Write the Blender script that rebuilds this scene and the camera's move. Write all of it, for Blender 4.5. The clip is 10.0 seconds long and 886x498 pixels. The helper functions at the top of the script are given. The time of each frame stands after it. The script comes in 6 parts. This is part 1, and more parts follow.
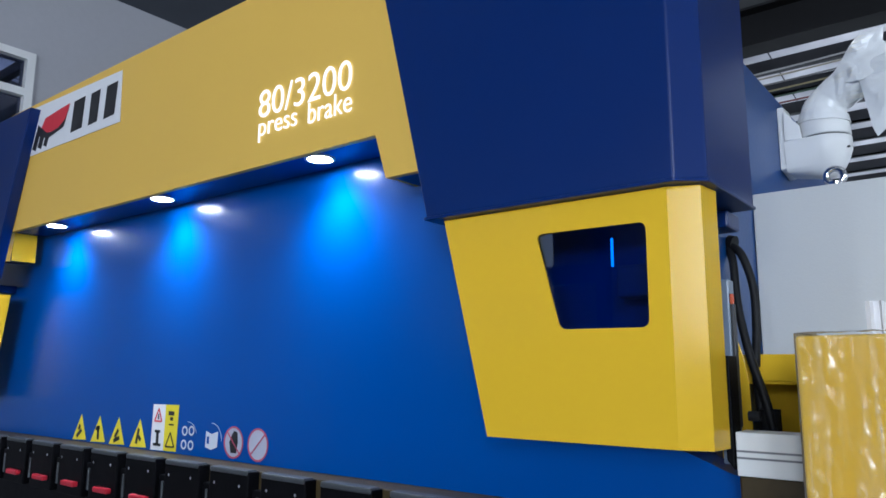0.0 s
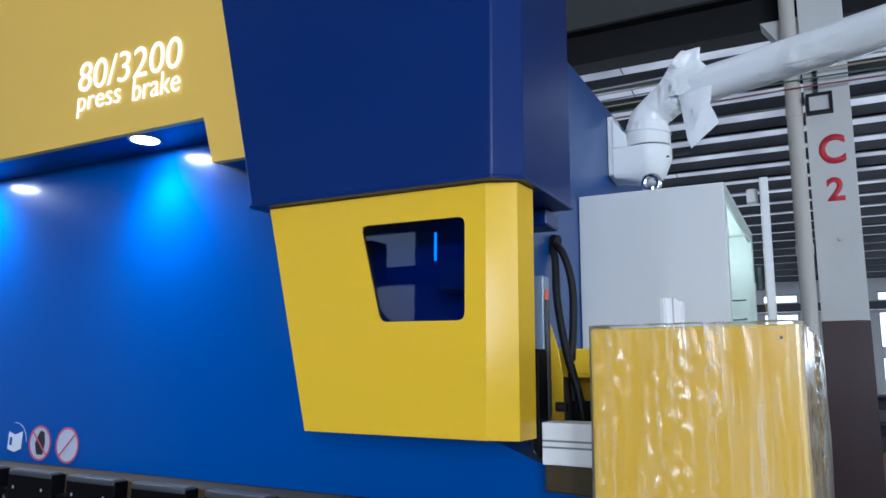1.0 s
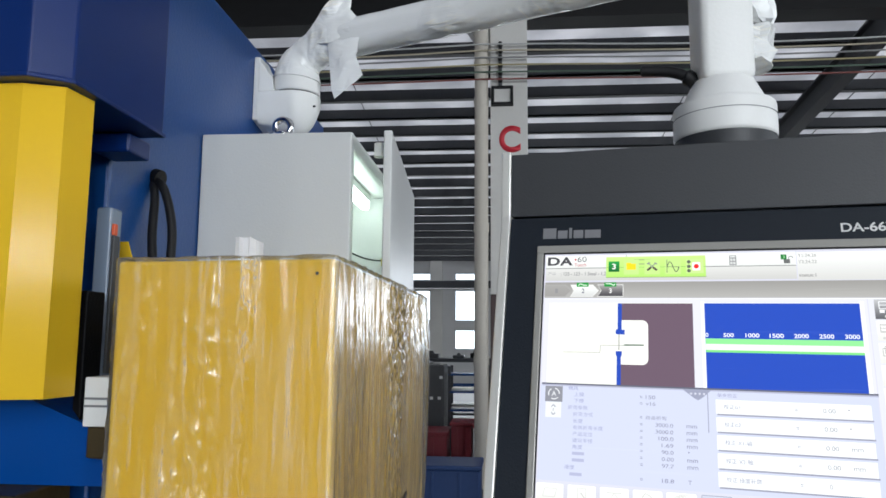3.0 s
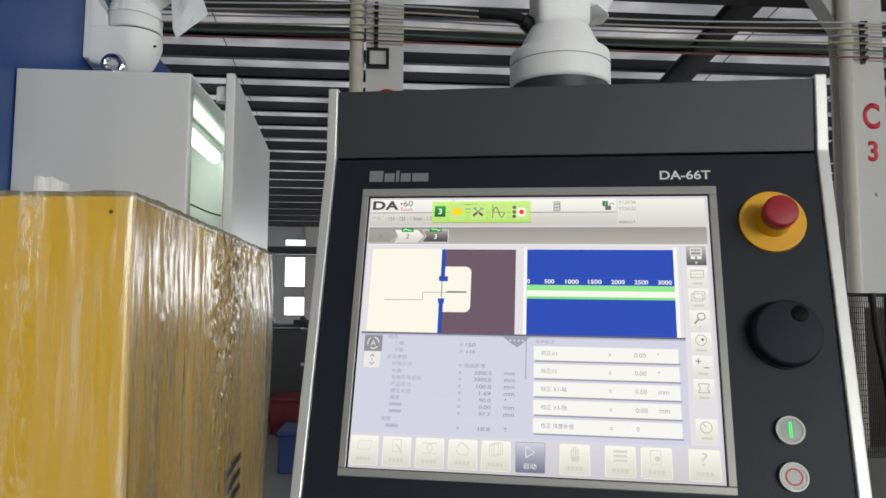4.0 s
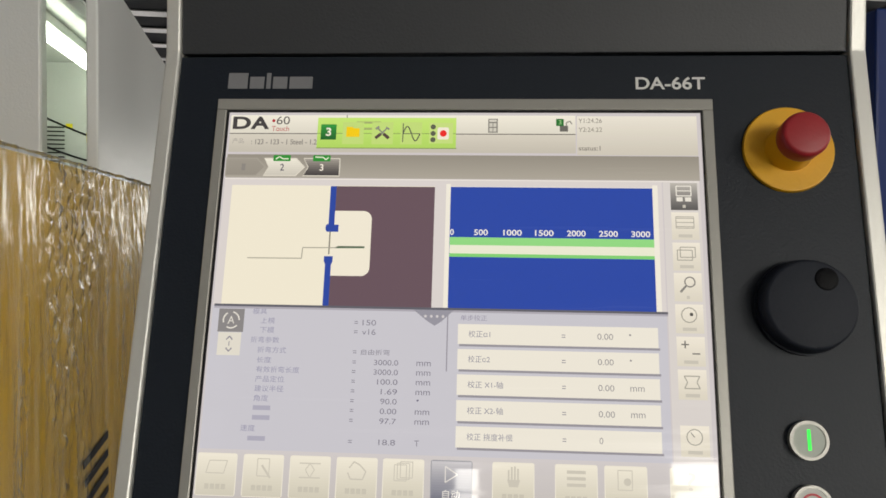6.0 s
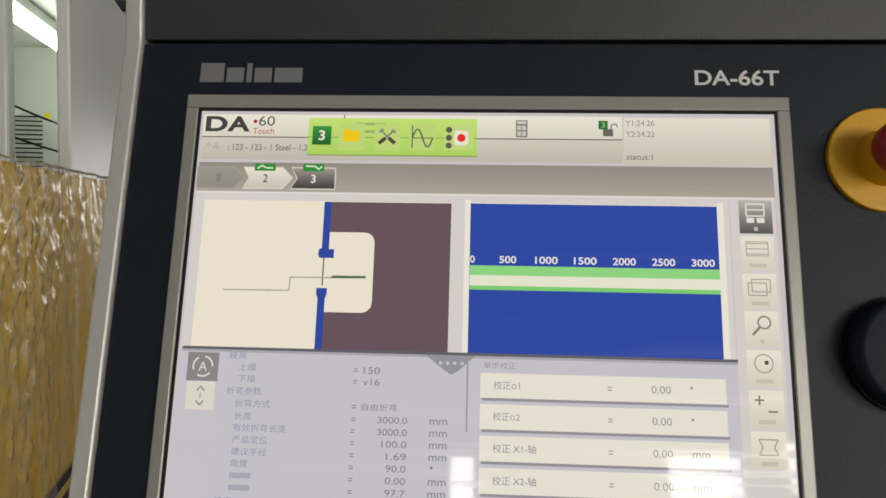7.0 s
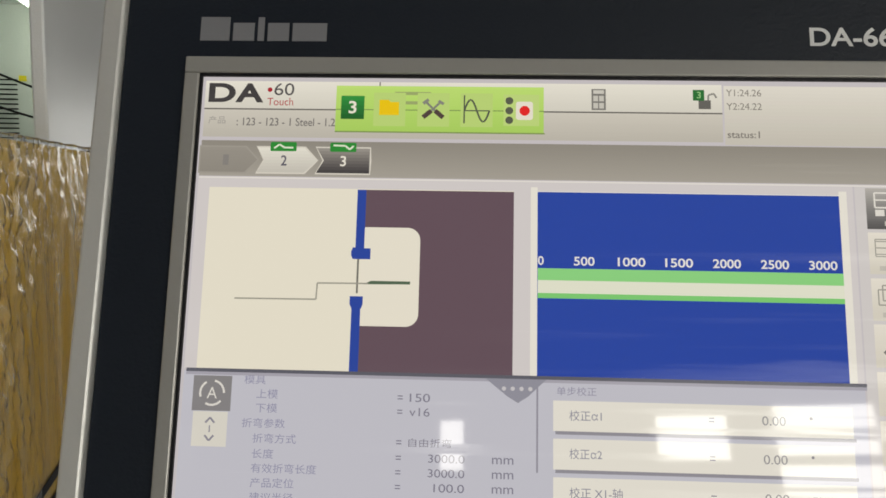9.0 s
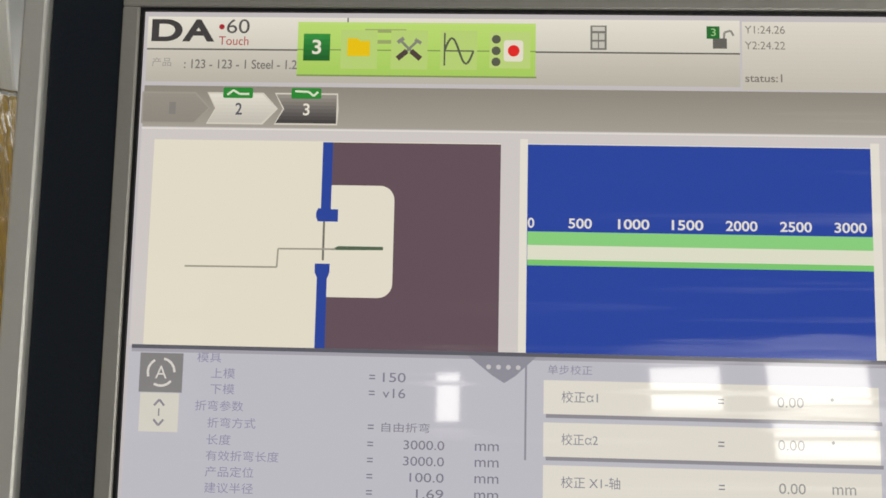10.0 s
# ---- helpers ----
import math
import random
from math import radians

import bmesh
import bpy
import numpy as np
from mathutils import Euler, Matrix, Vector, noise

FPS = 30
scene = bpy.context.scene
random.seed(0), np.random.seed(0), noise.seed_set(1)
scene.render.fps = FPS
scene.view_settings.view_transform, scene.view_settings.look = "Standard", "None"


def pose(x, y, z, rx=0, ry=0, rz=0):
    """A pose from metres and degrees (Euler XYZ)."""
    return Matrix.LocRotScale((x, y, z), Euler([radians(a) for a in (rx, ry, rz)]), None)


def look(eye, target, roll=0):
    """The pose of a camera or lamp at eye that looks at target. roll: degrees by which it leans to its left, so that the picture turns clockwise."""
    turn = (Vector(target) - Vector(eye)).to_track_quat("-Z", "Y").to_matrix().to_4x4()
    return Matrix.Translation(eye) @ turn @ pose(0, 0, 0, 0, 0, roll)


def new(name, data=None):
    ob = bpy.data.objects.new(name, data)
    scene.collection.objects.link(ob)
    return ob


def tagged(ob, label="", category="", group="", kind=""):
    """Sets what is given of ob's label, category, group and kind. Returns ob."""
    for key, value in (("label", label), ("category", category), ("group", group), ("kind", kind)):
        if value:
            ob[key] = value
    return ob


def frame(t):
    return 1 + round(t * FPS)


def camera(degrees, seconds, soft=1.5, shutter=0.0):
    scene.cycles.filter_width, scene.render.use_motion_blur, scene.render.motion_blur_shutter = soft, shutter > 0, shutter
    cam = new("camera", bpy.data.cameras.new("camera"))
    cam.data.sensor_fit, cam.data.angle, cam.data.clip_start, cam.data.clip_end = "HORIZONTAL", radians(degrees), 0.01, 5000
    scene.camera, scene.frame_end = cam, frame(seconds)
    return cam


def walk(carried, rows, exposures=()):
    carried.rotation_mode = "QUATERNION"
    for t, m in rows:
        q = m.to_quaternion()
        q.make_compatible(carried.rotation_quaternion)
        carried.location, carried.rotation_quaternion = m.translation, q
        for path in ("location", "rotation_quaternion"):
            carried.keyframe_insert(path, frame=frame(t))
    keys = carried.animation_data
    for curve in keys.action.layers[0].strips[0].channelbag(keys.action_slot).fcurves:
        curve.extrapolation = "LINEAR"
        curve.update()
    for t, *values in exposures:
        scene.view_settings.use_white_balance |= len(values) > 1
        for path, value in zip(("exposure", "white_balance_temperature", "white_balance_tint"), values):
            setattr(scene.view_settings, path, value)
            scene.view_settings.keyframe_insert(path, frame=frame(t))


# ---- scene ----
cam = camera(62.9, 10.0, soft=1.6)
PATH = [
    (0, (0.019, -0.013, 1.47), (-1.201, 1.537, 1.8), 0.3),
    (0.5, (0.047, 0.016, 1.468), (-1.042, 1.662, 1.796), 0.3),
    (1, (0.073, 0.042, 1.462), (-0.84, 1.791, 1.788), 0.3),
    (1.5, (0.121, 0.083, 1.45), (-0.613, 1.916, 1.771), 0.3),
    (2, (0.17, 0.129, 1.444), (-0.376, 2.028, 1.751), 0.3),
    (3.5, (0.2578, 0.2564, 1.4170), (0.2614, 2.2453, 1.6341), 0.37),
    (4, (0.2892, 0.2734, 1.4086), (0.4505, 2.2595, 1.5760), 0.27),
    (4.5, (0.3125, 0.3103, 1.4085), (0.5785, 2.2882, 1.5238), 0.20),
    (5, (0.3471, 0.3519, 1.4072), (0.6612, 2.3256, 1.4778), 0.19),
    (5.5, (0.3540, 0.4087, 1.4109), (0.6861, 2.3805, 1.4379), 0.09),
    (6, (0.3423, 0.4794, 1.4324), (0.6688, 2.4531, 1.4039), 0.09),
    (7.5, (0.3471, 0.5944, 1.4619), (0.6971, 2.5626, 1.3955), 0.25),
    (8, (0.3528, 0.6093, 1.4680), (0.7111, 2.5755, 1.3912), 0.24),
    (8.5, (0.3404, 0.6275, 1.4676), (0.7127, 2.5896, 1.3580), 0.25),
    (9, (0.3224, 0.6541, 1.4698), (0.6976, 2.6126, 1.3076), 0.18),
    (9.5, (0.3336, 0.6813, 1.4638), (0.7195, 2.6287, 1.2190), 0.18),
    (10, (0.3378, 0.6920, 1.4697), (0.7199, 2.6338, 1.1796), 0.09),
]
EXPOSURES = [
    (0.0, 0.42, 5560, 10),
    (1.0, 0.52, 5400, 10),
    (2.0, 0.73, 5560, 9),
    (3.5, 0.24, 6450, 9.5),
    (4.0, 0.12, 6650, 10),
    (4.5, 0.05, 7200, 11),
    (5.5, -0.05, 7400, 10),
    (7.5, -0.25, 7300, 9.5),
    (10.0, -0.30, 7200, 9.5),
]
walk(cam, [(t, look(eye, target, roll)) for t, eye, target, roll in PATH], EXPOSURES)

# ---- world and daylight ----
world = bpy.data.worlds.new("world")
scene.world = world
world.use_nodes = True
wn = world.node_tree.nodes
sky = wn.new("ShaderNodeTexSky")
sky.sky_type = "NISHITA"
sky.sun_disc = False
sky.sun_elevation, sky.sun_rotation = radians(48), radians(160)
sky.air_density, sky.dust_density = 1.0, 3.0
wn["Background"].inputs["Strength"].default_value = 0.15
world.node_tree.links.new(sky.outputs["Color"], wn["Background"].inputs["Color"])

sun = new("sun", bpy.data.lights.new("sun", "SUN"))
sun.data.energy, sun.data.angle, sun.data.color = 3.6, radians(0.6), (1.0, 0.95, 0.88)
sun.matrix_world = look((0, 0, 30), (3, 14, 0))


def window_light(name, eye, target, wide, high, watts, colour):
    """Daylight that falls in through an opening of the hall."""
    ob = new(name, bpy.data.lights.new(name, "AREA"))
    ob.data.shape, ob.data.size, ob.data.size_y = "RECTANGLE", wide, high
    ob.data.energy, ob.data.color = watts, colour
    ob.matrix_world = look(eye, target)
    return ob


SOUTH_WINDOWS = ((-2.4, -1.95, 2.2, 3.0), (0.62, 1.62, 2.32, 3.0), (2.1, 3.4, 1.7, 3.1), (4.2, 5.6, 1.9, 5.2), (6.2, 7.4, 1.9, 5.2))
for x0, x1, z0, z1 in SOUTH_WINDOWS:
    window_light("south_daylight", ((x0 + x1) / 2, -9.2, (z0 + z1) / 2), ((x0 + x1) / 2, 0, (z0 + z1) / 2), x1 - x0 - 0.02, z1 - z0 - 0.02, (64 if z1 > 4 else 120) * (x1 - x0) * (z1 - z0), (0.95, 0.98, 1.0))
window_light("east_daylight", (15.6, 3.0, 3.4), (0, 3.0, 2.0), 16.0, 2.6, 480, (0.95, 0.98, 1.0))
window_light("north_daylight", (0.5, 25.7, 2.9), (0.5, 0, 2.0), 24.0, 2.4, 500, (0.95, 0.98, 1.0))


# ---- materials ----
def srgb(r, g, b):
    return tuple(((c / 255) / 12.92 if c / 255 <= 0.04045 else ((c / 255 + 0.055) / 1.055) ** 2.4) for c in (r, g, b)) + (1.0,)


def paint(name, colour, rough=0.4, metal=0.0, vary=0.12, grain=60.0, bump=0.02, dirt=6.0, coat=0.0, spec=0.5):
    """A surface with colour that varies at two scales and a fine relief."""
    m = bpy.data.materials.new(name)
    m.use_nodes = True
    t = m.node_tree
    p = t.nodes["Principled BSDF"]
    p.inputs["Metallic"].default_value = metal
    p.inputs["Specular IOR Level"].default_value = spec
    p.inputs["Coat Weight"].default_value = coat
    p.inputs["Coat Roughness"].default_value = 0.15
    co = t.nodes.new("ShaderNodeTexCoord")
    big = t.nodes.new("ShaderNodeTexNoise")
    big.inputs["Scale"].default_value, big.inputs["Detail"].default_value = dirt, 6
    small = t.nodes.new("ShaderNodeTexNoise")
    small.inputs["Scale"].default_value, small.inputs["Detail"].default_value = grain, 3
    for n in (big, small):
        t.links.new(co.outputs["Object"], n.inputs["Vector"])
    mix = t.nodes.new("ShaderNodeMix")
    mix.data_type = "RGBA"
    mix.inputs[6].default_value = tuple(c * (1 - vary) for c in colour[:3]) + (1,)
    mix.inputs[7].default_value = tuple(min(1, c * (1 + vary)) for c in colour[:3]) + (1,)
    add = t.nodes.new("ShaderNodeMath")
    add.operation = "MULTIPLY_ADD"
    add.inputs[1].default_value, add.inputs[2].default_value = 0.35, 0.0
    t.links.new(small.outputs["Fac"], add.inputs[0])
    s2 = t.nodes.new("ShaderNodeMath")
    s2.operation = "MULTIPLY_ADD"
    s2.inputs[1].default_value = 0.65
    t.links.new(big.outputs["Fac"], s2.inputs[0])
    t.links.new(add.outputs[0], s2.inputs[2])
    t.links.new(s2.outputs[0], mix.inputs[0])
    t.links.new(mix.outputs[2], p.inputs["Base Color"])
    ro = t.nodes.new("ShaderNodeMapRange")
    ro.inputs[3].default_value, ro.inputs[4].default_value = max(0.03, rough - 0.07), min(1, rough + 0.07)
    t.links.new(big.outputs["Fac"], ro.inputs[0])
    t.links.new(ro.outputs[0], p.inputs["Roughness"])
    bp = t.nodes.new("ShaderNodeBump")
    bp.inputs["Strength"].default_value, bp.inputs["Distance"].default_value = bump * 10, 0.002
    t.links.new(small.outputs["Fac"], bp.inputs["Height"])
    t.links.new(bp.outputs[0], p.inputs["Normal"])
    if coat:
        t.links.new(bp.outputs[0], p.inputs["Coat Normal"])
    return m


GLOW = {}


def glow(rgb, strength=1.0, rough=0.035, base=0.02):
    """A surface that gives off light of its own: screen, lamp or lit letter."""
    key = (rgb, strength, rough)
    if key not in GLOW:
        m = bpy.data.materials.new("lit_surface")
        m.use_nodes = True
        p = m.node_tree.nodes["Principled BSDF"]
        p.inputs["Base Color"].default_value = (base, base, base, 1)
        p.inputs["Roughness"].default_value = rough
        p.inputs["Specular IOR Level"].default_value = 0.17
        if rough < 0.1 and strength < 1.2:
            # faint wiping marks on the glass
            nt = m.node_tree
            co, mp, nz = nt.nodes.new("ShaderNodeTexCoord"), nt.nodes.new("ShaderNodeMapping"), nt.nodes.new("ShaderNodeTexNoise")
            mp.inputs["Rotation"].default_value, mp.inputs["Scale"].default_value = (0, radians(-6), 0), (7, 7, 190)
            nz.inputs["Scale"].default_value, nz.inputs["Detail"].default_value = 1.0, 2
            rg = nt.nodes.new("ShaderNodeMapRange")
            rg.inputs[1].default_value, rg.inputs[2].default_value, rg.inputs[3].default_value, rg.inputs[4].default_value = 0.52, 0.72, rough, 0.30
            nt.links.new(co.outputs["Object"], mp.inputs["Vector"])
            nt.links.new(mp.outputs[0], nz.inputs["Vector"])
            nt.links.new(nz.outputs["Fac"], rg.inputs[0])
            nt.links.new(rg.outputs[0], p.inputs["Roughness"])
        p.inputs["Emission Color"].default_value = srgb(*rgb)
        p.inputs["Emission Strength"].default_value = strength
        GLOW[key] = m
    return GLOW[key]


def film_material(name, tint, cover, scale, relief, patches, shine=0.5, rough=0.12, spread=(0.46, 0.60)):
    """Plastic film: clear where it lies tight, whitish along its fine creases, with a wet gloss."""
    m = bpy.data.materials.new(name)
    m.use_nodes = True
    t = m.node_tree
    out = t.nodes["Material Output"]
    p = t.nodes["Principled BSDF"]
    p.inputs["Base Color"].default_value = tint
    p.inputs["Roughness"].default_value = 0.25
    co = t.nodes.new("ShaderNodeTexCoord")

    def grain(vec, detail, rough, twist):
        mp = t.nodes.new("ShaderNodeMapping")
        mp.inputs["Scale"].default_value = vec
        n = t.nodes.new("ShaderNodeTexNoise")
        n.inputs["Scale"].default_value, n.inputs["Detail"].default_value = 1.0, detail
        n.inputs["Roughness"].default_value, n.inputs["Distortion"].default_value = rough, twist
        t.links.new(co.outputs["Object"], mp.inputs["Vector"])
        t.links.new(mp.outputs[0], n.inputs["Vector"])
        return n.outputs["Fac"]

    def remap(value, a, b, c, d):
        n = t.nodes.new("ShaderNodeMapRange")
        n.inputs[1].default_value, n.inputs[2].default_value, n.inputs[3].default_value, n.inputs[4].default_value = a, b, c, d
        t.links.new(value, n.inputs[0])
        return n.outputs[0]

    def maths(op, a, b):
        n = t.nodes.new("ShaderNodeMath")
        n.operation = op
        for k, v in enumerate((a, b)):
            if isinstance(v, (int, float)):
                n.inputs[k].default_value = v
            else:
                t.links.new(v, n.inputs[k])
        return n.outputs[0]

    # pale streaks where the film is stretched, and blistered clusters where it hangs loose
    streak = grain(scale, 4, 0.55, 0.3)
    zone = remap(grain((patches[0] * 0.55, patches[1] * 0.55, patches[2] * 0.9), 2, 0.5, 0.4), 0.42, 0.68, 0.0, 1.0)
    pale = maths("MULTIPLY", remap(streak, 0.56, 0.70, 0.0, 0.34), zone)
    blister = grain((scale[0] * 2.2, scale[1] * 2.2, scale[2] * 14), 3, 0.55, 1.2)
    fold = grain((scale[0] * 0.7, scale[1] * 0.7, scale[2] * 1.6), 3, 0.5, 1.2)
    patch = remap(grain(patches, 3, 0.55, 0.5), spread[0], spread[1], 0.0, 1.0)
    ridge = remap(blister, 0.565, 0.66, 0.0, 1.0)
    ridge2 = remap(maths("ABSOLUTE", maths("SUBTRACT", fold, 0.5), 0.0), 0.0, 0.014, 1.0, 0.0)
    crease = maths("MULTIPLY", maths("MAXIMUM", ridge, ridge2), maths("ADD", maths("MULTIPLY", patch, 0.96), 0.04))
    white = maths("MAXIMUM", remap(crease, 0.0, 1.0, cover[0], cover[1]), maths("ADD", pale, cover[0]))
    height = maths("ADD", maths("MULTIPLY", streak, 0.35), maths("MULTIPLY", maths("ADD", blister, fold), maths("ADD", maths("MULTIPLY", patch, 1.5), 0.10)))
    bump = t.nodes.new("ShaderNodeBump")
    bump.inputs["Strength"].default_value, bump.inputs["Distance"].default_value = 0.8, relief
    t.links.new(height, bump.inputs["Height"])
    if cover[0] > 0.5:
        t.links.new(bump.outputs[0], p.inputs["Normal"])
    hue = t.nodes.new("ShaderNodeMix")
    hue.data_type = "RGBA"
    hue.inputs[6].default_value, hue.inputs[7].default_value = tint, (0.97, 0.92, 0.78, 1)
    t.links.new(crease, hue.inputs[0])
    t.links.new(hue.outputs[2], p.inputs["Base Color"])
    clear = t.nodes.new("ShaderNodeBsdfTransparent")
    gloss = t.nodes.new("ShaderNodeBsdfGlossy")
    gloss.inputs["Roughness"].default_value = rough
    t.links.new(bump.outputs[0], gloss.inputs["Normal"])
    fres = t.nodes.new("ShaderNodeFresnel")
    fres.inputs["IOR"].default_value = 1.38
    a = t.nodes.new("ShaderNodeMixShader")
    t.links.new(white, a.inputs[0])
    t.links.new(clear.outputs[0], a.inputs[1])
    t.links.new(p.outputs[0], a.inputs[2])
    b = t.nodes.new("ShaderNodeMixShader")
    t.links.new(maths("ADD", maths("MULTIPLY", fres.outputs[0], shine), maths("ADD", maths("MULTIPLY", crease, 0.12), 0.03)), b.inputs[0])
    t.links.new(a.outputs[0], b.inputs[1])
    t.links.new(gloss.outputs[0], b.inputs[2])
    t.links.new(b.outputs[0], out.inputs["Surface"])
    return m


def stretch_material(name, haze, rough):
    """Clear stretch film: a thin glossy skin with fine drawn lines, slightly milky where it is stretched, with glints
    put in as white.
    """
    m = bpy.data.materials.new(name)
    m.use_nodes = True
    t = m.node_tree
    out, p = t.nodes["Material Output"], t.nodes["Principled BSDF"]
    p.inputs["Base Color"].default_value = (0.88, 0.87, 0.80, 1)
    p.inputs["Roughness"].default_value = 0.35
    co = t.nodes.new("ShaderNodeTexCoord")
    noises = []
    for scale, detail in (((120, 120, 9), 3), ((70, 70, 4.0), 4), ((160, 160, 90), 2), ((80, 80, 17), 4), ((12, 12, 2.4), 2), ((150, 150, 70), 2), ((9, 9, 4), 2)):
        mp, nz = t.nodes.new("ShaderNodeMapping"), t.nodes.new("ShaderNodeTexNoise")
        mp.inputs["Scale"].default_value = scale
        nz.inputs["Scale"].default_value, nz.inputs["Detail"].default_value = 1.0, detail
        nz.inputs["Distortion"].default_value = 1.0 if scale[0] == 80 else 0.0
        t.links.new(co.outputs["Object"], mp.inputs["Vector"])
        t.links.new(mp.outputs[0], nz.inputs["Vector"])
        noises.append(nz.outputs["Fac"])
    milk = t.nodes.new("ShaderNodeMapRange")
    milk.inputs[1].default_value, milk.inputs[2].default_value, milk.inputs[3].default_value, milk.inputs[4].default_value = 0.42, 0.75, haze * 0.4, haze * 3.2
    t.links.new(noises[1], milk.inputs[0])

    def maths(op, x, y):
        n = t.nodes.new("ShaderNodeMath")
        n.operation = op
        for k, v in enumerate((x, y)):
            if isinstance(v, (int, float)):
                n.inputs[k].default_value = v
            else:
                t.links.new(v, n.inputs[k])
        return n.outputs[0]

    def remap(v, lo, hi, c, d):
        n = t.nodes.new("ShaderNodeMapRange")
        n.inputs[1].default_value, n.inputs[2].default_value, n.inputs[3].default_value, n.inputs[4].default_value = lo, hi, c, d
        t.links.new(v, n.inputs[0])
        return n.outputs[0]

    # whitish crinkles in loose patches, thin drawn lines elsewhere; their white also paints in glints
    line = remap(maths("ABSOLUTE", maths("SUBTRACT", noises[3], 0.5), 0.0), 0.0, 0.05, 1.0, 0.0)
    glint_speck = remap(noises[5], 0.56, 0.64, 0.0, 1.0)
    loose = remap(noises[4], 0.47, 0.64, 0.0, 1.0)
    drawn = maths("MULTIPLY", remap(noises[0], 0.54, 0.70, 0.0, 1.0), remap(noises[6], 0.40, 0.62, 0.10, 0.80))
    crease = maths("ADD", maths("MULTIPLY", maths("MAXIMUM", line, glint_speck), loose), drawn)
    geo = t.nodes.new("ShaderNodeNewGeometry")
    white = maths("ADD", maths("ADD", milk.outputs[0], remap(geo.outputs["Pointiness"], 0.51, 0.60, 0.0, 0.16)), maths("MULTIPLY", crease, 0.38))
    add = t.nodes.new("ShaderNodeMath")
    add.operation = "MULTIPLY_ADD"
    add.inputs[1].default_value = 0.25
    t.links.new(noises[2], add.inputs[0])
    t.links.new(maths("ADD", noises[0], maths("MULTIPLY", crease, 0.6)), add.inputs[2])
    bump = t.nodes.new("ShaderNodeBump")
    bump.inputs["Strength"].default_value, bump.inputs["Distance"].default_value = 0.40, 0.003
    t.links.new(add.outputs[0], bump.inputs["Height"])
    clear = t.nodes.new("ShaderNodeBsdfTransparent")
    clear.inputs["Color"].default_value = (0.97, 0.98, 0.97, 1)
    gloss = t.nodes.new("ShaderNodeBsdfGlossy")
    gloss.inputs["Roughness"].default_value = rough
    fres = t.nodes.new("ShaderNodeFresnel")
    fres.inputs["IOR"].default_value = 1.55
    for n in (gloss, fres):
        t.links.new(bump.outputs[0], n.inputs["Normal"])
    gain = t.nodes.new("ShaderNodeMath")
    gain.operation = "MULTIPLY_ADD"
    gain.inputs[1].default_value, gain.inputs[2].default_value = 1.25, 0.01
    gain.use_clamp = True
    t.links.new(fres.outputs[0], gain.inputs[0])
    a, b = t.nodes.new("ShaderNodeMixShader"), t.nodes.new("ShaderNodeMixShader")
    t.links.new(white, a.inputs[0])
    t.links.new(clear.outputs[0], a.inputs[1])
    t.links.new(p.outputs[0], a.inputs[2])
    t.links.new(gain.outputs[0], b.inputs[0])
    t.links.new(a.outputs[0], b.inputs[1])
    t.links.new(gloss.outputs[0], b.inputs[2])
    t.links.new(b.outputs[0], out.inputs["Surface"])
    return m


def glass_material(name, tint, rough=0.02):
    m = bpy.data.materials.new(name)
    m.use_nodes = True
    t = m.node_tree
    out = t.nodes["Material Output"]
    clear = t.nodes.new("ShaderNodeBsdfTransparent")
    clear.inputs["Color"].default_value = tint
    gloss = t.nodes.new("ShaderNodeBsdfGlossy")
    gloss.inputs["Roughness"].default_value = rough
    fres = t.nodes.new("ShaderNodeFresnel")
    fres.inputs["IOR"].default_value = 1.55
    b = t.nodes.new("ShaderNodeMixShader")
    t.links.new(fres.outputs[0], b.inputs[0])
    t.links.new(clear.outputs[0], b.inputs[1])
    t.links.new(gloss.outputs[0], b.inputs[2])
    t.links.new(b.outputs[0], out.inputs["Surface"])
    return m


def roof_material():
    """Pale roof sheet, made translucent so that daylight from above brightens its strips."""
    m = paint("roof_sheet_pale", (0.62, 0.64, 0.66, 1), 0.6, vary=0.22, grain=8, bump=0.03, dirt=0.9)
    t = m.node_tree
    out, p = t.nodes["Material Output"], t.nodes["Principled BSDF"]
    tr = t.nodes.new("ShaderNodeBsdfTranslucent")
    patchy = t.nodes.new("ShaderNodeTexNoise")
    patchy.inputs["Scale"].default_value, patchy.inputs["Detail"].default_value = 1.3, 8
    ramp = t.nodes.new("ShaderNodeMix")
    ramp.data_type = "RGBA"
    ramp.inputs[6].default_value, ramp.inputs[7].default_value = (0.22, 0.23, 0.25, 1), (1.0, 1.0, 1.0, 1)
    co = t.nodes.new("ShaderNodeTexCoord")
    t.links.new(co.outputs["Object"], patchy.inputs["Vector"])
    t.links.new(patchy.outputs["Fac"], ramp.inputs[0])
    t.links.new(ramp.outputs[2], tr.inputs["Color"])
    mix = t.nodes.new("ShaderNodeMixShader")
    mix.inputs[0].default_value = 0.68
    t.links.new(p.outputs[0], mix.inputs[1])
    t.links.new(tr.outputs[0], mix.inputs[2])
    t.links.new(mix.outputs[0], out.inputs["Surface"])
    return m


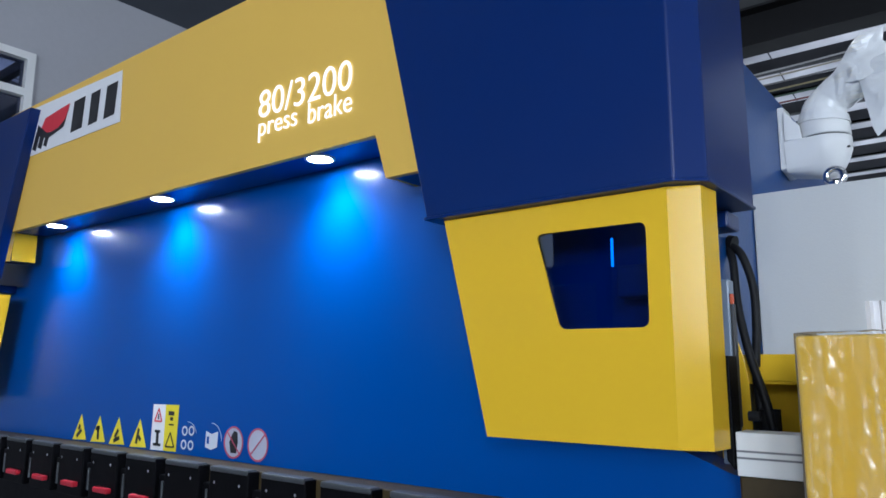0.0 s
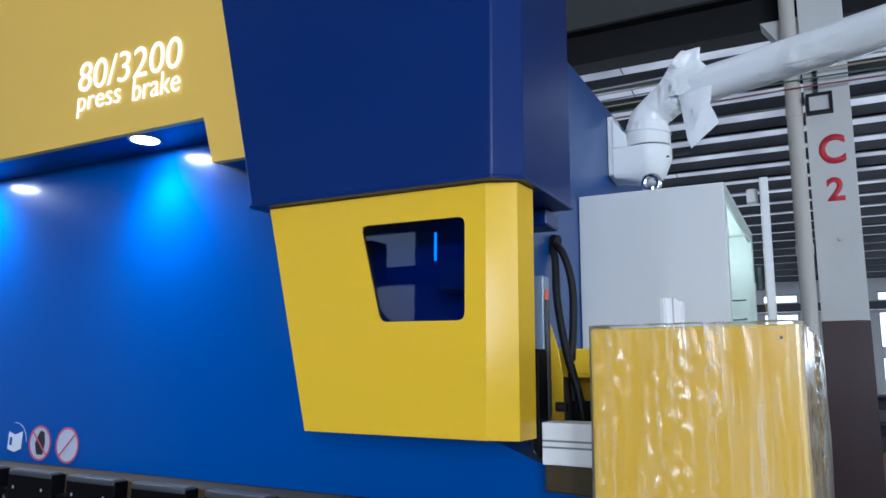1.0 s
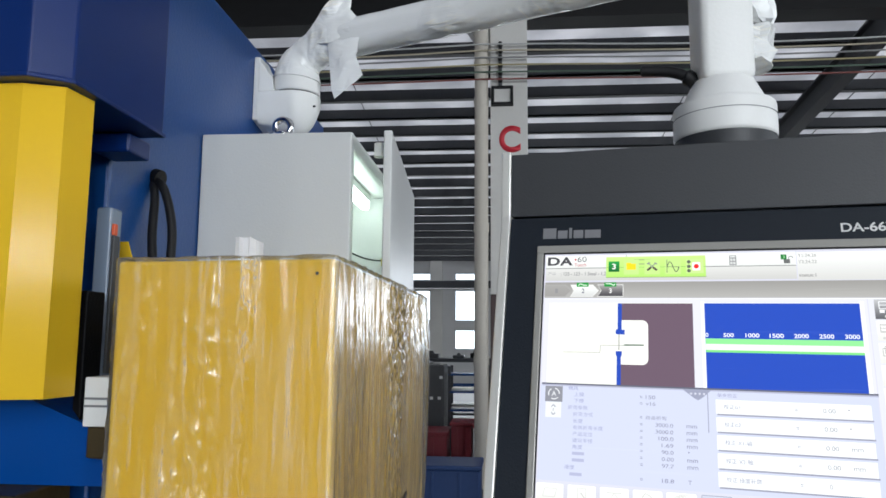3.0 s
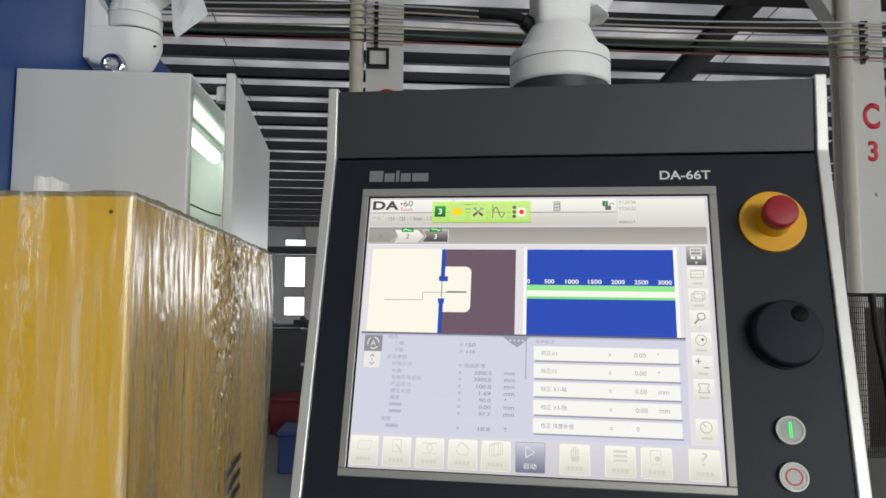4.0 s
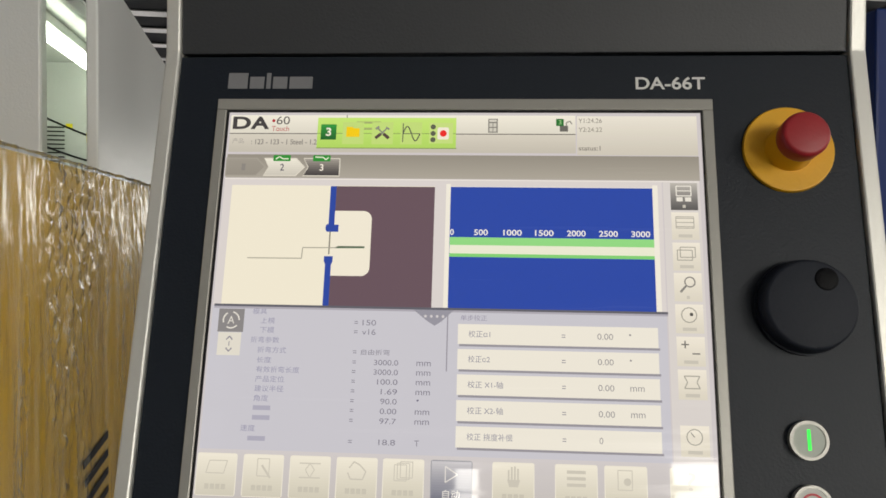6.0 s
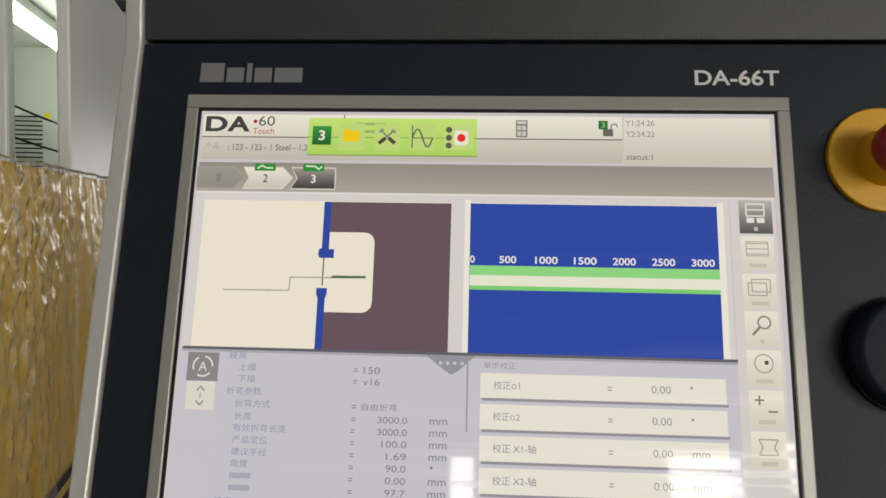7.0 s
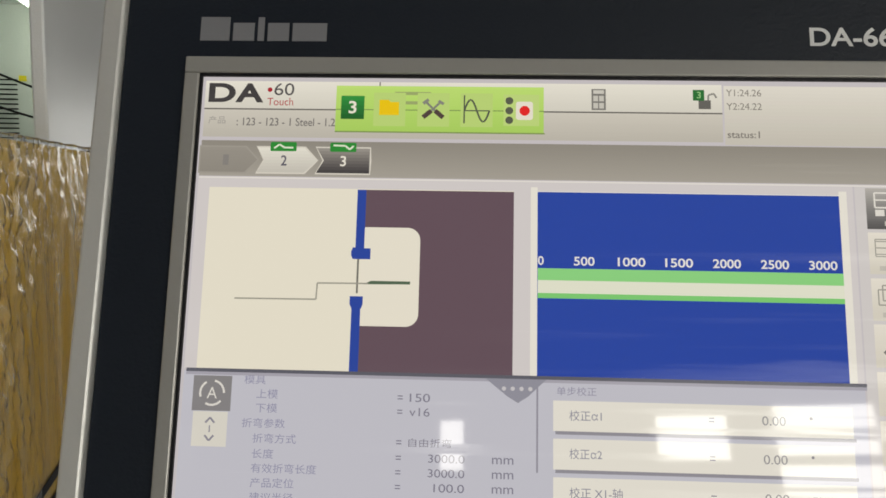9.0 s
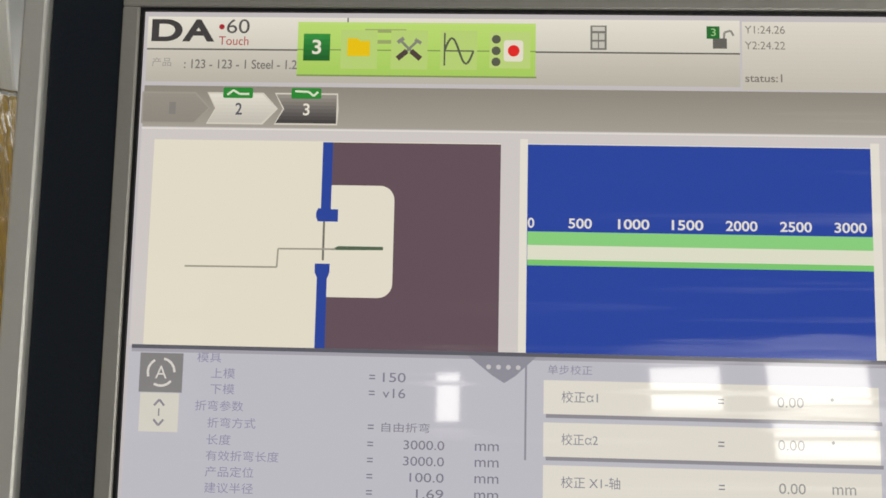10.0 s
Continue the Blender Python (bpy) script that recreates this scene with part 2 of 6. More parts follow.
YELLOW = paint("yellow_powder_coat", (0.80, 0.50, 0.022, 1), 0.15, vary=0.05, grain=420, bump=0.003, dirt=3, coat=0.0, spec=0.14)
CABINET_YELLOW = paint("cabinet_dull_yellow", (0.70, 0.445, 0.022, 1), 0.4, vary=0.06, grain=300, bump=0.006, dirt=3, spec=0.3)
# Machine yellow, paled in the colour for haze and sheen on the beam.
HAZED_YELLOW = paint("satin_beam_yellow_hazed", (0.80, 0.505, 0.085, 1), 0.5, vary=0.06, grain=420, bump=0.007, dirt=2)
RAM_BLUE = paint("blue_machine_enamel", (0.002, 0.062, 0.30, 1), 0.40, vary=0.08, grain=300, bump=0.012, dirt=4, coat=0.42, spec=0.10)
NAVY = paint("navy_powder_coat", (0.002, 0.020, 0.125, 1), 0.34, vary=0.10, grain=420, bump=0.008, dirt=3, coat=0.0, spec=0.30)
FRAME_BLUE = paint("frame_blue_enamel", (0.005, 0.058, 0.23, 1), 0.36, vary=0.12, grain=140, bump=0.03, dirt=3)
BLACK_STEEL = paint("blackened_steel", (0.003, 0.003, 0.004, 1), 0.5, metal=0.0, vary=0.3, grain=200, bump=0.03, dirt=20, spec=0.08)
EDGE_STEEL = paint("grey_steel_edge", (0.06, 0.066, 0.072, 1), 0.45, metal=0.2, vary=0.25, grain=220, bump=0.03, dirt=30)
# Oily brown steel; its brown also stands for shade under the profile rail.
OILED_AND_SHADE = paint("oily_brown_steel_and_shade", (0.055, 0.038, 0.014, 1), 0.5, metal=0.0, vary=0.4, grain=90, bump=0.03, dirt=12, spec=0.3)
RED_PLASTIC = paint("red_plastic", (0.42, 0.014, 0.030, 1), 0.38, vary=0.1, grain=200, bump=0.01)
ESTOP_RED = paint("estop_red_plastic", (0.33, 0.012, 0.018, 1), 0.45, vary=0.08, grain=300, bump=0.01)
ESTOP_YELLOW = paint("estop_yellow_plastic", (0.75, 0.38, 0.015, 1), 0.4, vary=0.05, grain=300, bump=0.008)
CHROME = paint("chrome", (0.75, 0.75, 0.76, 1), 0.12, metal=1.0, vary=0.05, grain=90, bump=0.004)
ALU = paint("anodised_aluminium", (0.66, 0.65, 0.61, 1), 0.42, metal=0.45, vary=0.05, grain=300, bump=0.008)
WHITE_PAINT = paint("white_powder_coat", (0.78, 0.78, 0.76, 1), 0.45, vary=0.05, grain=240, bump=0.012)
CABINET_GREY = paint("light_grey_powder_coat", (0.60, 0.61, 0.60, 1), 0.34, vary=0.05, grain=320, bump=0.02, dirt=2)
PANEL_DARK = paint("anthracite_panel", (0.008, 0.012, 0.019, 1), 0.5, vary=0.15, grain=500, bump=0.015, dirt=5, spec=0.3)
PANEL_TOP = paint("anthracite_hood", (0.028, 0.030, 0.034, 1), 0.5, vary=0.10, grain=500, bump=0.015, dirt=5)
BEZEL = paint("bezel_grey", (0.36, 0.35, 0.32, 1), 0.38, metal=0.3, vary=0.05, grain=300, bump=0.008)
RUBBER = paint("black_rubber", (0.009, 0.009, 0.010, 1), 0.55, vary=0.2, grain=200, bump=0.03, spec=0.25)
DARK_PLASTIC = paint("dark_blue_plastic", (0.007, 0.010, 0.018, 1), 0.6, vary=0.15, grain=300, bump=0.02, spec=0.3)
STICKER_YELLOW = paint("yellow_sticker", (0.80, 0.66, 0.02, 1), 0.4, vary=0.04, bump=0.004)
STICKER_WHITE = paint("white_sticker", (0.80, 0.80, 0.82, 1), 0.4, vary=0.04, bump=0.004)
STICKER_PALE = paint("pale_print", (0.58, 0.60, 0.68, 1), 0.4, vary=0.12, bump=0.004)
STICKER_FAINT = paint("thin_clear_sticker", (0.42, 0.44, 0.53, 1), 0.35, vary=0.15, grain=120, bump=0.004)
RIM_FAINT = paint("thin_red_print", (0.42, 0.07, 0.12, 1), 0.4, vary=0.15, bump=0.004)
INK = paint("black_ink", (0.015, 0.015, 0.018, 1), 0.45, vary=0.1, bump=0.002)
INK_RED = paint("red_ink", (0.62, 0.03, 0.05, 1), 0.5, vary=0.15, bump=0.004)
INK_GREY = paint("grey_ink", (0.20, 0.20, 0.21, 1), 0.45, vary=0.05, bump=0.002)
INK_WHITE = paint("white_ink", (0.72, 0.72, 0.70, 1), 0.45, vary=0.05, bump=0.002)
COLUMN_WHITE = paint("column_limewash", (0.66, 0.65, 0.62, 1), 0.7, vary=0.10, grain=30, bump=0.05, dirt=2.5)
COLUMN_BROWN = paint("column_brown_paint", (0.060, 0.031, 0.030, 1), 0.55, vary=0.18, grain=40, bump=0.05, dirt=3)
PIPE = paint("pipe_cream_pvc", (0.58, 0.54, 0.47, 1), 0.5, vary=0.10, grain=40, bump=0.02, dirt=2)
ROOF_SHEET = roof_material()
PURLIN = paint("purlin_dark_steel", (0.052, 0.055, 0.062, 1), 0.6, vary=0.35, grain=9, bump=0.03, dirt=1.2)
BEAM_BLACK = paint("beam_black_steel", (0.012, 0.012, 0.013, 1), 0.65, vary=0.3, grain=12, bump=0.03, dirt=1.5, spec=0.25)
FASCIA = paint("fascia_dull_grey", (0.055, 0.056, 0.056, 1), 0.7, vary=0.15, grain=12, bump=0.03, dirt=0.8)
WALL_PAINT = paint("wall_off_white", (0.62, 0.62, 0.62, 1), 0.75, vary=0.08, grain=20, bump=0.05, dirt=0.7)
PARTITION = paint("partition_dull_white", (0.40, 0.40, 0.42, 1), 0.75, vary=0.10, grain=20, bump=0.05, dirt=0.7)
ROOF_DARK = paint("roof_space_dark", (0.030, 0.035, 0.045, 1), 0.7, vary=0.2, grain=10, bump=0.03, dirt=0.8)
# Unseen south and west walls, darkened so the ram's reflection stays dark.
WALL_DARKENED = paint("wall_darkened_grey", (0.20, 0.21, 0.22, 1), 0.75, vary=0.15, grain=20, bump=0.05, dirt=0.7)
CONCRETE = paint("floor_concrete", (0.21, 0.21, 0.20, 1), 0.5, vary=0.25, grain=14, bump=0.05, dirt=0.6)
WINDOW_FRAME = paint("window_frame_grey", (0.55, 0.56, 0.57, 1), 0.5, vary=0.08, grain=50)
FILM = stretch_material("stretch_film", 0.055, 0.20)
# Side film: extra haze mixed in for its grazing view.
FILM_SIDE = stretch_material("stretch_film_side_haze", 0.09, 0.17)
ARM_FILM = film_material("milky_film", (0.93, 0.94, 0.93, 1), (0.86, 1.0), (7, 7, 9), 0.006, (6, 6, 6), 0.15, 0.35)
DARK_GLASS = glass_material("smoked_glass", (0.52, 0.58, 0.76, 1))
CLEAR_GLASS = glass_material("window_glass", (0.93, 0.95, 0.95, 1))


# ---- mesh helpers ----
def part(name, bm, material, parent=None, label="", smooth=False):
    """Links a bmesh as one mesh object, under its thing if one is given."""
    me = bpy.data.meshes.new(name)
    bmesh.ops.recalc_face_normals(bm, faces=bm.faces)
    bm.to_mesh(me)
    bm.free()
    for m in (material if isinstance(material, (list, tuple)) else [material]):
        me.materials.append(m)
    if smooth:
        me.shade_smooth()
        me.set_sharp_from_angle(angle=radians(38))
    ob = new(name, me)
    if parent is not None:
        ob.parent = parent
        ob.matrix_parent_inverse = parent.matrix_world.inverted()
    if label:
        tagged(ob, label)
    return ob


def thing(name, m, label, category, group="", kind=""):
    ob = new(name)
    ob.empty_display_size = 0.1
    ob.matrix_world = m
    bpy.context.view_layer.update()
    return tagged(ob, label, category, group, kind)


def box(lo, hi, bevel=0.0, bm=None, seg=2):
    bm2 = bmesh.new()
    c = [(a + b) / 2 for a, b in zip(lo, hi)]
    d = [abs(b - a) for a, b in zip(lo, hi)]
    bmesh.ops.create_cube(bm2, size=1, matrix=Matrix.Translation(c) @ Matrix.Diagonal((*d, 1)))
    if bevel:
        bmesh.ops.bevel(bm2, geom=bm2.edges[:], offset=min(bevel, min(d) * 0.45), segments=seg, profile=0.5, affect="EDGES")
    return merge(bm, bm2)


def merge(bm, other):
    if bm is None:
        return other
    me = bpy.data.meshes.new("join")
    other.to_mesh(me)
    other.free()
    bm.from_mesh(me)
    bpy.data.meshes.remove(me)
    return bm


def cyl(p0, p1, r0, r1=None, seg=32, bm=None, bevel=0.0):
    p0, p1 = Vector(p0), Vector(p1)
    r1 = r0 if r1 is None else r1
    b2 = bmesh.new()
    d = p1 - p0
    m = Matrix.Translation((p0 + p1) / 2) @ d.to_track_quat("Z", "Y").to_matrix().to_4x4()
    bmesh.ops.create_cone(b2, cap_ends=True, segments=seg, radius1=r0, radius2=r1, depth=d.length, matrix=m)
    if bevel:
        rim = [e for e in b2.edges if any(len(f.verts) > 4 for f in e.link_faces)]
        bmesh.ops.bevel(b2, geom=rim, offset=bevel, segments=3, profile=0.5, affect="EDGES")
    return merge(bm, b2)


def loft(low, high, bm=None, bevel=0.0):
    """A solid between two rings of the same number of points."""
    b2 = bmesh.new()
    a = [b2.verts.new(p) for p in low]
    b = [b2.verts.new(p) for p in high]
    n = len(a)
    b2.faces.new(a)
    b2.faces.new(b)
    for i in range(n):
        b2.faces.new((a[i], a[(i + 1) % n], b[(i + 1) % n], b[i]))
    bmesh.ops.recalc_face_normals(b2, faces=b2.faces)
    if bevel:
        bmesh.ops.bevel(b2, geom=b2.edges[:], offset=bevel, segments=2, profile=0.5, affect="EDGES")
    return merge(bm, b2)


def plate_xz(points, y0, y1, bm=None, bevel=0.0):
    return loft([(x, y0, z) for x, z in points], [(x, y1, z) for x, z in points], bm, bevel)


def rounded(points, r, n=5):
    """The polygon with its corners rounded."""
    out = []
    k = len(points)
    for i in range(k):
        p, a, b = Vector(points[i]), Vector(points[i - 1]), Vector(points[(i + 1) % k])
        da, db = (a - p).normalized(), (b - p).normalized()
        s, e = p + da * r, p + db * r
        for j in range(n + 1):
            t = j / n
            out.append(tuple((1 - t) ** 2 * s + 2 * t * (1 - t) * p + t * t * e))
    return out


def tube(points, r, seg=12, bm=None, wobble=None):
    """A round tube through the points; wobble(i, j) scales its radius."""
    b2 = bmesh.new()
    pts = [Vector(p) for p in points]
    rings = []
    up = Vector((0.0, 0.0, 1.0))
    for i, p in enumerate(pts):
        d = (pts[min(i + 1, len(pts) - 1)] - pts[max(i - 1, 0)]).normalized()
        s = d.cross(up)
        if s.length < 0.05:
            s = d.cross(Vector((0, 1, 0)))
        s.normalize()
        u = s.cross(d)
        rr = r[i] if isinstance(r, (list, tuple)) else r
        ring = []
        for j in range(seg):
            a = 2 * math.pi * j / seg
            k = rr * (wobble(i, j) if wobble else 1.0)
            ring.append(b2.verts.new(p + (s * math.cos(a) + u * math.sin(a)) * k))
        rings.append(ring)
    for a, b in zip(rings, rings[1:]):
        for j in range(seg):
            b2.faces.new((a[j], a[(j + 1) % seg], b[(j + 1) % seg], b[j]))
    b2.faces.new(rings[0])
    b2.faces.new(rings[-1])
    return merge(bm, b2)


def curve_points(ctrl, n=10):
    """Catmull-Rom points through the control points."""
    c = [Vector(ctrl[0])] + [Vector(p) for p in ctrl] + [Vector(ctrl[-1])]
    out = []
    for i in range(1, len(c) - 2):
        for j in range(n):
            t = j / n
            out.append(0.5 * (2 * c[i] + (c[i + 1] - c[i - 1]) * t + (2 * c[i - 1] - 5 * c[i] + 4 * c[i + 1] - c[i + 2]) * t * t
                              + (3 * c[i] - c[i - 1] - 3 * c[i + 1] + c[i + 2]) * t ** 3))
    out.append(c[-2])
    return out


def lettering(text, x0, x1, y0, y1, depth=0.0, bold=0.0):
    """A bmesh of the text, fitted to the rectangle in its own plane. x1 None keeps the letters' proportion."""
    cu = bpy.data.curves.new("lettering", "FONT")
    cu.body, cu.extrude, cu.offset = text, 0.0, bold
    ob = new("lettering", cu)
    dg = bpy.context.evaluated_depsgraph_get()
    me = bpy.data.meshes.new_from_object(ob.evaluated_get(dg))
    bpy.data.objects.remove(ob)
    bm = bmesh.new()
    bm.from_mesh(me)
    bpy.data.meshes.remove(me)
    if not bm.verts:
        return box((x0, y0, 0), (x1 or x0 + 0.01, y1, 0.0001), bm=bm)
    xs, ys = [v.co.x for v in bm.verts], [v.co.y for v in bm.verts]
    k = (y1 - y0) / max(1e-6, max(ys) - min(ys))
    kx = k if x1 is None else (x1 - x0) / max(1e-6, max(xs) - min(xs))
    lx, ly = min(xs), min(ys)
    for v in bm.verts:
        v.co = Vector((x0 + (v.co.x - lx) * kx, y0 + (v.co.y - ly) * k, 0))
    if depth:
        r = bmesh.ops.extrude_face_region(bm, geom=bm.faces[:])
        for v in [g for g in r["geom"] if isinstance(g, bmesh.types.BMVert)]:
            v.co.z += depth
    return bm


def moved(bm, m):
    bmesh.ops.transform(bm, matrix=m, verts=bm.verts[:])
    return bm


FACE = Matrix(((1, 0, 0, 0), (0, 0, -1, 0), (0, 1, 0, 0), (0, 0, 0, 1)))  # drawing plane stood upright, facing -y


def on_face(bm, y):
    return moved(bm, Matrix.Translation((0, y, 0)) @ FACE)


def flat(points, h=0.0006):
    return loft([(x, y, 0) for x, y in points], [(x, y, h) for x, y in points])


def disc_points(x, y, r, n=36, a0=0.0, a1=360.0):
    return [(x + r * math.cos(radians(a0 + (a1 - a0) * i / n)), y + r * math.sin(radians(a0 + (a1 - a0) * i / n))) for i in range(n)]


def ring_flat(x, y, r0, r1, h=0.0006, n=40):
    bm = bmesh.new()
    rings = [[bm.verts.new((x + r * math.cos(2 * math.pi * i / n), y + r * math.sin(2 * math.pi * i / n), z)) for i in range(n)]
             for r, z in ((r0, 0), (r1, 0), (r1, h), (r0, h))]
    for a, b in zip(rings, rings[1:] + rings[:1]):
        for i in range(n):
            bm.faces.new((a[i], a[(i + 1) % n], b[(i + 1) % n], b[i]))
    return bm


def bar_flat(x0, y0, x1, y1, w, h=0.0006):
    d = Vector((x1 - x0, y1 - y0)).normalized() * w / 2
    return flat([(x0 - d.y, y0 + d.x), (x0 + d.y, y0 - d.x), (x1 + d.y, y1 - d.x), (x1 - d.y, y1 + d.x)], h)


# ---- the hall ----
def roof_z(y):
    return 4.45 + (26.2 - y) * 0.12


def build_hall():
    floor = part("floor", box((-60, -60, -0.3), (60, 90, 0.0)), CONCRETE)
    tagged(floor, "grey worn concrete hall floor", "floor", kind="structure")
    # roof: pale sheets carried by dark purlins, all of one ceiling
    bm = bmesh.new()
    y = -9.0
    while y < 26.2:
        a, b = y, min(26.3, y + 0.8)
        loft([(-15, a, roof_z(a)), (20, a, roof_z(a)), (20, b, roof_z(b)), (-15, b, roof_z(b))],
             [(-15, a, roof_z(a) + 0.06), (20, a, roof_z(a) + 0.06), (20, b, roof_z(b) + 0.06), (-15, b, roof_z(b) + 0.06)], bm)
        y += 0.8
    sheets = len(bm.faces)
    y = -8.6
    while y < 26.0:
        z = roof_z(y)
        box((-15, y - 0.035, z - 0.20), (20, y + 0.035, z - 0.004), 0, bm)
        box((-15, y - 0.035, z - 0.20), (20, y + 0.10, z - 0.18), 0, bm)
        y += 0.8
    for i in range(12):
        x = -14.6 + i * 3.02
        loft([(x - 0.008, -9, roof_z(-9) - 0.012), (x + 0.008, -9, roof_z(-9) - 0.012), (x + 0.008, 26.2, roof_z(26.2) - 0.012), (x - 0.008, 26.2, roof_z(26.2) - 0.012)],
             [(x - 0.008, -9, roof_z(-9) - 0.002), (x + 0.008, -9, roof_z(-9) - 0.002), (x + 0.008, 26.2, roof_z(26.2) - 0.002), (x - 0.008, 26.2, roof_z(26.2) - 0.002)], bm)
    bm.faces.ensure_lookup_table()
    for f in bm.faces[sheets:]:
        f.material_index = 1
    tagged(part("ceiling", bm, [ROOF_SHEET, PURLIN]), "pitched roof of pale sheets on dark steel purlins", "ceiling", kind="structure")
    # rafters over the rows of columns
    for x in (-10.4, -5.05, 0.27, 5.57, 10.9, 16.2):
        bm = bmesh.new()
        for dz, w in ((-0.62, 0.11), (-0.24, 0.11)):
            loft([(x - w, -9, roof_z(-9) + dz), (x + w, -9, roof_z(-9) + dz), (x + w, 26, roof_z(26) + dz), (x - w, 26, roof_z(26) + dz)],
                 [(x - w, -9, roof_z(-9) + dz + 0.03), (x + w, -9, roof_z(-9) + dz + 0.03), (x + w, 26, roof_z(26) + dz + 0.03), (x - w, 26, roof_z(26) + dz + 0.03)], bm)
        loft([(x - 0.01, -9, roof_z(-9) - 0.6), (x + 0.01, -9, roof_z(-9) - 0.6), (x + 0.01, 26, roof_z(26) - 0.6), (x - 0.01, 26, roof_z(26) - 0.6)],
             [(x - 0.01, -9, roof_z(-9) - 0.23), (x + 0.01, -9, roof_z(-9) - 0.23), (x + 0.01, 26, roof_z(26) - 0.23), (x - 0.01, 26, roof_z(26) - 0.23)], bm)
        tagged(part("roof_rafter", bm, PURLIN), "dark steel rafter under the roof purlins", "rafter", kind="structure")
    # crane runway beam along the columns
    bm = box((-15, 7.88, 4.98), (20, 8.20, 5.01))
    box((-15, 7.88, 5.40), (20, 8.20, 5.43), 0, bm)
    box((-15, 8.03, 5.01), (20, 8.05, 5.40), 0, bm)
    tagged(part("crane_beam", bm, BEAM_BLACK), "dark steel crane runway beam along the columns", "beam", kind="structure")

    tagged(part("roof_fascia", box((-15, 8.06, 5.432), (20, 8.09, roof_z(8.1) - 0.22)), FASCIA), "dark grey sheet fascia above the crane beam", "fascia", kind="structure")

    def wall_with_openings(name, x0, x1, z0, z1, holes, place, label):
        """A wall 0.25 m thick in its own x and z, with openings (x0, x1, z0, z1) through it."""
        bm = bmesh.new()
        xs = sorted({x0, x1, *[v for h in holes for v in h[:2]]})
        zs = sorted({z0, z1, *[v for h in holes for v in h[2:]]})
        for a, b in zip(xs, xs[1:]):
            for c, d in zip(zs, zs[1:]):
                mx, mz = (a + b) / 2, (c + d) / 2
                if not any(h[0] < mx < h[1] and h[2] < mz < h[3] for h in holes):
                    box((a, 0, c), (b, 0.25, d), 0, bm)
        ob = part(name, moved(bm, place), {"wall_south": WALL_DARKENED, "wall_west": WALL_DARKENED, "partition_wall": PARTITION}.get(name, WALL_PAINT))
        return tagged(ob, label, "wall", kind="structure")

    north = []
    for i in range(-6, 8):
        x = -2.95 + (i + 1) * 1.62 - 0.28
        north += [(x, x + 1.06, 1.15, 1.88), (x, x + 1.06, 2.15, 3.28), (x, x + 1.06, 3.60, 3.90)]
    wall_with_openings("wall_north", -15, 20, 0, 4.6, north, Matrix.Translation((0, 26.0, 0)), "off-white far end wall with rows of bright windows")
    n = 0
    for h in north:
        n += 1
        bm = bmesh.new()
        for a, b in (((h[0], h[2]), (h[1], h[2] + 0.05)), ((h[0], h[3] - 0.05), (h[1], h[3])), ((h[0], h[2] + 0.05), (h[0] + 0.05, h[3] - 0.05)), ((h[1] - 0.05, h[2] + 0.05), (h[1], h[3] - 0.05))):
            box((a[0], 26.06, a[1]), (b[0], 26.12, b[1]), 0, bm)
        w = tagged(part("window_%d" % n, bm, WINDOW_FRAME), "bright hall window with a slim grey frame", "window", "far end windows", "structure")
        pane = part("pane", box((h[0] + 0.05, 26.085, h[2] + 0.05), (h[1] - 0.05, 26.095, h[3] - 0.05)), CLEAR_GLASS, w)
        pane.visible_shadow = False
    for x in (-8.1, -4.9, -2.25, 0.25, 3.2, 6.3, 9.4):
        tagged(part("wall_pier", box((x - 0.22, 25.8, 0), (x + 0.22, 25.997, 4.5), 0.01), COLUMN_WHITE), "white pier against the far end wall", "pier", kind="structure")
    tagged(part("wall_duct", box((-15, 25.5, 3.30), (20, 25.75, 3.56), 0.01), PURLIN), "dark cable tray along the far end wall", "cable tray", kind="structure")
    turn = Matrix.Rotation(radians(90), 4, "Z")
    east = [(-4 + 3.2 * i, -1.6 + 3.2 * i, 2.0, 4.6) for i in range(8)]
    wall_with_openings("wall_east", -9, 26, 0, 8.7, east, Matrix.Translation((16.0, 0, 0)) @ turn, "off-white side wall with tall window openings")
    # Tall left opening is added, unseen, to brighten the smoked pane's reflection.
    wall_with_openings("wall_south", -15, 20, 0, 8.7, [(-9.7, -6.3, 2.0, 5.0)] + list(SOUTH_WINDOWS), Matrix.Translation((0, -9.25, 0)), "unseen hall wall greyed to darken reflections, with a row of windows")
    for k, (x0, x1, z0, z1) in enumerate(SOUTH_WINDOWS):
        bm = bmesh.new()
        bars = [((x0, z0), (x1, z0 + 0.05)), ((x0, z1 - 0.05), (x1, z1)), ((x0, z0 + 0.05), (x0 + 0.05, z1 - 0.05)), ((x1 - 0.05, z0 + 0.05), (x1, z1 - 0.05))]
        if z1 - z0 > 1.2:
            bars += [((x0 + 0.05, 2.30), (x1 - 0.05, 2.42)), ((x0 + 0.05, 1.98), (x1 - 0.05, 2.03))]
        for lo, hi in bars:
            box((lo[0], -9.12, lo[1]), (hi[0], -9.05, hi[1]), 0, bm)
        tagged(part("window_south_%d" % (k + 1), bm, WINDOW_FRAME), "bright hall window with grey glazing bars", "window", "south windows", "structure")
    wall_with_openings("wall_west", -9, 26, 0, 8.7, [], Matrix.Translation((-14.8, 0, 0)) @ turn, "unseen plain side wall of the hall, greyed to darken reflections")
    # office partition behind the machine
    holes = [(-0.2, 2.24, 2.3, 3.92)]
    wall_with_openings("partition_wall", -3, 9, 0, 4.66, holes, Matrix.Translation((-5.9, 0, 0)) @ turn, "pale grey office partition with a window")
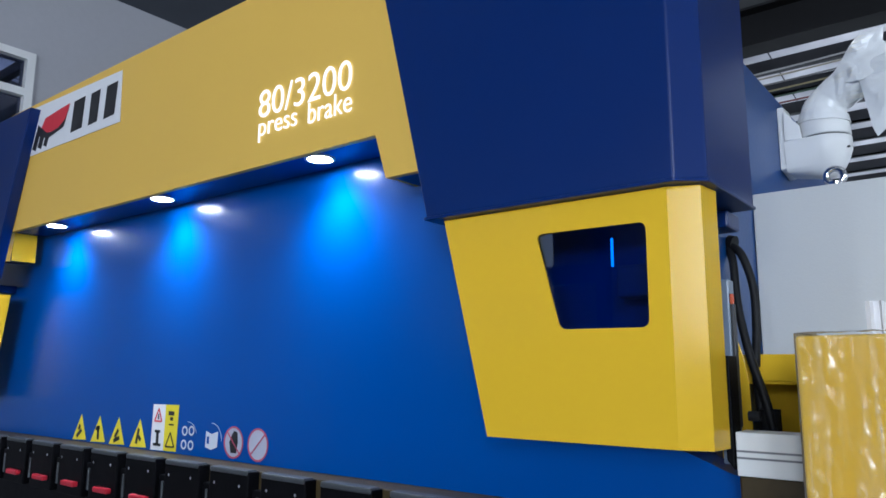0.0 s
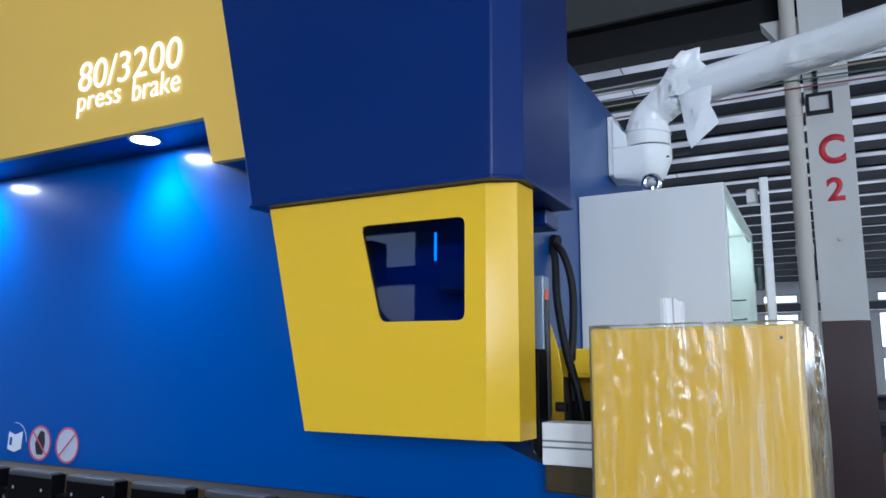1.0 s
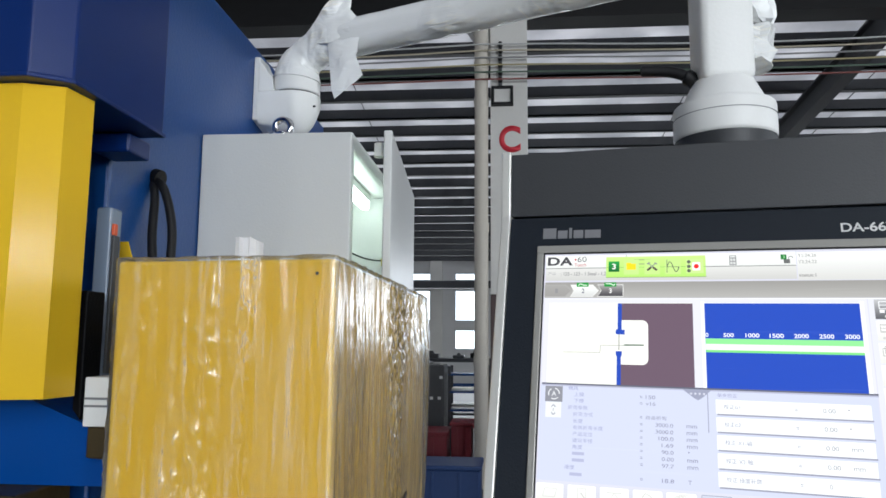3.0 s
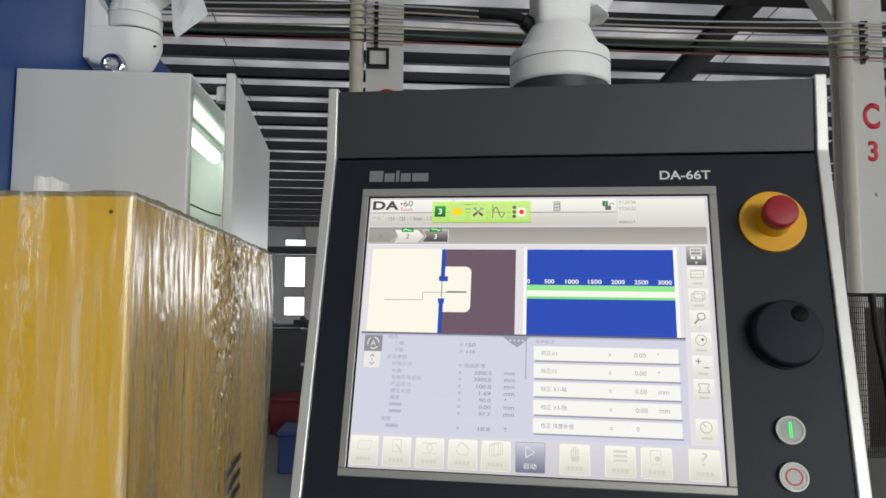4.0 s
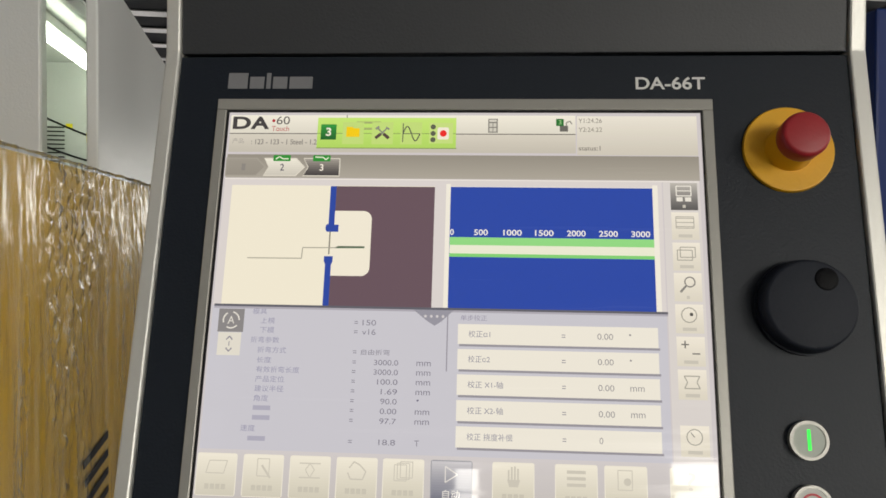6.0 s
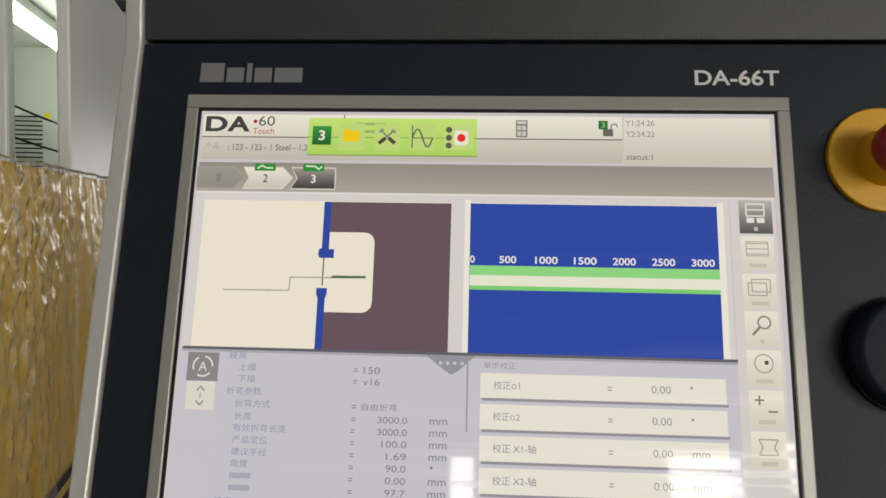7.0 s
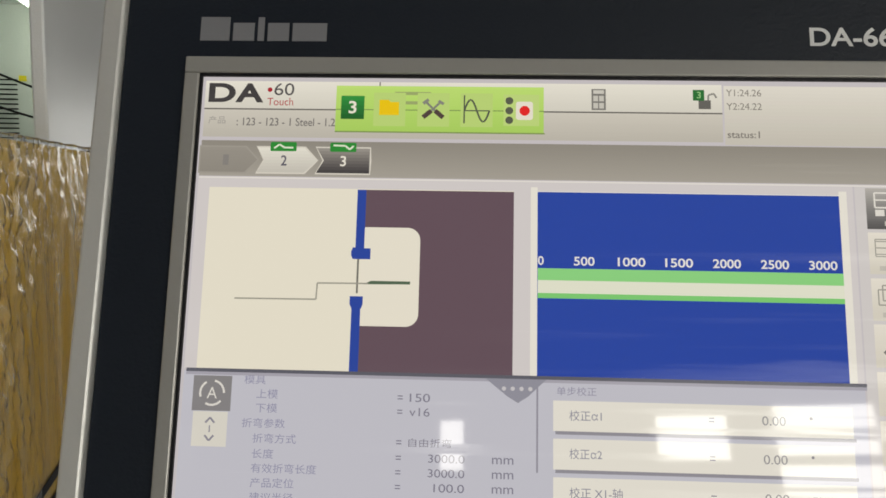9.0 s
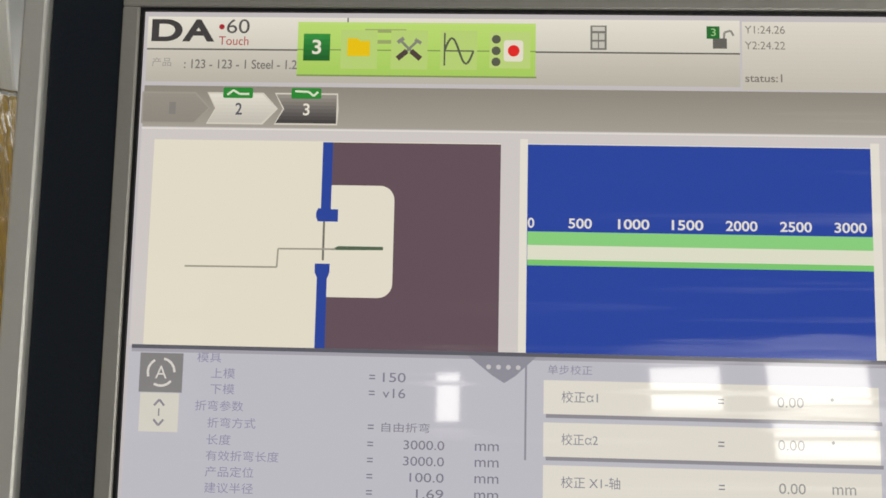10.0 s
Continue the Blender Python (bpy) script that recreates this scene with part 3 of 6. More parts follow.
    # Dark sheet added in place of the dark roof space above the partition.
    tagged(part("roof_dark_sheet", box((-6.05, -3, 4.664), (-5.98, 9, 6.3)), ROOF_DARK), "dark sheet added for the dark roof space above the office partition", "wall", kind="structure")
    bm = bmesh.new()
    for lo, hi in (((-0.2, 2.3), (2.24, 2.36)), ((-0.2, 3.86), (2.24, 3.92)), ((-0.2, 3.56), (2.24, 3.62)), ((-0.2, 2.36), (-0.14, 3.56)), ((2.18, 2.36), (2.24, 3.56)), ((-0.2, 3.62), (-0.14, 3.86)), ((2.18, 3.62), (2.24, 3.86)), ((0.9, 2.36), (0.96, 3.56))):
        box((-5.96, lo[0], lo[1]), (-5.86, hi[0], hi[1]), 0, bm)
    win = tagged(part("window_office", bm, WHITE_PAINT), "white framed office window with dark panes", "window", kind="structure")
    part("pane", box((-5.93, -0.14, 2.36), (-5.92, 2.18, 3.86)), DARK_GLASS, win)


build_hall()
outside = part("backdrop", box((-40, 44, -0.2), (50, 44.1, 14)), glow((236, 244, 255), 2.6))
tagged(outside, "bright overcast daylight beyond the windows", "backdrop", kind="structure")


def build_column(x0, x1, y, digit, with_lamp, foot=1.915):
    ob = thing("column", pose((x0 + x1) / 2, y, 0), "white painted steel column with a brown foot and red bay marks", "column", "hall columns", "structure")
    bm = box((x0, y, foot), (x1, y + 0.035, roof_z(y) - 0.6), 0.004)
    box((x0, y + 0.38, foot), (x1, y + 0.415, roof_z(y) - 0.6), 0.004, bm)
    box(((x0 + x1) / 2 - 0.012, y + 0.035, foot), ((x0 + x1) / 2 + 0.012, y + 0.38, roof_z(y) - 0.6), 0, bm)
    part("shaft", bm, COLUMN_WHITE, ob)
    part("foot", box((x0 - 0.003, y - 0.003, 0), (x1 + 0.003, y + 0.418, foot - 0.002), 0.006), COLUMN_BROWN, ob, "dark brown painted column foot")
    part("letter_mark", on_face(lettering("C", x0 + 0.09, x1 - 0.075, 3.40, 3.69, 0.002, 0.032), y - 0.001), INK_RED, ob, "red stencilled letter C")
    part("number_mark", on_face(lettering(digit, x0 + 0.13, x1 - 0.11, 3.04, 3.27, 0.002, 0.032), y - 0.001), INK_RED, ob, "red stencilled number %s" % digit)
    part("bolt", cyl((x0 + 0.21, y, 2.68), (x0 + 0.21, y - 0.03, 2.68), 0.022, seg=12), COLUMN_WHITE, ob)
    part("corbel", loft([(x0 - 0.35, y + 0.08, 4.98), (x1, y + 0.08, 4.98), (x1, y + 0.3, 4.98), (x0 - 0.35, y + 0.3, 4.98)],
                        [(x0, y + 0.08, 4.45), (x1, y + 0.08, 4.45), (x1, y + 0.3, 4.45), (x0, y + 0.3, 4.45)]), COLUMN_WHITE, ob)
    pipe = thing("downpipe", pose(x0 - 0.095, y - 0.02, 0), "cream plastic downpipe beside the column", "pipe", "downpipes", "structure")
    bm = cyl((x0 - 0.095, y - 0.02, 0), (x0 - 0.095, y - 0.02, roof_z(y) - 0.25), 0.072, seg=24)
    part("pipe_run", bm, PIPE, pipe, smooth=True)
    for z in (1.2, 2.55, 3.9, 4.3, 5.2):
        part("pipe_socket", cyl((x0 - 0.095, y - 0.02, z), (x0 - 0.095, y - 0.02, z + 0.09), 0.079, seg=24), PIPE, pipe, smooth=True)
    rack = thing("insulator_rack", pose(x0 + 0.1, y - 0.05, 4.3), "small rack of dark insulators on the column", "insulator", "insulators")
    part("rail", box((x0 + 0.085, y - 0.045, 4.12), (x0 + 0.125, y - 0.004, 4.60), 0.004), EDGE_STEEL, rack)
    for z in (4.17, 4.25, 4.33, 4.41, 4.49, 4.56):
        part("insulator", cyl((x0 + 0.105, y - 0.045, z), (x0 + 0.105, y - 0.10, z), 0.026, 0.02, 12), RUBBER, rack)
    if with_lamp:
        lamp = thing("floodlight", pose(x0 + 0.13, y - 0.06, 4.0), "small black framed floodlight on the column, switched off", "floodlight")
        bm = bmesh.new()
        for lo, hi in (((x0 + 0.01, 3.90), (x0 + 0.24, 3.925)), ((x0 + 0.01, 4.075), (x0 + 0.24, 4.10)), ((x0 + 0.01, 3.925), (x0 + 0.04, 4.075)), ((x0 + 0.21, 3.925), (x0 + 0.24, 4.075))):
            box((lo[0], y - 0.08, lo[1]), (hi[0], y - 0.004, hi[1]), 0, bm)
        part("housing", bm, RUBBER, lamp)
        part("reflector", box((x0 + 0.04, y - 0.05, 3.925), (x0 + 0.21, y - 0.045, 4.075)), COLUMN_WHITE, lamp)


build_column(0.075, 0.465, 7.65, "2", True)
build_column(5.40, 5.76, 7.65, "3", False, 1.45)

# thin supply lines strung from column to column
for i, (z, colour) in enumerate(((4.17, (0.22, 0.07, 0.06)), (4.25, (0.09, 0.14, 0.10)), (4.33, (0.38, 0.33, 0.18)), (4.41, (0.25, 0.25, 0.25)), (4.49, (0.45, 0.40, 0.30)), (4.56, (0.5, 0.5, 0.5)))):
    m = paint("cable_sheath", (*colour, 1), 0.5, vary=0.1)
    ctrl = []
    for x in np.linspace(-12, 18, 41):
        sag = 0.05 * math.sin(math.pi * ((x - 0.18) % 5.33) / 5.33) * (0.6 + 0.15 * i)
        ctrl.append((x, 7.55, z - sag))
    tagged(part("supply_line", tube(ctrl, 0.009, 6), m), "thin coloured supply line strung between columns", "cable", "supply lines")


# ---- clutter further down the hall ----
def build_bench(x0, x1, y, z):
    ob = thing("workbench", pose((x0 + x1) / 2, y, 0), "dark steel workbench with tools lying on it", "workbench")
    part("tabletop", box((x0, y, z - 0.05), (x1, y + 0.7, z), 0.006), PURLIN, ob)
    for x in (x0 + 0.05, x1 - 0.05):
        for yy in (y + 0.05, y + 0.65):
            part("leg", box((x - 0.03, yy - 0.03, 0), (x + 0.03, yy + 0.03, z - 0.05), 0.004), PURLIN, ob)
    part("shelf", box((x0 + 0.08, y + 0.05, 0.42), (x1 - 0.08, y + 0.65, 0.45), 0.004), EDGE_STEEL, ob)
    part("crossbar", box((x0 + 0.08, y + 0.03, 0.8), (x1 - 0.08, y + 0.05, 0.86), 0.004), FRAME_BLUE, ob)


GREY_STEEL = paint("dull_grey_steel", (0.06, 0.062, 0.065, 1), 0.5, metal=0.2, vary=0.2, grain=40, dirt=4)
MAROON = paint("maroon_crate", (0.20, 0.018, 0.028, 1), 0.5, vary=0.2, grain=30, dirt=3)
BLUE_CRATE = paint("blue_crate", (0.015, 0.05, 0.17, 1), 0.5, vary=0.2, grain=30, dirt=3)
SACK = paint("woven_sack", (0.26, 0.18, 0.09, 1), 0.8, vary=0.3, grain=70, dirt=7, bump=0.05)
build_bench(-1.9, 0.02, 10.4, 1.20)
for x, w, h, m in ((-0.85, 0.24, 0.10, GREY_STEEL), (-0.45, 0.16, 0.07, EDGE_STEEL), (-0.22, 0.12, 0.12, RUBBER), (-1.4, 0.3, 0.14, FRAME_BLUE)):
    bm = box((x - w / 2, 10.6, 1.202), (x + w / 2, 10.9, 1.202 + h * 0.6), 0.012)
    cyl((x, 10.75, 1.202 + h * 0.55), (x, 10.75, 1.202 + h), w * 0.22, w * 0.12, 16, bm)
    tagged(part("bench_tool", bm, m), "small steel tool lying on the workbench", "tool", "bench tools")


def build_shelving(x0, x1, y, z):
    """Dark shelving with goods, seen past the column."""
    ob = thing("shelving", pose((x0 + x1) / 2, y, 0), "dark steel shelving crowded with dull machine parts", "shelving")
    for x in (x0, x1):
        for yy in (y, y + 0.5):
            part("upright", box((x - 0.025, yy - 0.025, 0), (x + 0.025, yy + 0.025, z), 0.004), PURLIN, ob)
    for k in range(4):
        zz = 0.12 + k * (z - 0.16) / 3
        part("shelf", box((x0, y, zz), (x1, y + 0.5, zz + 0.03), 0.003), PURLIN, ob)
    part("back_sheet", box((x0, y + 0.505, 0.1), (x1, y + 0.512, z - 0.05)), PURLIN, ob)
    rnd = random.Random(5)
    for k in range(3):
        zz = 0.152 + k * (z - 0.16) / 3
        x = x0 + 0.06
        while x < x1 - 0.2:
            w, h = rnd.uniform(0.10, 0.22), rnd.uniform(0.12, 0.24)
            part("stored_part", box((x, y + 0.06, zz), (x + w, y + 0.4, zz + h), 0.012), rnd.choice((GREY_STEEL, PURLIN, COLUMN_BROWN, EDGE_STEEL)), ob)
            x += w + rnd.uniform(0.02, 0.10)


build_shelving(0.55, 2.3, 10.6, 1.18)


def build_crate(x0, x1, y0, y1, z0, z1, m, label):
    ob = thing("crate", pose((x0 + x1) / 2, (y0 + y1) / 2, z0), label, "crate", "stacked crates")
    part("body", box((x0, y0, z0), (x1, y1, z1 - 0.04), 0.012), m, ob)
    part("rim", box((x0 - 0.015, y0 - 0.015, z1 - 0.04), (x1 + 0.015, y1 + 0.015, z1), 0.01), m, ob)
    for x in (x0 + (x1 - x0) * 0.3, x0 + (x1 - x0) * 0.7):
        part("rib", box((x - 0.012, y0 - 0.012, z0 + 0.02), (x + 0.012, y0 + 0.001, z1 - 0.05), 0.003), m, ob)


build_crate(-0.42, -0.18, 8.9, 9.4, 0, 0.49, MAROON, "maroon plastic crate on the hall floor")
build_crate(-0.15, 0.24, 8.9, 9.4, 0, 0.47, MAROON, "maroon plastic crate on the hall floor")
build_crate(-0.98, -0.46, 8.7, 9.3, 0, 0.40, MAROON, "wide maroon plastic crate on the floor")
build_crate(-0.60, 0.0, 6.7, 7.2, 0, 0.36, BLUE_CRATE, "blue plastic crate on the hall floor")


def build_small_machine():
    ob = thing("drill_press", pose(-0.95, 9.6, 0), "dark grey machine housing with small white labels", "machine")
    part("housing", box((-1.35, 9.55, 0), (-0.56, 10.2, 1.14), 0.03), GREY_STEEL, ob)
    part("head", box((-1.25, 9.6, 1.14), (-0.75, 10.1, 1.17), 0.02), GREY_STEEL, ob)
    for x, z in ((-0.72, 0.72), (-0.62, 0.72), (-0.6, 0.98)):
        part("label_plate", box((x - 0.02, 9.545, z - 0.018), (x + 0.02, 9.549, z + 0.018)), INK_WHITE, ob)


build_small_machine()


def build_rack():
    ob = thing("storage_rack", pose(-0.3, 9.7, 0), "dark steel storage rack with sheet offcuts", "rack")
    for x in (-0.50, 0.0):
        for y in (9.65, 10.05):
            part("upright", box((x - 0.02, y - 0.02, 0), (x + 0.02, y + 0.02, 1.12), 0.003), PURLIN, ob)
    for z in (0.55, 0.78, 1.0):
        part("shelf", box((-0.52, 9.63, z), (0.02, 10.07, z + 0.025), 0.003), FRAME_BLUE, ob)
    for z in (0.60, 0.63, 0.83):
        part("sheet", box((-0.47, 9.62, z), (-0.05, 10.0, z + 0.012), 0.002), ALU, ob)


build_rack()


def build_sack(x, y, s, label):
    bm = bmesh.new()
    bmesh.ops.create_icosphere(bm, subdivisions=4, radius=1)
    for v in bm.verts:
        k = 1 + 0.12 * noise.noise(v.co * 2.3) + 0.05 * noise.noise(v.co * 7)
        p = Vector((math.copysign(abs(v.co.x) ** 0.7, v.co.x), math.copysign(abs(v.co.y) ** 0.7, v.co.y), math.copysign(abs(v.co.z) ** 0.6, v.co.z))) * k
        v.co = Vector((x + p.x * 0.26 * s, y + p.y * 0.22 * s, max(0.0, 0.40 * s + p.z * 0.40 * s)))
    tagged(part("sack", bm, SACK, smooth=True), label, "sack", "sacks")


build_sack(0.62, 8.9, 0.78, "tan woven sack standing on the floor")
build_sack(1.12, 9.1, 0.70, "tan woven sack standing on the floor")


def build_fence():
    """Dark wire mesh guard panels near the far column."""
    ob = thing("guard_fence", pose(5.2, 6.6, 0), "black welded wire mesh guard panels on posts", "fence")
    for x in (4.35, 4.90, 5.10):
        part("post", box((x - 0.02, 6.58, 0), (x + 0.02, 6.62, 1.58), 0.003), RUBBER, ob)
    part("top_rail", box((4.35, 6.585, 1.55), (5.10, 6.615, 1.58), 0.003), RUBBER, ob)
    bm = bmesh.new()
    for i in range(38):
        x = 4.37 + i * 0.0195
        box((x - 0.0045, 6.597, 0.1), (x + 0.0025, 6.603, 1.55), 0, bm)
    for i in range(30):
        z = 0.1 + i * 0.05
        box((4.35, 6.593, z - 0.0025), (5.10, 6.598, z + 0.0025), 0, bm)
    part("mesh_panel", bm, RUBBER, ob)


build_fence()
ORANGE = paint("orange_cover", (0.75, 0.12, 0.04, 1), 0.5, vary=0.1, dirt=4)


def build_far_machine():
    ob = thing("far_machine", pose(7.6, 11.5, 0), "distant dark machine with an orange cover", "machine")
    part("body", box((6.6, 11.0, 0), (8.8, 12.2, 1.6), 0.03), GREY_STEEL, ob)
    part("cover", box((6.7, 10.9, 2.55), (8.7, 12.1, 2.95), 0.04), ORANGE, ob, "orange sheet cover")
    for x in (6.75, 8.6):
        part("stanchion", box((x - 0.05, 11.4, 1.6), (x + 0.05, 11.5, 2.55), 0.005), GREY_STEEL, ob)


build_far_machine()
# Dark block added behind the fence so no bright floor shows through.
dark = thing("fence_backing", pose(5.7, 8.7, 0), "black block added behind the mesh fence to hide the bright floor", "locker")
part("body", box((4.55, 8.4, 0.0), (7.4, 9.1, 1.52), 0.01), BLACK_STEEL, dark)
part("door", box((4.60, 8.385, 0.08), (5.96, 8.399, 1.48), 0.004), BLACK_STEEL, dark)
part("door", box((6.0, 8.385, 0.08), (7.35, 8.399, 1.48), 0.004), BLACK_STEEL, dark)
part("cable", tube(curve_points([(4.72, 6.55, 1.58), (4.75, 6.54, 1.2), (4.83, 6.54, 0.7), (4.86, 6.54, 0.1)]), 0.03, 10), RUBBER, dark)


def build_blue_panel():
    """Blue sheet steel side panel of the neighbouring machine, with a folded rim."""
    ob = thing("machine_panel", pose(1.9, 1.78, 0), "dark blue sheet steel panel of the neighbouring machine", "panel")
    part("sheet", box((1.452, 1.775, 0), (2.9, 1.79, 1.862), 0.002), NAVY, ob)
    part("rim", box((1.42, 1.755, 0), (1.452, 1.792, 1.89), 0.006), NAVY, ob)
    part("top_rim", box((1.4525, 1.757, 1.8625), (2.9, 1.792, 1.888), 0.006), NAVY, ob)
    part("seam", box((1.466, 1.770, 0.02), (1.471, 1.7749, 1.855), 0.001), FRAME_BLUE, ob)
    part("door", box((1.480, 1.766, 0.05), (2.6, 1.7748, 1.835), 0.003), NAVY, ob)


build_blue_panel()


# ---- unseen steel bracing, added to be reflected in the smoked pane ----
def build_bracing():
    ob = thing("steel_bracing", pose(-8, -8.7, 0), "unseen dark blue steel bracing, added for its reflection in the smoked pane", "steel frame")
    for x in (-11.4, -5.2):
        part("post", box((x - 0.1, -8.8, 0), (x + 0.1, -8.6, 5.3), 0.008), FRAME_BLUE, ob)
    part("beam", box((-11.29, -8.78, 3.84), (-5.31, -8.62, 3.98), 0.008), PURLIN, ob)
    part("beam", box((-11.29, -8.79, 2.90), (-5.31, -8.61, 3.22), 0.008), FRAME_BLUE, ob)
    for dx in (-0.07, 0.07):
        part("brace", loft([(-9.6 + dx, -8.60, 5.2), (-9.5 + dx, -8.60, 5.2), (-9.5 + dx, -8.54, 5.2), (-9.6 + dx, -8.54, 5.2)],
                           [(-5.75 + dx, -8.60, 1.3), (-5.65 + dx, -8.60, 1.3), (-5.65 + dx, -8.54, 1.3), (-5.75 + dx, -8.54, 1.3)]), PURLIN, ob)
    part("reflected_box", box((-7.35, -8.55, 2.95), (-6.6, -8.1, 3.62), 0.03), BLACK_STEEL, ob)
    part("reflected_block", box((-7.7, -8.535, 2.75), (-6.75, -8.2, 3.12), 0.05), FRAME_BLUE, ob)


build_bracing()


# ---- press brake ----
RAM_Y = 1.235
press = thing("press_brake", pose(-1.8, 1.6, 0), "blue and yellow press brake with a lit front beam", "press brake")


def build_press_body():
    part("ram", plate_xz([(-3.6, 1.223), (-0.16, 1.223), (-0.16, 1.283), (-0.36, 1.305), (-0.45, 1.34), (-0.45, 2.1), (-3.6, 2.1)], RAM_Y, RAM_Y + 0.08), RAM_BLUE, press, "glossy blue painted ram plate")
    part("tool_rail", box((-3.5, 1.165, 1.16), (-0.42, RAM_Y + 0.06, 1.2215), 0.003), OILED_AND_SHADE, press, "oily brown steel tool rail")
    part("punch_bar", box((-3.9, 1.19, 0.955), (-0.5, 1.22, 1.159), 0.003), BLACK_STEEL, press)
    part("bed", box((-3.9, 1.12, 0.0), (-0.5, 1.32, 0.86), 0.006), RAM_BLUE, press)
    part("die_rail", box((-3.9, 1.18, 0.86), (-0.6, 1.26, 0.95), 0.004), OILED_AND_SHADE, press)
    for x0, x1 in ((-0.52, -0.431), (-3.2, -3.11)):
        part("side_frame", box((x0, 1.36, 0), (x1, 2.75, 2.205), 0.006), FRAME_BLUE, press, "blue painted side frame plate")
    part("back_plate", box((-3.1, 2.3, 0.9), (-0.53, 2.36, 2.15), 0.004), FRAME_BLUE, press)
    # yellow front beam with a drop at either end
    part("beam_cover", plate_xz([(-3.06, 1.871), (-2.975, 1.871), (-2.953, 1.98), (-1.049, 1.98), (-1.016, 1.878), (-0.86, 1.878), (-0.86, 2.466), (-3.06, 2.466)], 1.10, 1.116, bevel=0.0012), HAZED_YELLOW, press, "satin yellow front beam cover, paled for haze and sheen")
    part("beam_top", box((-3.06, 1.116, 2.452), (-0.86, 1.30, 2.466), 0.001), YELLOW, press)
    # Underside takes the ram's blue, reflected colour put in as paint.
    part("soffit", box((-2.952, 1.1165, 1.983), (-1.05, RAM_Y - 0.001, 1.992), 0.0), RAM_BLUE, press, "underside panel of the beam, coloured for the blue it reflects")
    part("drop_side", box((-2.968, 1.1165, 1.873), (-2.960, 1.20, 1.981)), YELLOW, press)
    part("drop_side", box((-1.014, 1.1165, 1.879), (-1.006, 1.20, 1.978)), YELLOW, press)
    part("drop_floor", box((-3.05, 1.1165, 1.873), (-2.969, 1.2, 1.879)), NAVY, press)
    part("drop_floor", box((-1.005, 1.1165, 1.879), (-0.87, 1.2, 1.885)), NAVY, press)
    # lit letters and sign plate
    lit = glow((255, 250, 240), 1.05)
    for body, x0, x1, z0, z1 in (("80/3200", -1.462, -1.124, 2.107, 2.180), ("press", -1.459, -1.311, 2.042, 2.092), ("brake", -1.270, -1.122, 2.052, 2.105)):
        part("lit_lettering", on_face(lettering(body, x0, x1, z0, z1, 0.002, -0.006), 1.0975), lit, press, "white lit lettering cut in the beam")
    sign = part("sign_plate", on_face(flat([(-2.845, 2.258), (-2.182, 2.254), (-2.192, 2.432), (-2.842, 2.448)], 0.002), 1.0985), STICKER_WHITE, press, "white sign plate with dark and red shapes")
    # plain shapes in place of the maker's sign
    for x, w, m in ((-2.80, 0.035, INK), (-2.755, 0.035, INK), (-2.71, 0.03, INK)):
        part("sign_shape", on_face(bar_flat(x - 0.01, 2.275, x + 0.015, 2.34, w), 1.0962), m, sign)
    part("sign_shape", on_face(flat([(-2.775, 2.335), (-2.735, 2.385), (-2.62, 2.395), (-2.545, 2.40), (-2.575, 2.335), (-2.66, 2.318)]), 1.0955), INK_RED, sign)
    part("sign_shape", on_face(flat([(-2.80, 2.33), (-2.70, 2.30), (-2.58, 2.32), (-2.54, 2.395), (-2.565, 2.35), (-2.62, 2.325), (-2.70, 2.318), (-2.79, 2.37)]), 1.0950), INK, sign)
    for x, w in ((-2.475, 0.085), (-2.36, 0.065), (-2.25, 0.075)):
        part("sign_shape", on_face(flat([(x - w * 0.55, 2.285), (x + w * 0.40, 2.288), (x + w * 0.52, 2.400), (x - w * 0.42, 2.398)]), 1.0958), INK, sign)
    # downlights in the soffit
    for x in (-1.285, -1.989, -2.708 + 0.02):
        lamp = part("downlight", moved(ring_flat(0, 0, 0.031, 0.038, 0.004), Matrix.Translation((x, 1.152, 1.979))), ALU, press, "round recessed downlight, switched on")
        part("lens", cyl((x, 1.152, 1.9815), (x, 1.152, 1.9825), 0.031), glow((250, 252, 255), 105.0), lamp, "glowing white lamp lens")
        li = new("downlight_beam", bpy.data.lights.new("downlight_beam", "SPOT"))
        li.data.energy, li.data.spot_size, li.data.spot_blend, li.data.shadow_soft_size = 12.5, radians(136), 0.9, 0.035
        li.data.color = (0.92, 0.97, 1.0)
        li.matrix_world = look((x, 1.152, 1.972), (x, 1.165, 1.0))


build_press_body()


def build_hood(name, low, high, z0, z1):
    ob = part(name, loft([(x, y, z0) for x, y in low], [(x, y, z1) for x, y in high], bevel=0.003), NAVY, press, "navy blue sheet metal cylinder hood")
    return ob


hood = build_hood("cylinder_hood", [(-0.868, 1.061), (-0.374, 1.061), (-0.332, 1.094), (-0.332, 1.342), (-0.868, 1.342)],
                  [(-1.149, 1.061), (-0.374, 1.061), (-0.332, 1.094), (-0.332, 1.342), (-1.149, 1.342)], 1.764, 2.9)
part("hood_lip", loft([(x, y, 1.7595) for x, y in ((-0.872, 1.0575), (-0.3725, 1.0575), (-0.3285, 1.0925), (-0.3285, 1.346), (-0.872, 1.346))],
                      [(x, y, 1.7655) for x, y in ((-0.872, 1.0575), (-0.3725, 1.0575), (-0.3285, 1.0925), (-0.3285, 1.346), (-0.872, 1.346))], bevel=0.0016), NAVY, hood)
part("hood_bracket", box((-0.43, 1.30, 1.726), (-0.366, 1.37, 1.757), 0.004), NAVY, press)
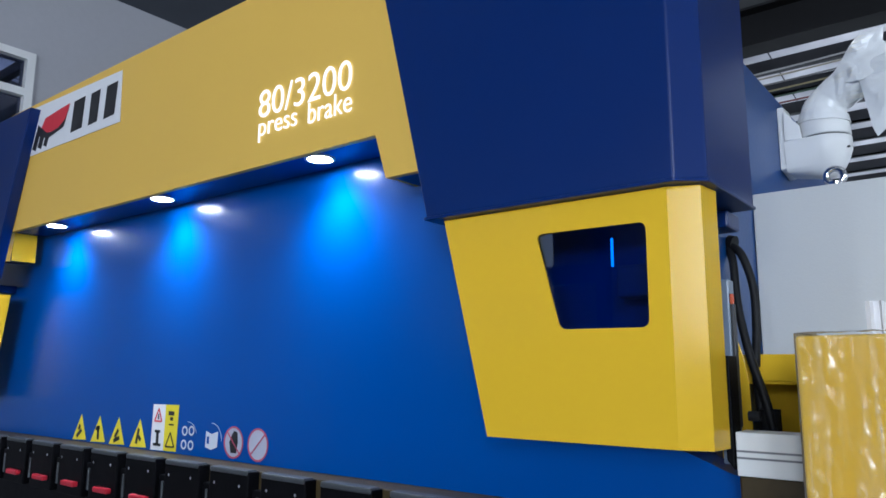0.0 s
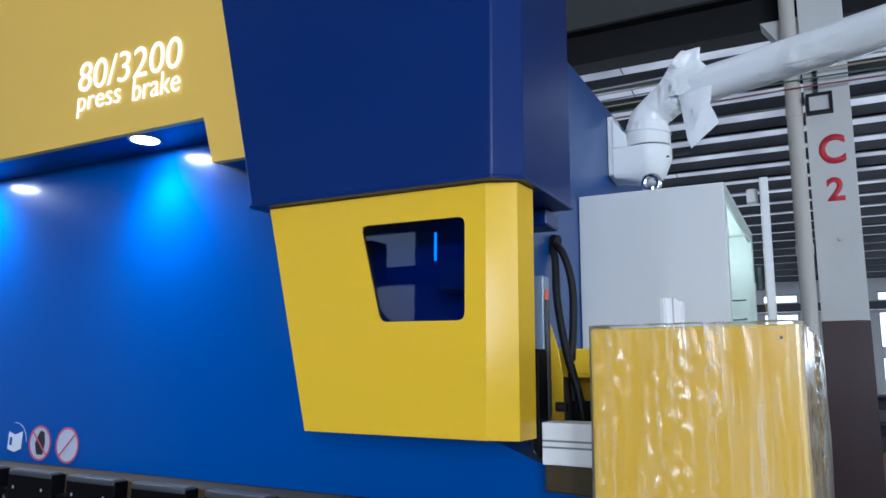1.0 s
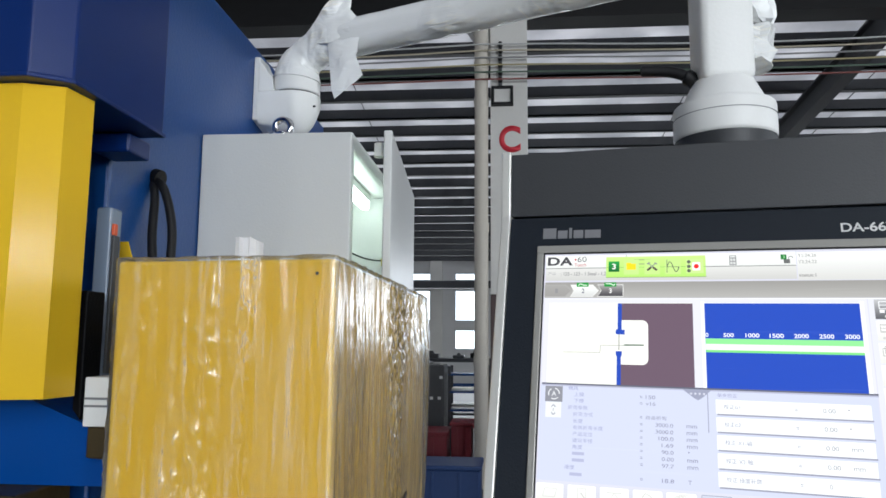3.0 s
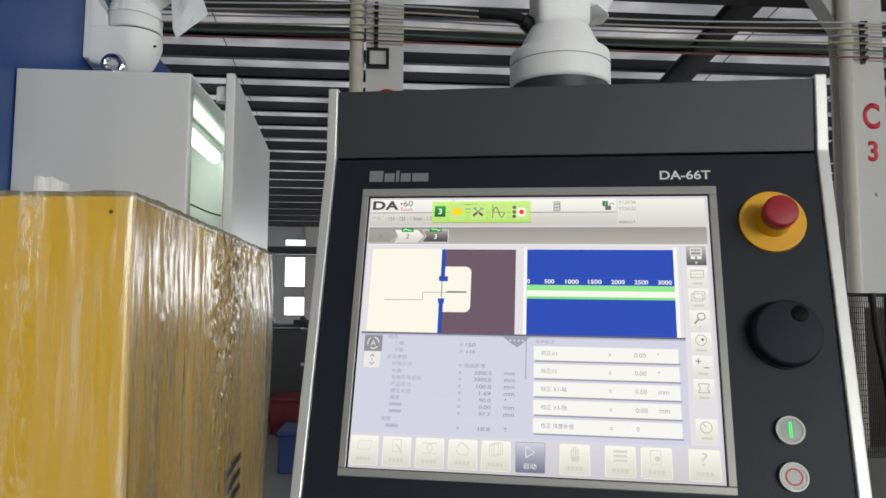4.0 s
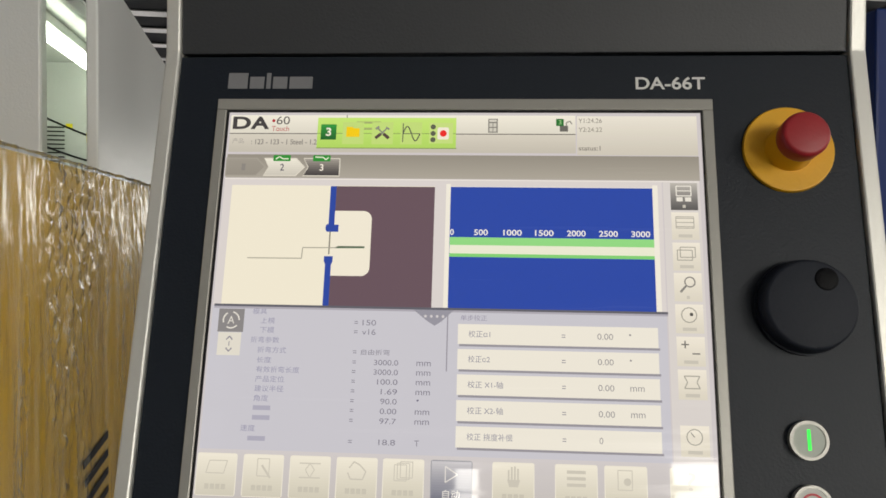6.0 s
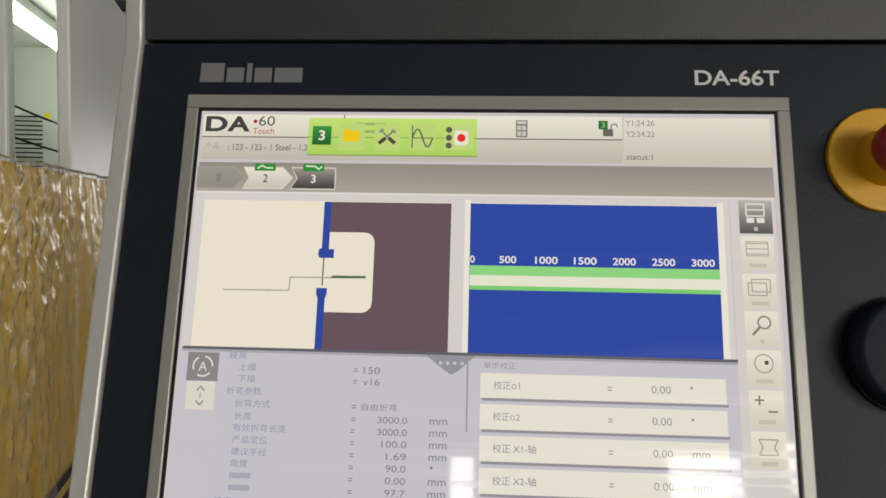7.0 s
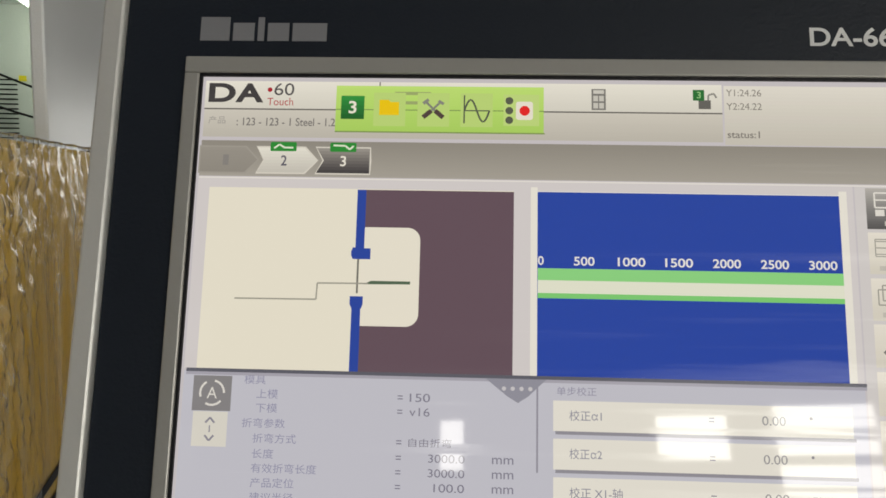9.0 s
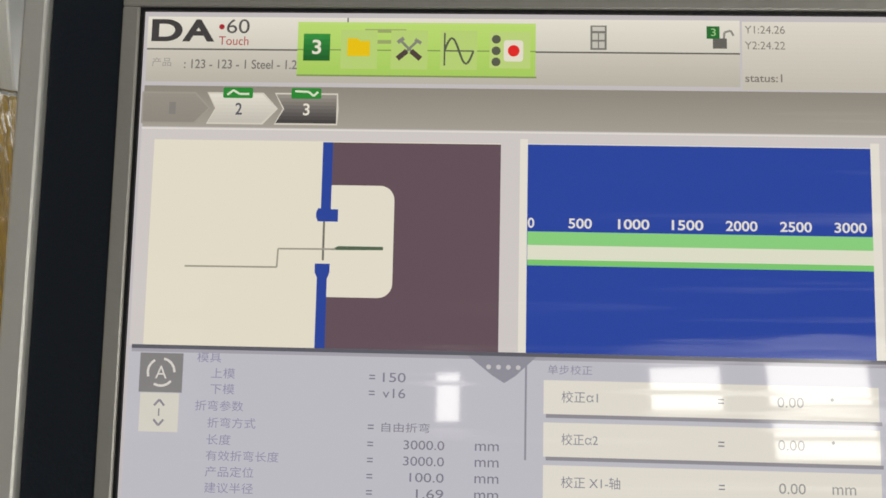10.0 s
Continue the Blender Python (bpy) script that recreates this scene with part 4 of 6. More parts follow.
build_hood("cylinder_hood", [(-3.6, 1.061), (-3.19, 1.061), (-3.19, 1.232), (-3.6, 1.232)], [(-3.6, 1.061), (-3.18, 1.061), (-3.18, 1.232), (-3.6, 1.232)], 1.770, 1.80)
build_hood("cylinder_hood", [(-3.5, 1.061), (-2.99, 1.061), (-2.99, 1.0985), (-3.5, 1.0985)], [(-3.5, 1.061), (-2.785, 1.061), (-2.785, 1.0985), (-3.5, 1.0985)], 1.801, 2.43)
part("side_cover", plate_xz([(-3.6, 1.354), (-3.142, 1.354), (-3.046, 1.751), (-3.6, 1.751)], 1.078, 1.16, bevel=0.003), YELLOW, press)


def build_side_cover():
    """Yellow guard box with a smoked window, open at the back."""
    bm = bmesh.new()
    outer = [(-0.738, 1.354), (-0.392, 1.354), (-0.392, 1.758), (-0.838, 1.758)]
    inner = rounded([(-0.588, 1.539), (-0.429, 1.538), (-0.429, 1.7065), (-0.632, 1.7075)], 0.014)
    edges = []
    for loop in (outer, inner):
        vs = [bm.verts.new((x, 1.079, z)) for x, z in loop]
        edges += [bm.edges.new((vs[i], vs[(i + 1) % len(vs)])) for i in range(len(vs))]
    bmesh.ops.triangle_fill(bm, use_beauty=True, use_dissolve=False, edges=edges)
    r = bmesh.ops.extrude_face_region(bm, geom=bm.faces[:])
    for v in [g for g in r["geom"] if isinstance(g, bmesh.types.BMVert)]:
        v.co.y += 0.004
    cover = part("side_cover", bm, YELLOW, press, "yellow folded guard cover with a smoked window")
    t = 0.003

    def fold(a, b):
        (x0, y0), (x1, y1) = a, b
        return loft([(x0, y0, 1.354), (x1, y1, 1.354), (x1 - t, y1 + t * 0.3, 1.354), (x0 - t * 0.3, y0 + t, 1.354)],
                    [(x0, y0, 1.758), (x1, y1, 1.758), (x1 - t, y1 + t * 0.3, 1.758), (x0 - t * 0.3, y0 + t, 1.758)])
    part("fold", fold((-0.392, 1.079), (-0.345, 1.098)), YELLOW, cover)
    part("fold", fold((-0.345, 1.098), (-0.340, 1.156)), YELLOW, cover)
    part("fold", loft([(-0.738, 1.083, 1.354), (-0.735, 1.083, 1.354), (-0.735, 1.20, 1.354), (-0.738, 1.20, 1.354)],
                      [(-0.838, 1.083, 1.757), (-0.835, 1.083, 1.757), (-0.835, 1.20, 1.757), (-0.838, 1.20, 1.757)]), YELLOW, cover)
    part("bottom_fold", box((-0.733, 1.0835, 1.3545), (-0.40, 1.16, 1.3575)), YELLOW, cover)
    pane = part("window_pane", plate_xz(rounded([(-0.592, 1.534), (-0.425, 1.533), (-0.425, 1.711), (-0.638, 1.712)], 0.014), 1.0838, 1.0868), DARK_GLASS, cover, "smoked dark window pane")


build_side_cover()


def build_inside():
    """Shapes added behind the smoked pane: a blue block and glowing pieces for its blue spots."""
    part("blue_block", box((-0.515, 1.15, 1.595), (-0.44, 1.21, 1.650), 0.004), FRAME_BLUE, press)
    # These glow to give the pane its blue spots and brighten the inside.
    part("blue_glow", box((-0.457, 1.150, 1.672), (-0.436, 1.156, 1.702), 0.002), glow((24, 84, 190), 0.9), press, "small glowing patch added for a blue spot in the pane")
    part("blue_glow", cyl((-0.523, 1.155, 1.650), (-0.523, 1.155, 1.70), 0.0022, seg=10), glow((40, 140, 255), 3.0), press, "small glowing blue rod added behind the pane")


build_inside()


def build_clamps():
    x = -1.018 + 2 * 0.2065
    while x > -3.45:
        body = part("clamp", loft([(x, 1.131, 1.075), (x + 0.158, 1.131, 1.075), (x + 0.158, 1.166, 1.075), (x, 1.166, 1.075)],
                                  [(x, 1.131, 1.222), (x + 0.158, 1.131, 1.222), (x + 0.158, 1.166, 1.222), (x, 1.166, 1.222)], bevel=0.003), BLACK_STEEL, press, "black steel punch clamp with a red lever")
        part("top_edge", box((x + 0.002, 1.1285, 1.213), (x + 0.156, 1.160, 1.2265), 0.004), EDGE_STEEL, body)
        for dx in (0.028, 0.13):
            part("bolt", cyl((x + dx, 1.1315, 1.188), (x + dx, 1.126, 1.188), 0.004, seg=10), CHROME, body)
        part("pin", cyl((x - 0.022, 1.14, 1.10), (x - 0.022, 1.14, 1.165), 0.004, seg=10), EDGE_STEEL, body)
        part("lever", box((x + 0.058, 1.112, 1.106), (x + 0.140, 1.131, 1.122), 0.004), RED_PLASTIC, body, "red plastic lever tab")
        part("spacer", box((x - 0.045, 1.142, 1.10), (x - 0.004, 1.166, 1.180), 0.003), BLACK_STEEL, body)
        x -= 0.2065


build_clamps()


def build_stickers():
    y = RAM_Y - 0.0006
    for i, x in enumerate((-2.553, -2.425, -2.302, -2.172)):
        s = part("warning_sticker", on_face(flat([(x - 0.050, 1.226), (x + 0.046, 1.230), (x + 0.004, 1.314)]), y), STICKER_YELLOW, press, "yellow triangular warning sticker")
        shapes = ([(-0.02, 1.238, 0.012, 1.262), (-0.01, 1.262, 0.0, 1.278)], [(0.0, 1.236, -0.004, 1.28), (-0.018, 1.27, 0.008, 1.276)],
                  [(-0.02, 1.238, 0.016, 1.25), (-0.014, 1.25, 0.006, 1.275)], [(-0.012, 1.238, 0.0, 1.285), (0.0, 1.262, 0.014, 1.25)])[i]
        for x0, z0, x1, z1 in shapes:
            part("sign_mark", on_face(bar_flat(x + x0, z0, x + x1, z1, 0.012), y - 0.0008), INK, s)
    lab = part("safety_label", on_face(flat([(-2.100, 1.226), (-2.030, 1.227), (-2.028, 1.363), (-2.097, 1.362)]), y), STICKER_WHITE, press, "white and yellow safety label with pictograms")
    part("yellow_half", on_face(flat([(-2.0295, 1.227), (-1.962, 1.228), (-1.958, 1.364), (-2.0275, 1.363)]), y), STICKER_YELLOW, lab)
    for tri_, m in ((((-2.085, 1.312), (-2.045, 1.312), (-2.064, 1.35)), INK_RED), (((-2.017, 1.24), (-1.972, 1.241), (-1.995, 1.282)), INK)):
        for a, b in zip(tri_, tri_[1:] + tri_[:1]):
            part("sign_mark", on_face(bar_flat(*a, *b, 0.005), y - 0.0008), m, lab)
    for x0, z0, x1, z1, w in ((-2.064, 1.24, -2.064, 1.285, 0.014), (-2.085, 1.243, -2.045, 1.243, 0.008), (-2.08, 1.282, -2.05, 1.282, 0.008), (-2.01, 1.338, -1.98, 1.338, 0.012), (-2.0, 1.322, -1.985, 1.322, 0.01), (-2.005, 1.305, -1.98, 1.305, 0.005), (-2.064, 1.318, -2.064, 1.334, 0.006)):
        part("sign_mark", on_face(bar_flat(x0, z0, x1, z1, w), y - 0.0008), INK, lab)
    # white line pictograms on the blue paint
    pic = part("pictogram", on_face(ring_flat(-1.921, 1.291, 0.009, 0.014), y), STICKER_PALE, press, "white outline pictogram sticker")
    for x, z in ((-1.887, 1.293), (-1.923, 1.252), (-1.888, 1.252)):
        part("pictogram_ring", on_face(ring_flat(x, z, 0.009, 0.014), y), STICKER_PALE, pic)
    part("pictogram_arc", on_face(flat(disc_points(-1.905, 1.272, 0.046, 10, 20, 100) + disc_points(-1.905, 1.272, 0.0445, 10, 100, 20)), y), STICKER_PALE, pic)
    pic = part("pictogram", on_face(flat([(-1.816, 1.252), (-1.788, 1.246), (-1.760, 1.255), (-1.758, 1.298), (-1.788, 1.289), (-1.814, 1.296)]), y), STICKER_PALE, press, "white open book pictogram sticker")
    part("pictogram_mark", on_face(bar_flat(-1.803, 1.262, -1.803, 1.282, 0.010), y - 0.0008), RAM_BLUE, pic)
    part("pictogram_arc", on_face(flat(disc_points(-1.788, 1.272, 0.048, 10, 0, 100) + disc_points(-1.788, 1.272, 0.0465, 10, 100, 0)), y), STICKER_PALE, pic)
    for x, hand in ((-1.685, True), (-1.580, False)):
        s = part("prohibition_sign", on_face(flat(disc_points(x, 1.273, 0.042)), y), STICKER_FAINT, press, "round translucent prohibition sign with a red rim")
        part("rim", on_face(ring_flat(x, 1.273, 0.038, 0.043), y - 0.0008), RIM_FAINT, s)
        if hand:
            part("sign_mark", on_face(flat([(x - 0.010, 1.245), (x + 0.014, 1.245), (x + 0.020, 1.275), (x + 0.016, 1.300), (x + 0.002, 1.304), (x - 0.006, 1.295), (x - 0.018, 1.272)]), y - 0.0012), INK, s)
            part("slash", on_face(bar_flat(x - 0.028, 1.300, x + 0.028, 1.246, 0.004), y - 0.002), RIM_FAINT, s)
        else:
            part("slash", on_face(bar_flat(x - 0.028, 1.246, x + 0.028, 1.300, 0.004), y - 0.002), RIM_FAINT, s)


build_stickers()


def build_side_gear():
    """Gauge bracket, profile rail, guards and cables beside the guard cover."""
    part("gauge_bracket", loft([(-0.352, 1.172, 1.335), (-0.340, 1.172, 1.320), (-0.340, 1.215, 1.320), (-0.352, 1.215, 1.335)],
                               [(-0.352, 1.172, 1.495), (-0.340, 1.172, 1.495), (-0.340, 1.215, 1.495), (-0.352, 1.215, 1.495)], bevel=0.002), BLACK_STEEL, press, "black steel bracket plate")
    rail = part("profile_rail", box((-0.338, 1.175, 1.312), (-0.20, 1.234, 1.378), 0.002), WHITE_PAINT, press, "white aluminium profile rail")
    for z in (1.338, 1.348):
        part("groove", box((-0.337, 1.1735, z), (-0.20, 1.1762, z + 0.003)), INK_GREY, rail)
    # Wedge added here: the shade below the rail, put in as brown.
    part("shade_wedge", loft([(-0.34, 1.19, 1.268), (-0.20, 1.19, 1.262), (-0.20, 1.232, 1.262), (-0.34, 1.232, 1.268)], [(-0.34, 1.19, 1.311), (-0.20, 1.19, 1.311), (-0.20, 1.232, 1.311), (-0.34, 1.232, 1.311)], bevel=0.004), OILED_AND_SHADE, press, "brown wedge coloured for the shade under the rail")
    part("guard_bar", box((-0.380, 1.245, 1.32), (-0.3555, 1.275, 1.625), 0.003), paint("grey_guard_paint", (0.20, 0.25, 0.33, 1), 0.35, vary=0.08), press, "blue-grey guard bar")
    part("guard_tip", box((-0.355, 1.246, 1.583), (-0.350, 1.255, 1.600), 0.001), ORANGE, press, "orange cap on the guard strip")
    part("guard_strip", box((-0.355, 1.246, 1.38), (-0.350, 1.262, 1.5825), 0.001), GREY_STEEL, press, "dull grey guard strip")
    part("yellow_bracket", plate_xz([(-0.43, 1.30), (-0.372, 1.30), (-0.375, 1.45), (-0.383, 1.50), (-0.400, 1.555), (-0.413, 1.595), (-0.43, 1.595)], 1.40, 1.404, bevel=0.001), YELLOW, press)
    guard = part("rear_guard", box((-0.43, 1.5, 1.452), (-0.20, 1.506, 1.504), 0.002), YELLOW, press, "yellow sheet guard tray, dark inside")
    part("guard_floor", box((-0.43, 1.5062, 1.446), (-0.20, 1.702, 1.452), 0.001), YELLOW, guard)
    part("guard_back", box((-0.43, 1.690, 1.20), (-0.20, 1.702, 1.4458), 0.001), YELLOW, guard)
    part("guard_side", box((-0.206, 1.5062, 1.20), (-0.20, 1.6898, 1.4458), 0.001), YELLOW, guard)
    for ctrl in ([(-0.431, 1.512, 1.729), (-0.402, 1.498, 1.705), (-0.382, 1.495, 1.635), (-0.380, 1.49, 1.55), (-0.384, 1.485, 1.46), (-0.374, 1.48, 1.33)],
                 [(-0.431, 1.508, 1.724), (-0.418, 1.495, 1.69), (-0.408, 1.475, 1.60), (-0.388, 1.465, 1.50), (-0.362, 1.46, 1.41), (-0.350, 1.46, 1.33)]):
        part("cable", tube(curve_points(ctrl), 0.0082, 12), RUBBER, press, "black ribbed cable conduit", smooth=True)
    part("grommet", cyl((-0.431, 1.515, 1.732), (-0.418, 1.513, 1.728), 0.018, seg=20), RUBBER, press)
    for x, z in ((-0.335, 1.40),):
        part("connector", cyl((x + 0.004, 1.23, z), (x + 0.022, 1.23, z), 0.008, seg=16), RUBBER, press)
    part("cable_plug", cyl((-0.362, 1.475, 1.30), (-0.362, 1.475, 1.40), 0.020, seg=16), RUBBER, press)


build_side_gear()


# ---- control cabinet ----
def build_control_cabinet():
    ob = thing("control_cabinet", pose(-0.26, 2.05, 0), "light grey electrical cabinet standing with its door ajar", "cabinet")
    x0, x1, y0, y1, z1 = -0.4295, -0.098, 1.714, 2.42, 1.875
    part("plinth", box((x0 + 0.01, y0 + 0.01, 0), (x1 - 0.01, y1 - 0.01, 0.1), 0.004), BLACK_STEEL, ob)
    part("front_panel", box((x0, y0, 0.1), (x1, y0 + 0.0018 + 0.004, z1), 0.003), CABINET_GREY, ob)
    part("rear_panel", box((x0, y1 - 0.006, 0.1), (x1, y1, z1), 0.002), CABINET_GREY, ob)
    part("inner_panel", box((x0, y0 + 0.006, 0.1), (x0 + 0.006, y1 - 0.006, z1)), CABINET_GREY, ob)
    part("top_panel", box((x0 + 0.006, y0 + 0.006, z1 - 0.006), (x1, y1 - 0.006, z1)), CABINET_GREY, ob)
    part("floor_panel", box((x0 + 0.006, y0 + 0.006, 0.1), (x1, y1 - 0.006, 0.106)), CABINET_GREY, ob)
    for lo, hi in (((y0 + 0.006, 0.106), (y0 + 0.03, z1 - 0.006)), ((y1 - 0.03, 0.106), (y1 - 0.006, z1 - 0.006)), ((y0 + 0.03, z1 - 0.03), (y1 - 0.03, z1 - 0.006)), ((y0 + 0.03, 0.106), (y1 - 0.03, 0.13))):
        part("opening_lip", box((x1 - 0.012, lo[0], lo[1]), (x1, hi[0], hi[1]), 0.002), CABINET_GREY, ob)
    part("mounting_plate", box((x0 + 0.03, y0 + 0.05, 0.2), (x0 + 0.034, y1 - 0.05, z1 - 0.06)), WHITE_PAINT, ob)
    tube_ = part("light_strip", box((-0.208, y0 + 0.07, z1 - 0.050), (-0.184, y1 - 0.05, z1 - 0.027), 0.006), glow((235, 255, 240), 11.0), ob, "glowing white cabinet light strip")
    part("strip_holder", box((-0.212, y0 + 0.07, z1 - 0.0265), (-0.180, y1 - 0.05, z1 - 0.0065), 0.002), WHITE_PAINT, ob)
    # louvres pressed into the rear panel, and a small yellow mark beside them
    for i in range(14):
        z = 1.706 - i * 0.0105
        part("louvre", box((-0.367, y1 - 0.0085, z), (-0.292, y1 - 0.0055, z + 0.003)), BLACK_STEEL, ob)
    part("yellow_mark", box((-0.288, y1 - 0.0085, 1.705), (-0.273, y1 - 0.0057, 1.717)), STICKER_YELLOW, ob)
    for z in (1.62, 1.42, 1.2):
        duct = part("wiring_duct", box((x0 + 0.035, y0 + 0.08, z), (x0 + 0.075, y1 - 0.08, z + 0.04), 0.002), WHITE_PAINT, ob, "slotted wiring duct")
        for i in range(22):
            yy = y0 + 0.10 + i * 0.024
            part("slot", box((x0 + 0.0752, yy, z + 0.006), (x0 + 0.0762, yy + 0.007, z + 0.034)), INK_GREY, duct)
    for i in range(7):
        yy = y0 + 0.12 + i * 0.075
        m = part("circuit_breaker", box((x0 + 0.035, yy, 1.48), (x0 + 0.095, yy + 0.055, 1.57), 0.004), WHITE_PAINT, ob)
        part("switch", box((x0 + 0.095, yy + 0.018, 1.515), (x0 + 0.105, yy + 0.036, 1.54), 0.002), DARK_PLASTIC, m)
    for k, (za, zb) in enumerate(((1.66, 1.60), (1.72, 1.655))):
        c = curve_points([(-0.30, y0 + 0.12, za), (-0.24, y0 + 0.25, za - 0.03), (-0.16, y0 + 0.45, zb), (-0.12, y0 + 0.62, zb + 0.01)])
        part("wire", tube(c, 0.0022, 8), RUBBER, ob)
    # door that stands ajar on hinges at the far edge
    d0, d1 = Vector((-0.017, 1.700)), Vector((-0.060, 2.415))
    n = Vector((d1.y - d0.y, -(d1.x - d0.x))).normalized() * 0.009
    ring = [(d0 - n), (d1 - n), (d1 + n), (d0 + n)]
    door = part("door", loft([(p.x, p.y, 0.12) for p in ring], [(p.x, p.y, 1.873) for p in ring], bevel=0.003), CABINET_GREY, ob, "light grey cabinet door standing ajar")
    for z in (0.4, 1.1, 1.7):
        part("hinge", cyl((-0.082, 2.412, z), (-0.082, 2.412, z + 0.07), 0.012, seg=14), EDGE_STEEL, door)
    part("door_sticker", box((-0.0295, 1.712, 1.585), (-0.0285, 1.73, 1.60)), STICKER_YELLOW, door)
    part("lock_rod", cyl((-0.045, 1.76, 1.83), (-0.045, 1.76, 1.86), 0.012, seg=14), WHITE_PAINT, door)
    # lifting eyes on top
    for x, y in ((-0.262, 1.752), (-0.262, 2.37)):
        bm = bmesh.new()
        rr, r = 0.0175, 0.0075
        for i in range(28):
            a0, a1 = 2 * math.pi * i / 28, 2 * math.pi * (i + 1) / 28
            for j in range(10):
                b0, b1 = 2 * math.pi * j / 10, 2 * math.pi * (j + 1) / 10
                bm.faces.new([bm.verts.new((x + (rr + r * math.cos(b)) * math.cos(a), y + r * math.sin(b), z1 + 0.024 + (rr + r * math.cos(b)) * math.sin(a)))
                              for a, b in ((a0, b0), (a1, b0), (a1, b1), (a0, b1))])
        bmesh.ops.remove_doubles(bm, verts=bm.verts[:], dist=1e-5)
        cyl((x, y, z1), (x, y, z1 + 0.012), 0.014, seg=20, bm=bm)
        part("lifting_eye", bm, CHROME, ob, "chrome lifting eye", smooth=True)


build_control_cabinet()


# ---- film-wrapped yellow box ----
BOX_RING = [(-0.205, 1.003), (0.050, 0.979), (0.060, 1.728), (-0.190, 1.752)]
BOX_TOP = 1.516


def build_wrapped_box():
    ob = thing("wrapped_cabinet", pose(-0.07, 1.36, 0), "yellow sheet steel cabinet wrapped in clear stretch film", "cabinet")
    part("body", loft([(x, y, 0.0) for x, y in BOX_RING], [(x, y, BOX_TOP) for x, y in BOX_RING], bevel=0.004), CABINET_YELLOW, ob, "yellow painted sheet steel body")
    # print on the side that faces the control terminal: plain bars
    for y0, y1, z, w in ((1.40, 1.50, 1.160, 0.010), (1.405, 1.50, 1.136, 0.010), (1.41, 1.50, 1.112, 0.010), (1.415, 1.50, 1.088, 0.010), (1.20, 1.26, 1.14, 0.012), (1.22, 1.29, 1.115, 0.012)):
        bm = bar_flat(y0, z, y1, z + 0.012, w)
        x = 0.0535 + (y0 - 0.98) * 0.0134
        part("print_bar", moved(bm, Matrix.Translation((x, 0, 0)) @ Matrix(((0, 0, 1, 0), (1, 0, 0, 0), (0, 1, 0, 0), (0, 0, 0, 1)))), INK, ob)
    part("screw", cyl((0.030, 0.9803, 1.500), (0.030, 0.9793, 1.500), 0.002, seg=8), INK, ob)
    # stretch film: pulled into upright pleats under the top edge, blistered in bands lower down
    corners = [Vector(p) for p in BOX_RING]
    line = []
    for i in range(4):
        a, b = corners[i], corners[(i + 1) % 4]
        k = max(4, int((b - a).length / (0.0032 if i < 2 else 0.02)))
        d = (b - a).normalized()
        for j in range(k):
            line.append((a.lerp(b, j / k), Vector((d.y, -d.x)), i, j / k, (b - a).length * j / k))

    def bump_at(s, c, width):
        return max(0.0, 1 - ((s - c) / width) ** 2)

    def pucker(side, s, d, z):
        """How far the film stands off the sheet steel."""
        drop = BOX_TOP - z
        slow = 0.0022 * noise.noise(Vector((d * 9, z * 2.2, side))) + 0.0012 * noise.noise(Vector((d * 34, z * 4, side + 7)))
        pleat = abs(noise.noise(Vector((d * 70 + z * 6, z * 6.5, side + 3)))) + 0.5 * abs(noise.noise(Vector((d * 150 + z * 9, z * 16, side + 5))))
        blister = max(0.0, noise.noise(Vector((d * 90, z * 55, side + 11)))) + 0.7 * abs(noise.noise(Vector((d * 170, z * 90, side + 15))))
        wander = 0.05 * noise.noise(Vector((z * 5, side, 4)))
        if side == 0:
            taut = bump_at(s, 0.78, 0.34) * max(0.0, 1 - drop / 0.17) + 0.5 * bump_at(s, 0.12, 0.16)
            band = bump_at(s + wander, 0.08, 0.13) + 1.3 * bump_at(s + wander * 1.5, 0.40, 0.17) * min(1.0, 0.25 + drop / 0.12)
        elif side == 1:
            taut = 1.3 * max(0.0, 1 - drop / (0.10 + 0.22 * bump_at(s, 0.5, 0.5))) + 0.9 * bump_at(s, 0.92, 0.14) + 0.5 * bump_at(s, 0.06, 0.06)
            band = 1.1 * bump_at(s + wander, 0.50, 0.13) + 0.8 * bump_at(s + wander, 0.60, 0.35) * max(0.0, 1 - drop / 0.20) + 0.3 * bump_at(s, 0.12, 0.06)
        else:
            taut, band = 0.4, 0.0
        sag = 0.010 * bump_at(s, 0.93, 0.25) * bump_at(z, 1.32, 0.22) if side == 1 else 0.0
        return max(0.0012, 0.0030 + slow + sag + 0.0028 * taut * pleat + 0.0058 * band * blister)

    rows, n = 210, len(line)
    verts, faces, mats = [], [], []
    for r in range(rows + 1):
        z = BOX_TOP + 0.003 - (r / rows) * 1.1
        for p, nrm, side, s, d in line:
            off = pucker(side, s, d, z)
            verts.append((p.x + nrm.x * off, p.y + nrm.y * off, z + (0.002 * noise.noise(Vector((d * 40, 0, side))) if r == 0 else 0)))
    for r in range(rows):
        for j in range(n):
            k = (j + 1) % n
            faces.append((r * n + j, (r + 1) * n + j, (r + 1) * n + k, r * n + k))
            mats.append(1 if line[j][2] == 1 else 0)
    # the film turned in over the top
    cx, cy = -0.07, 1.365
    last = 0
    for k, f in enumerate((0.985, 0.95, 0.9)):
        start = len(verts)
        for j in range(n):
            x, y, _ = verts[j]
            verts.append((cx + (x - cx) * f, cy + (y - cy) * f, BOX_TOP + 0.0035 + 0.003 * abs(noise.noise(Vector((x * 30, y * 30, k))))))
        for j in range(n):
            faces.append((last + j, last + (j + 1) % n, start + (j + 1) % n, start + j))
            mats.append(0)
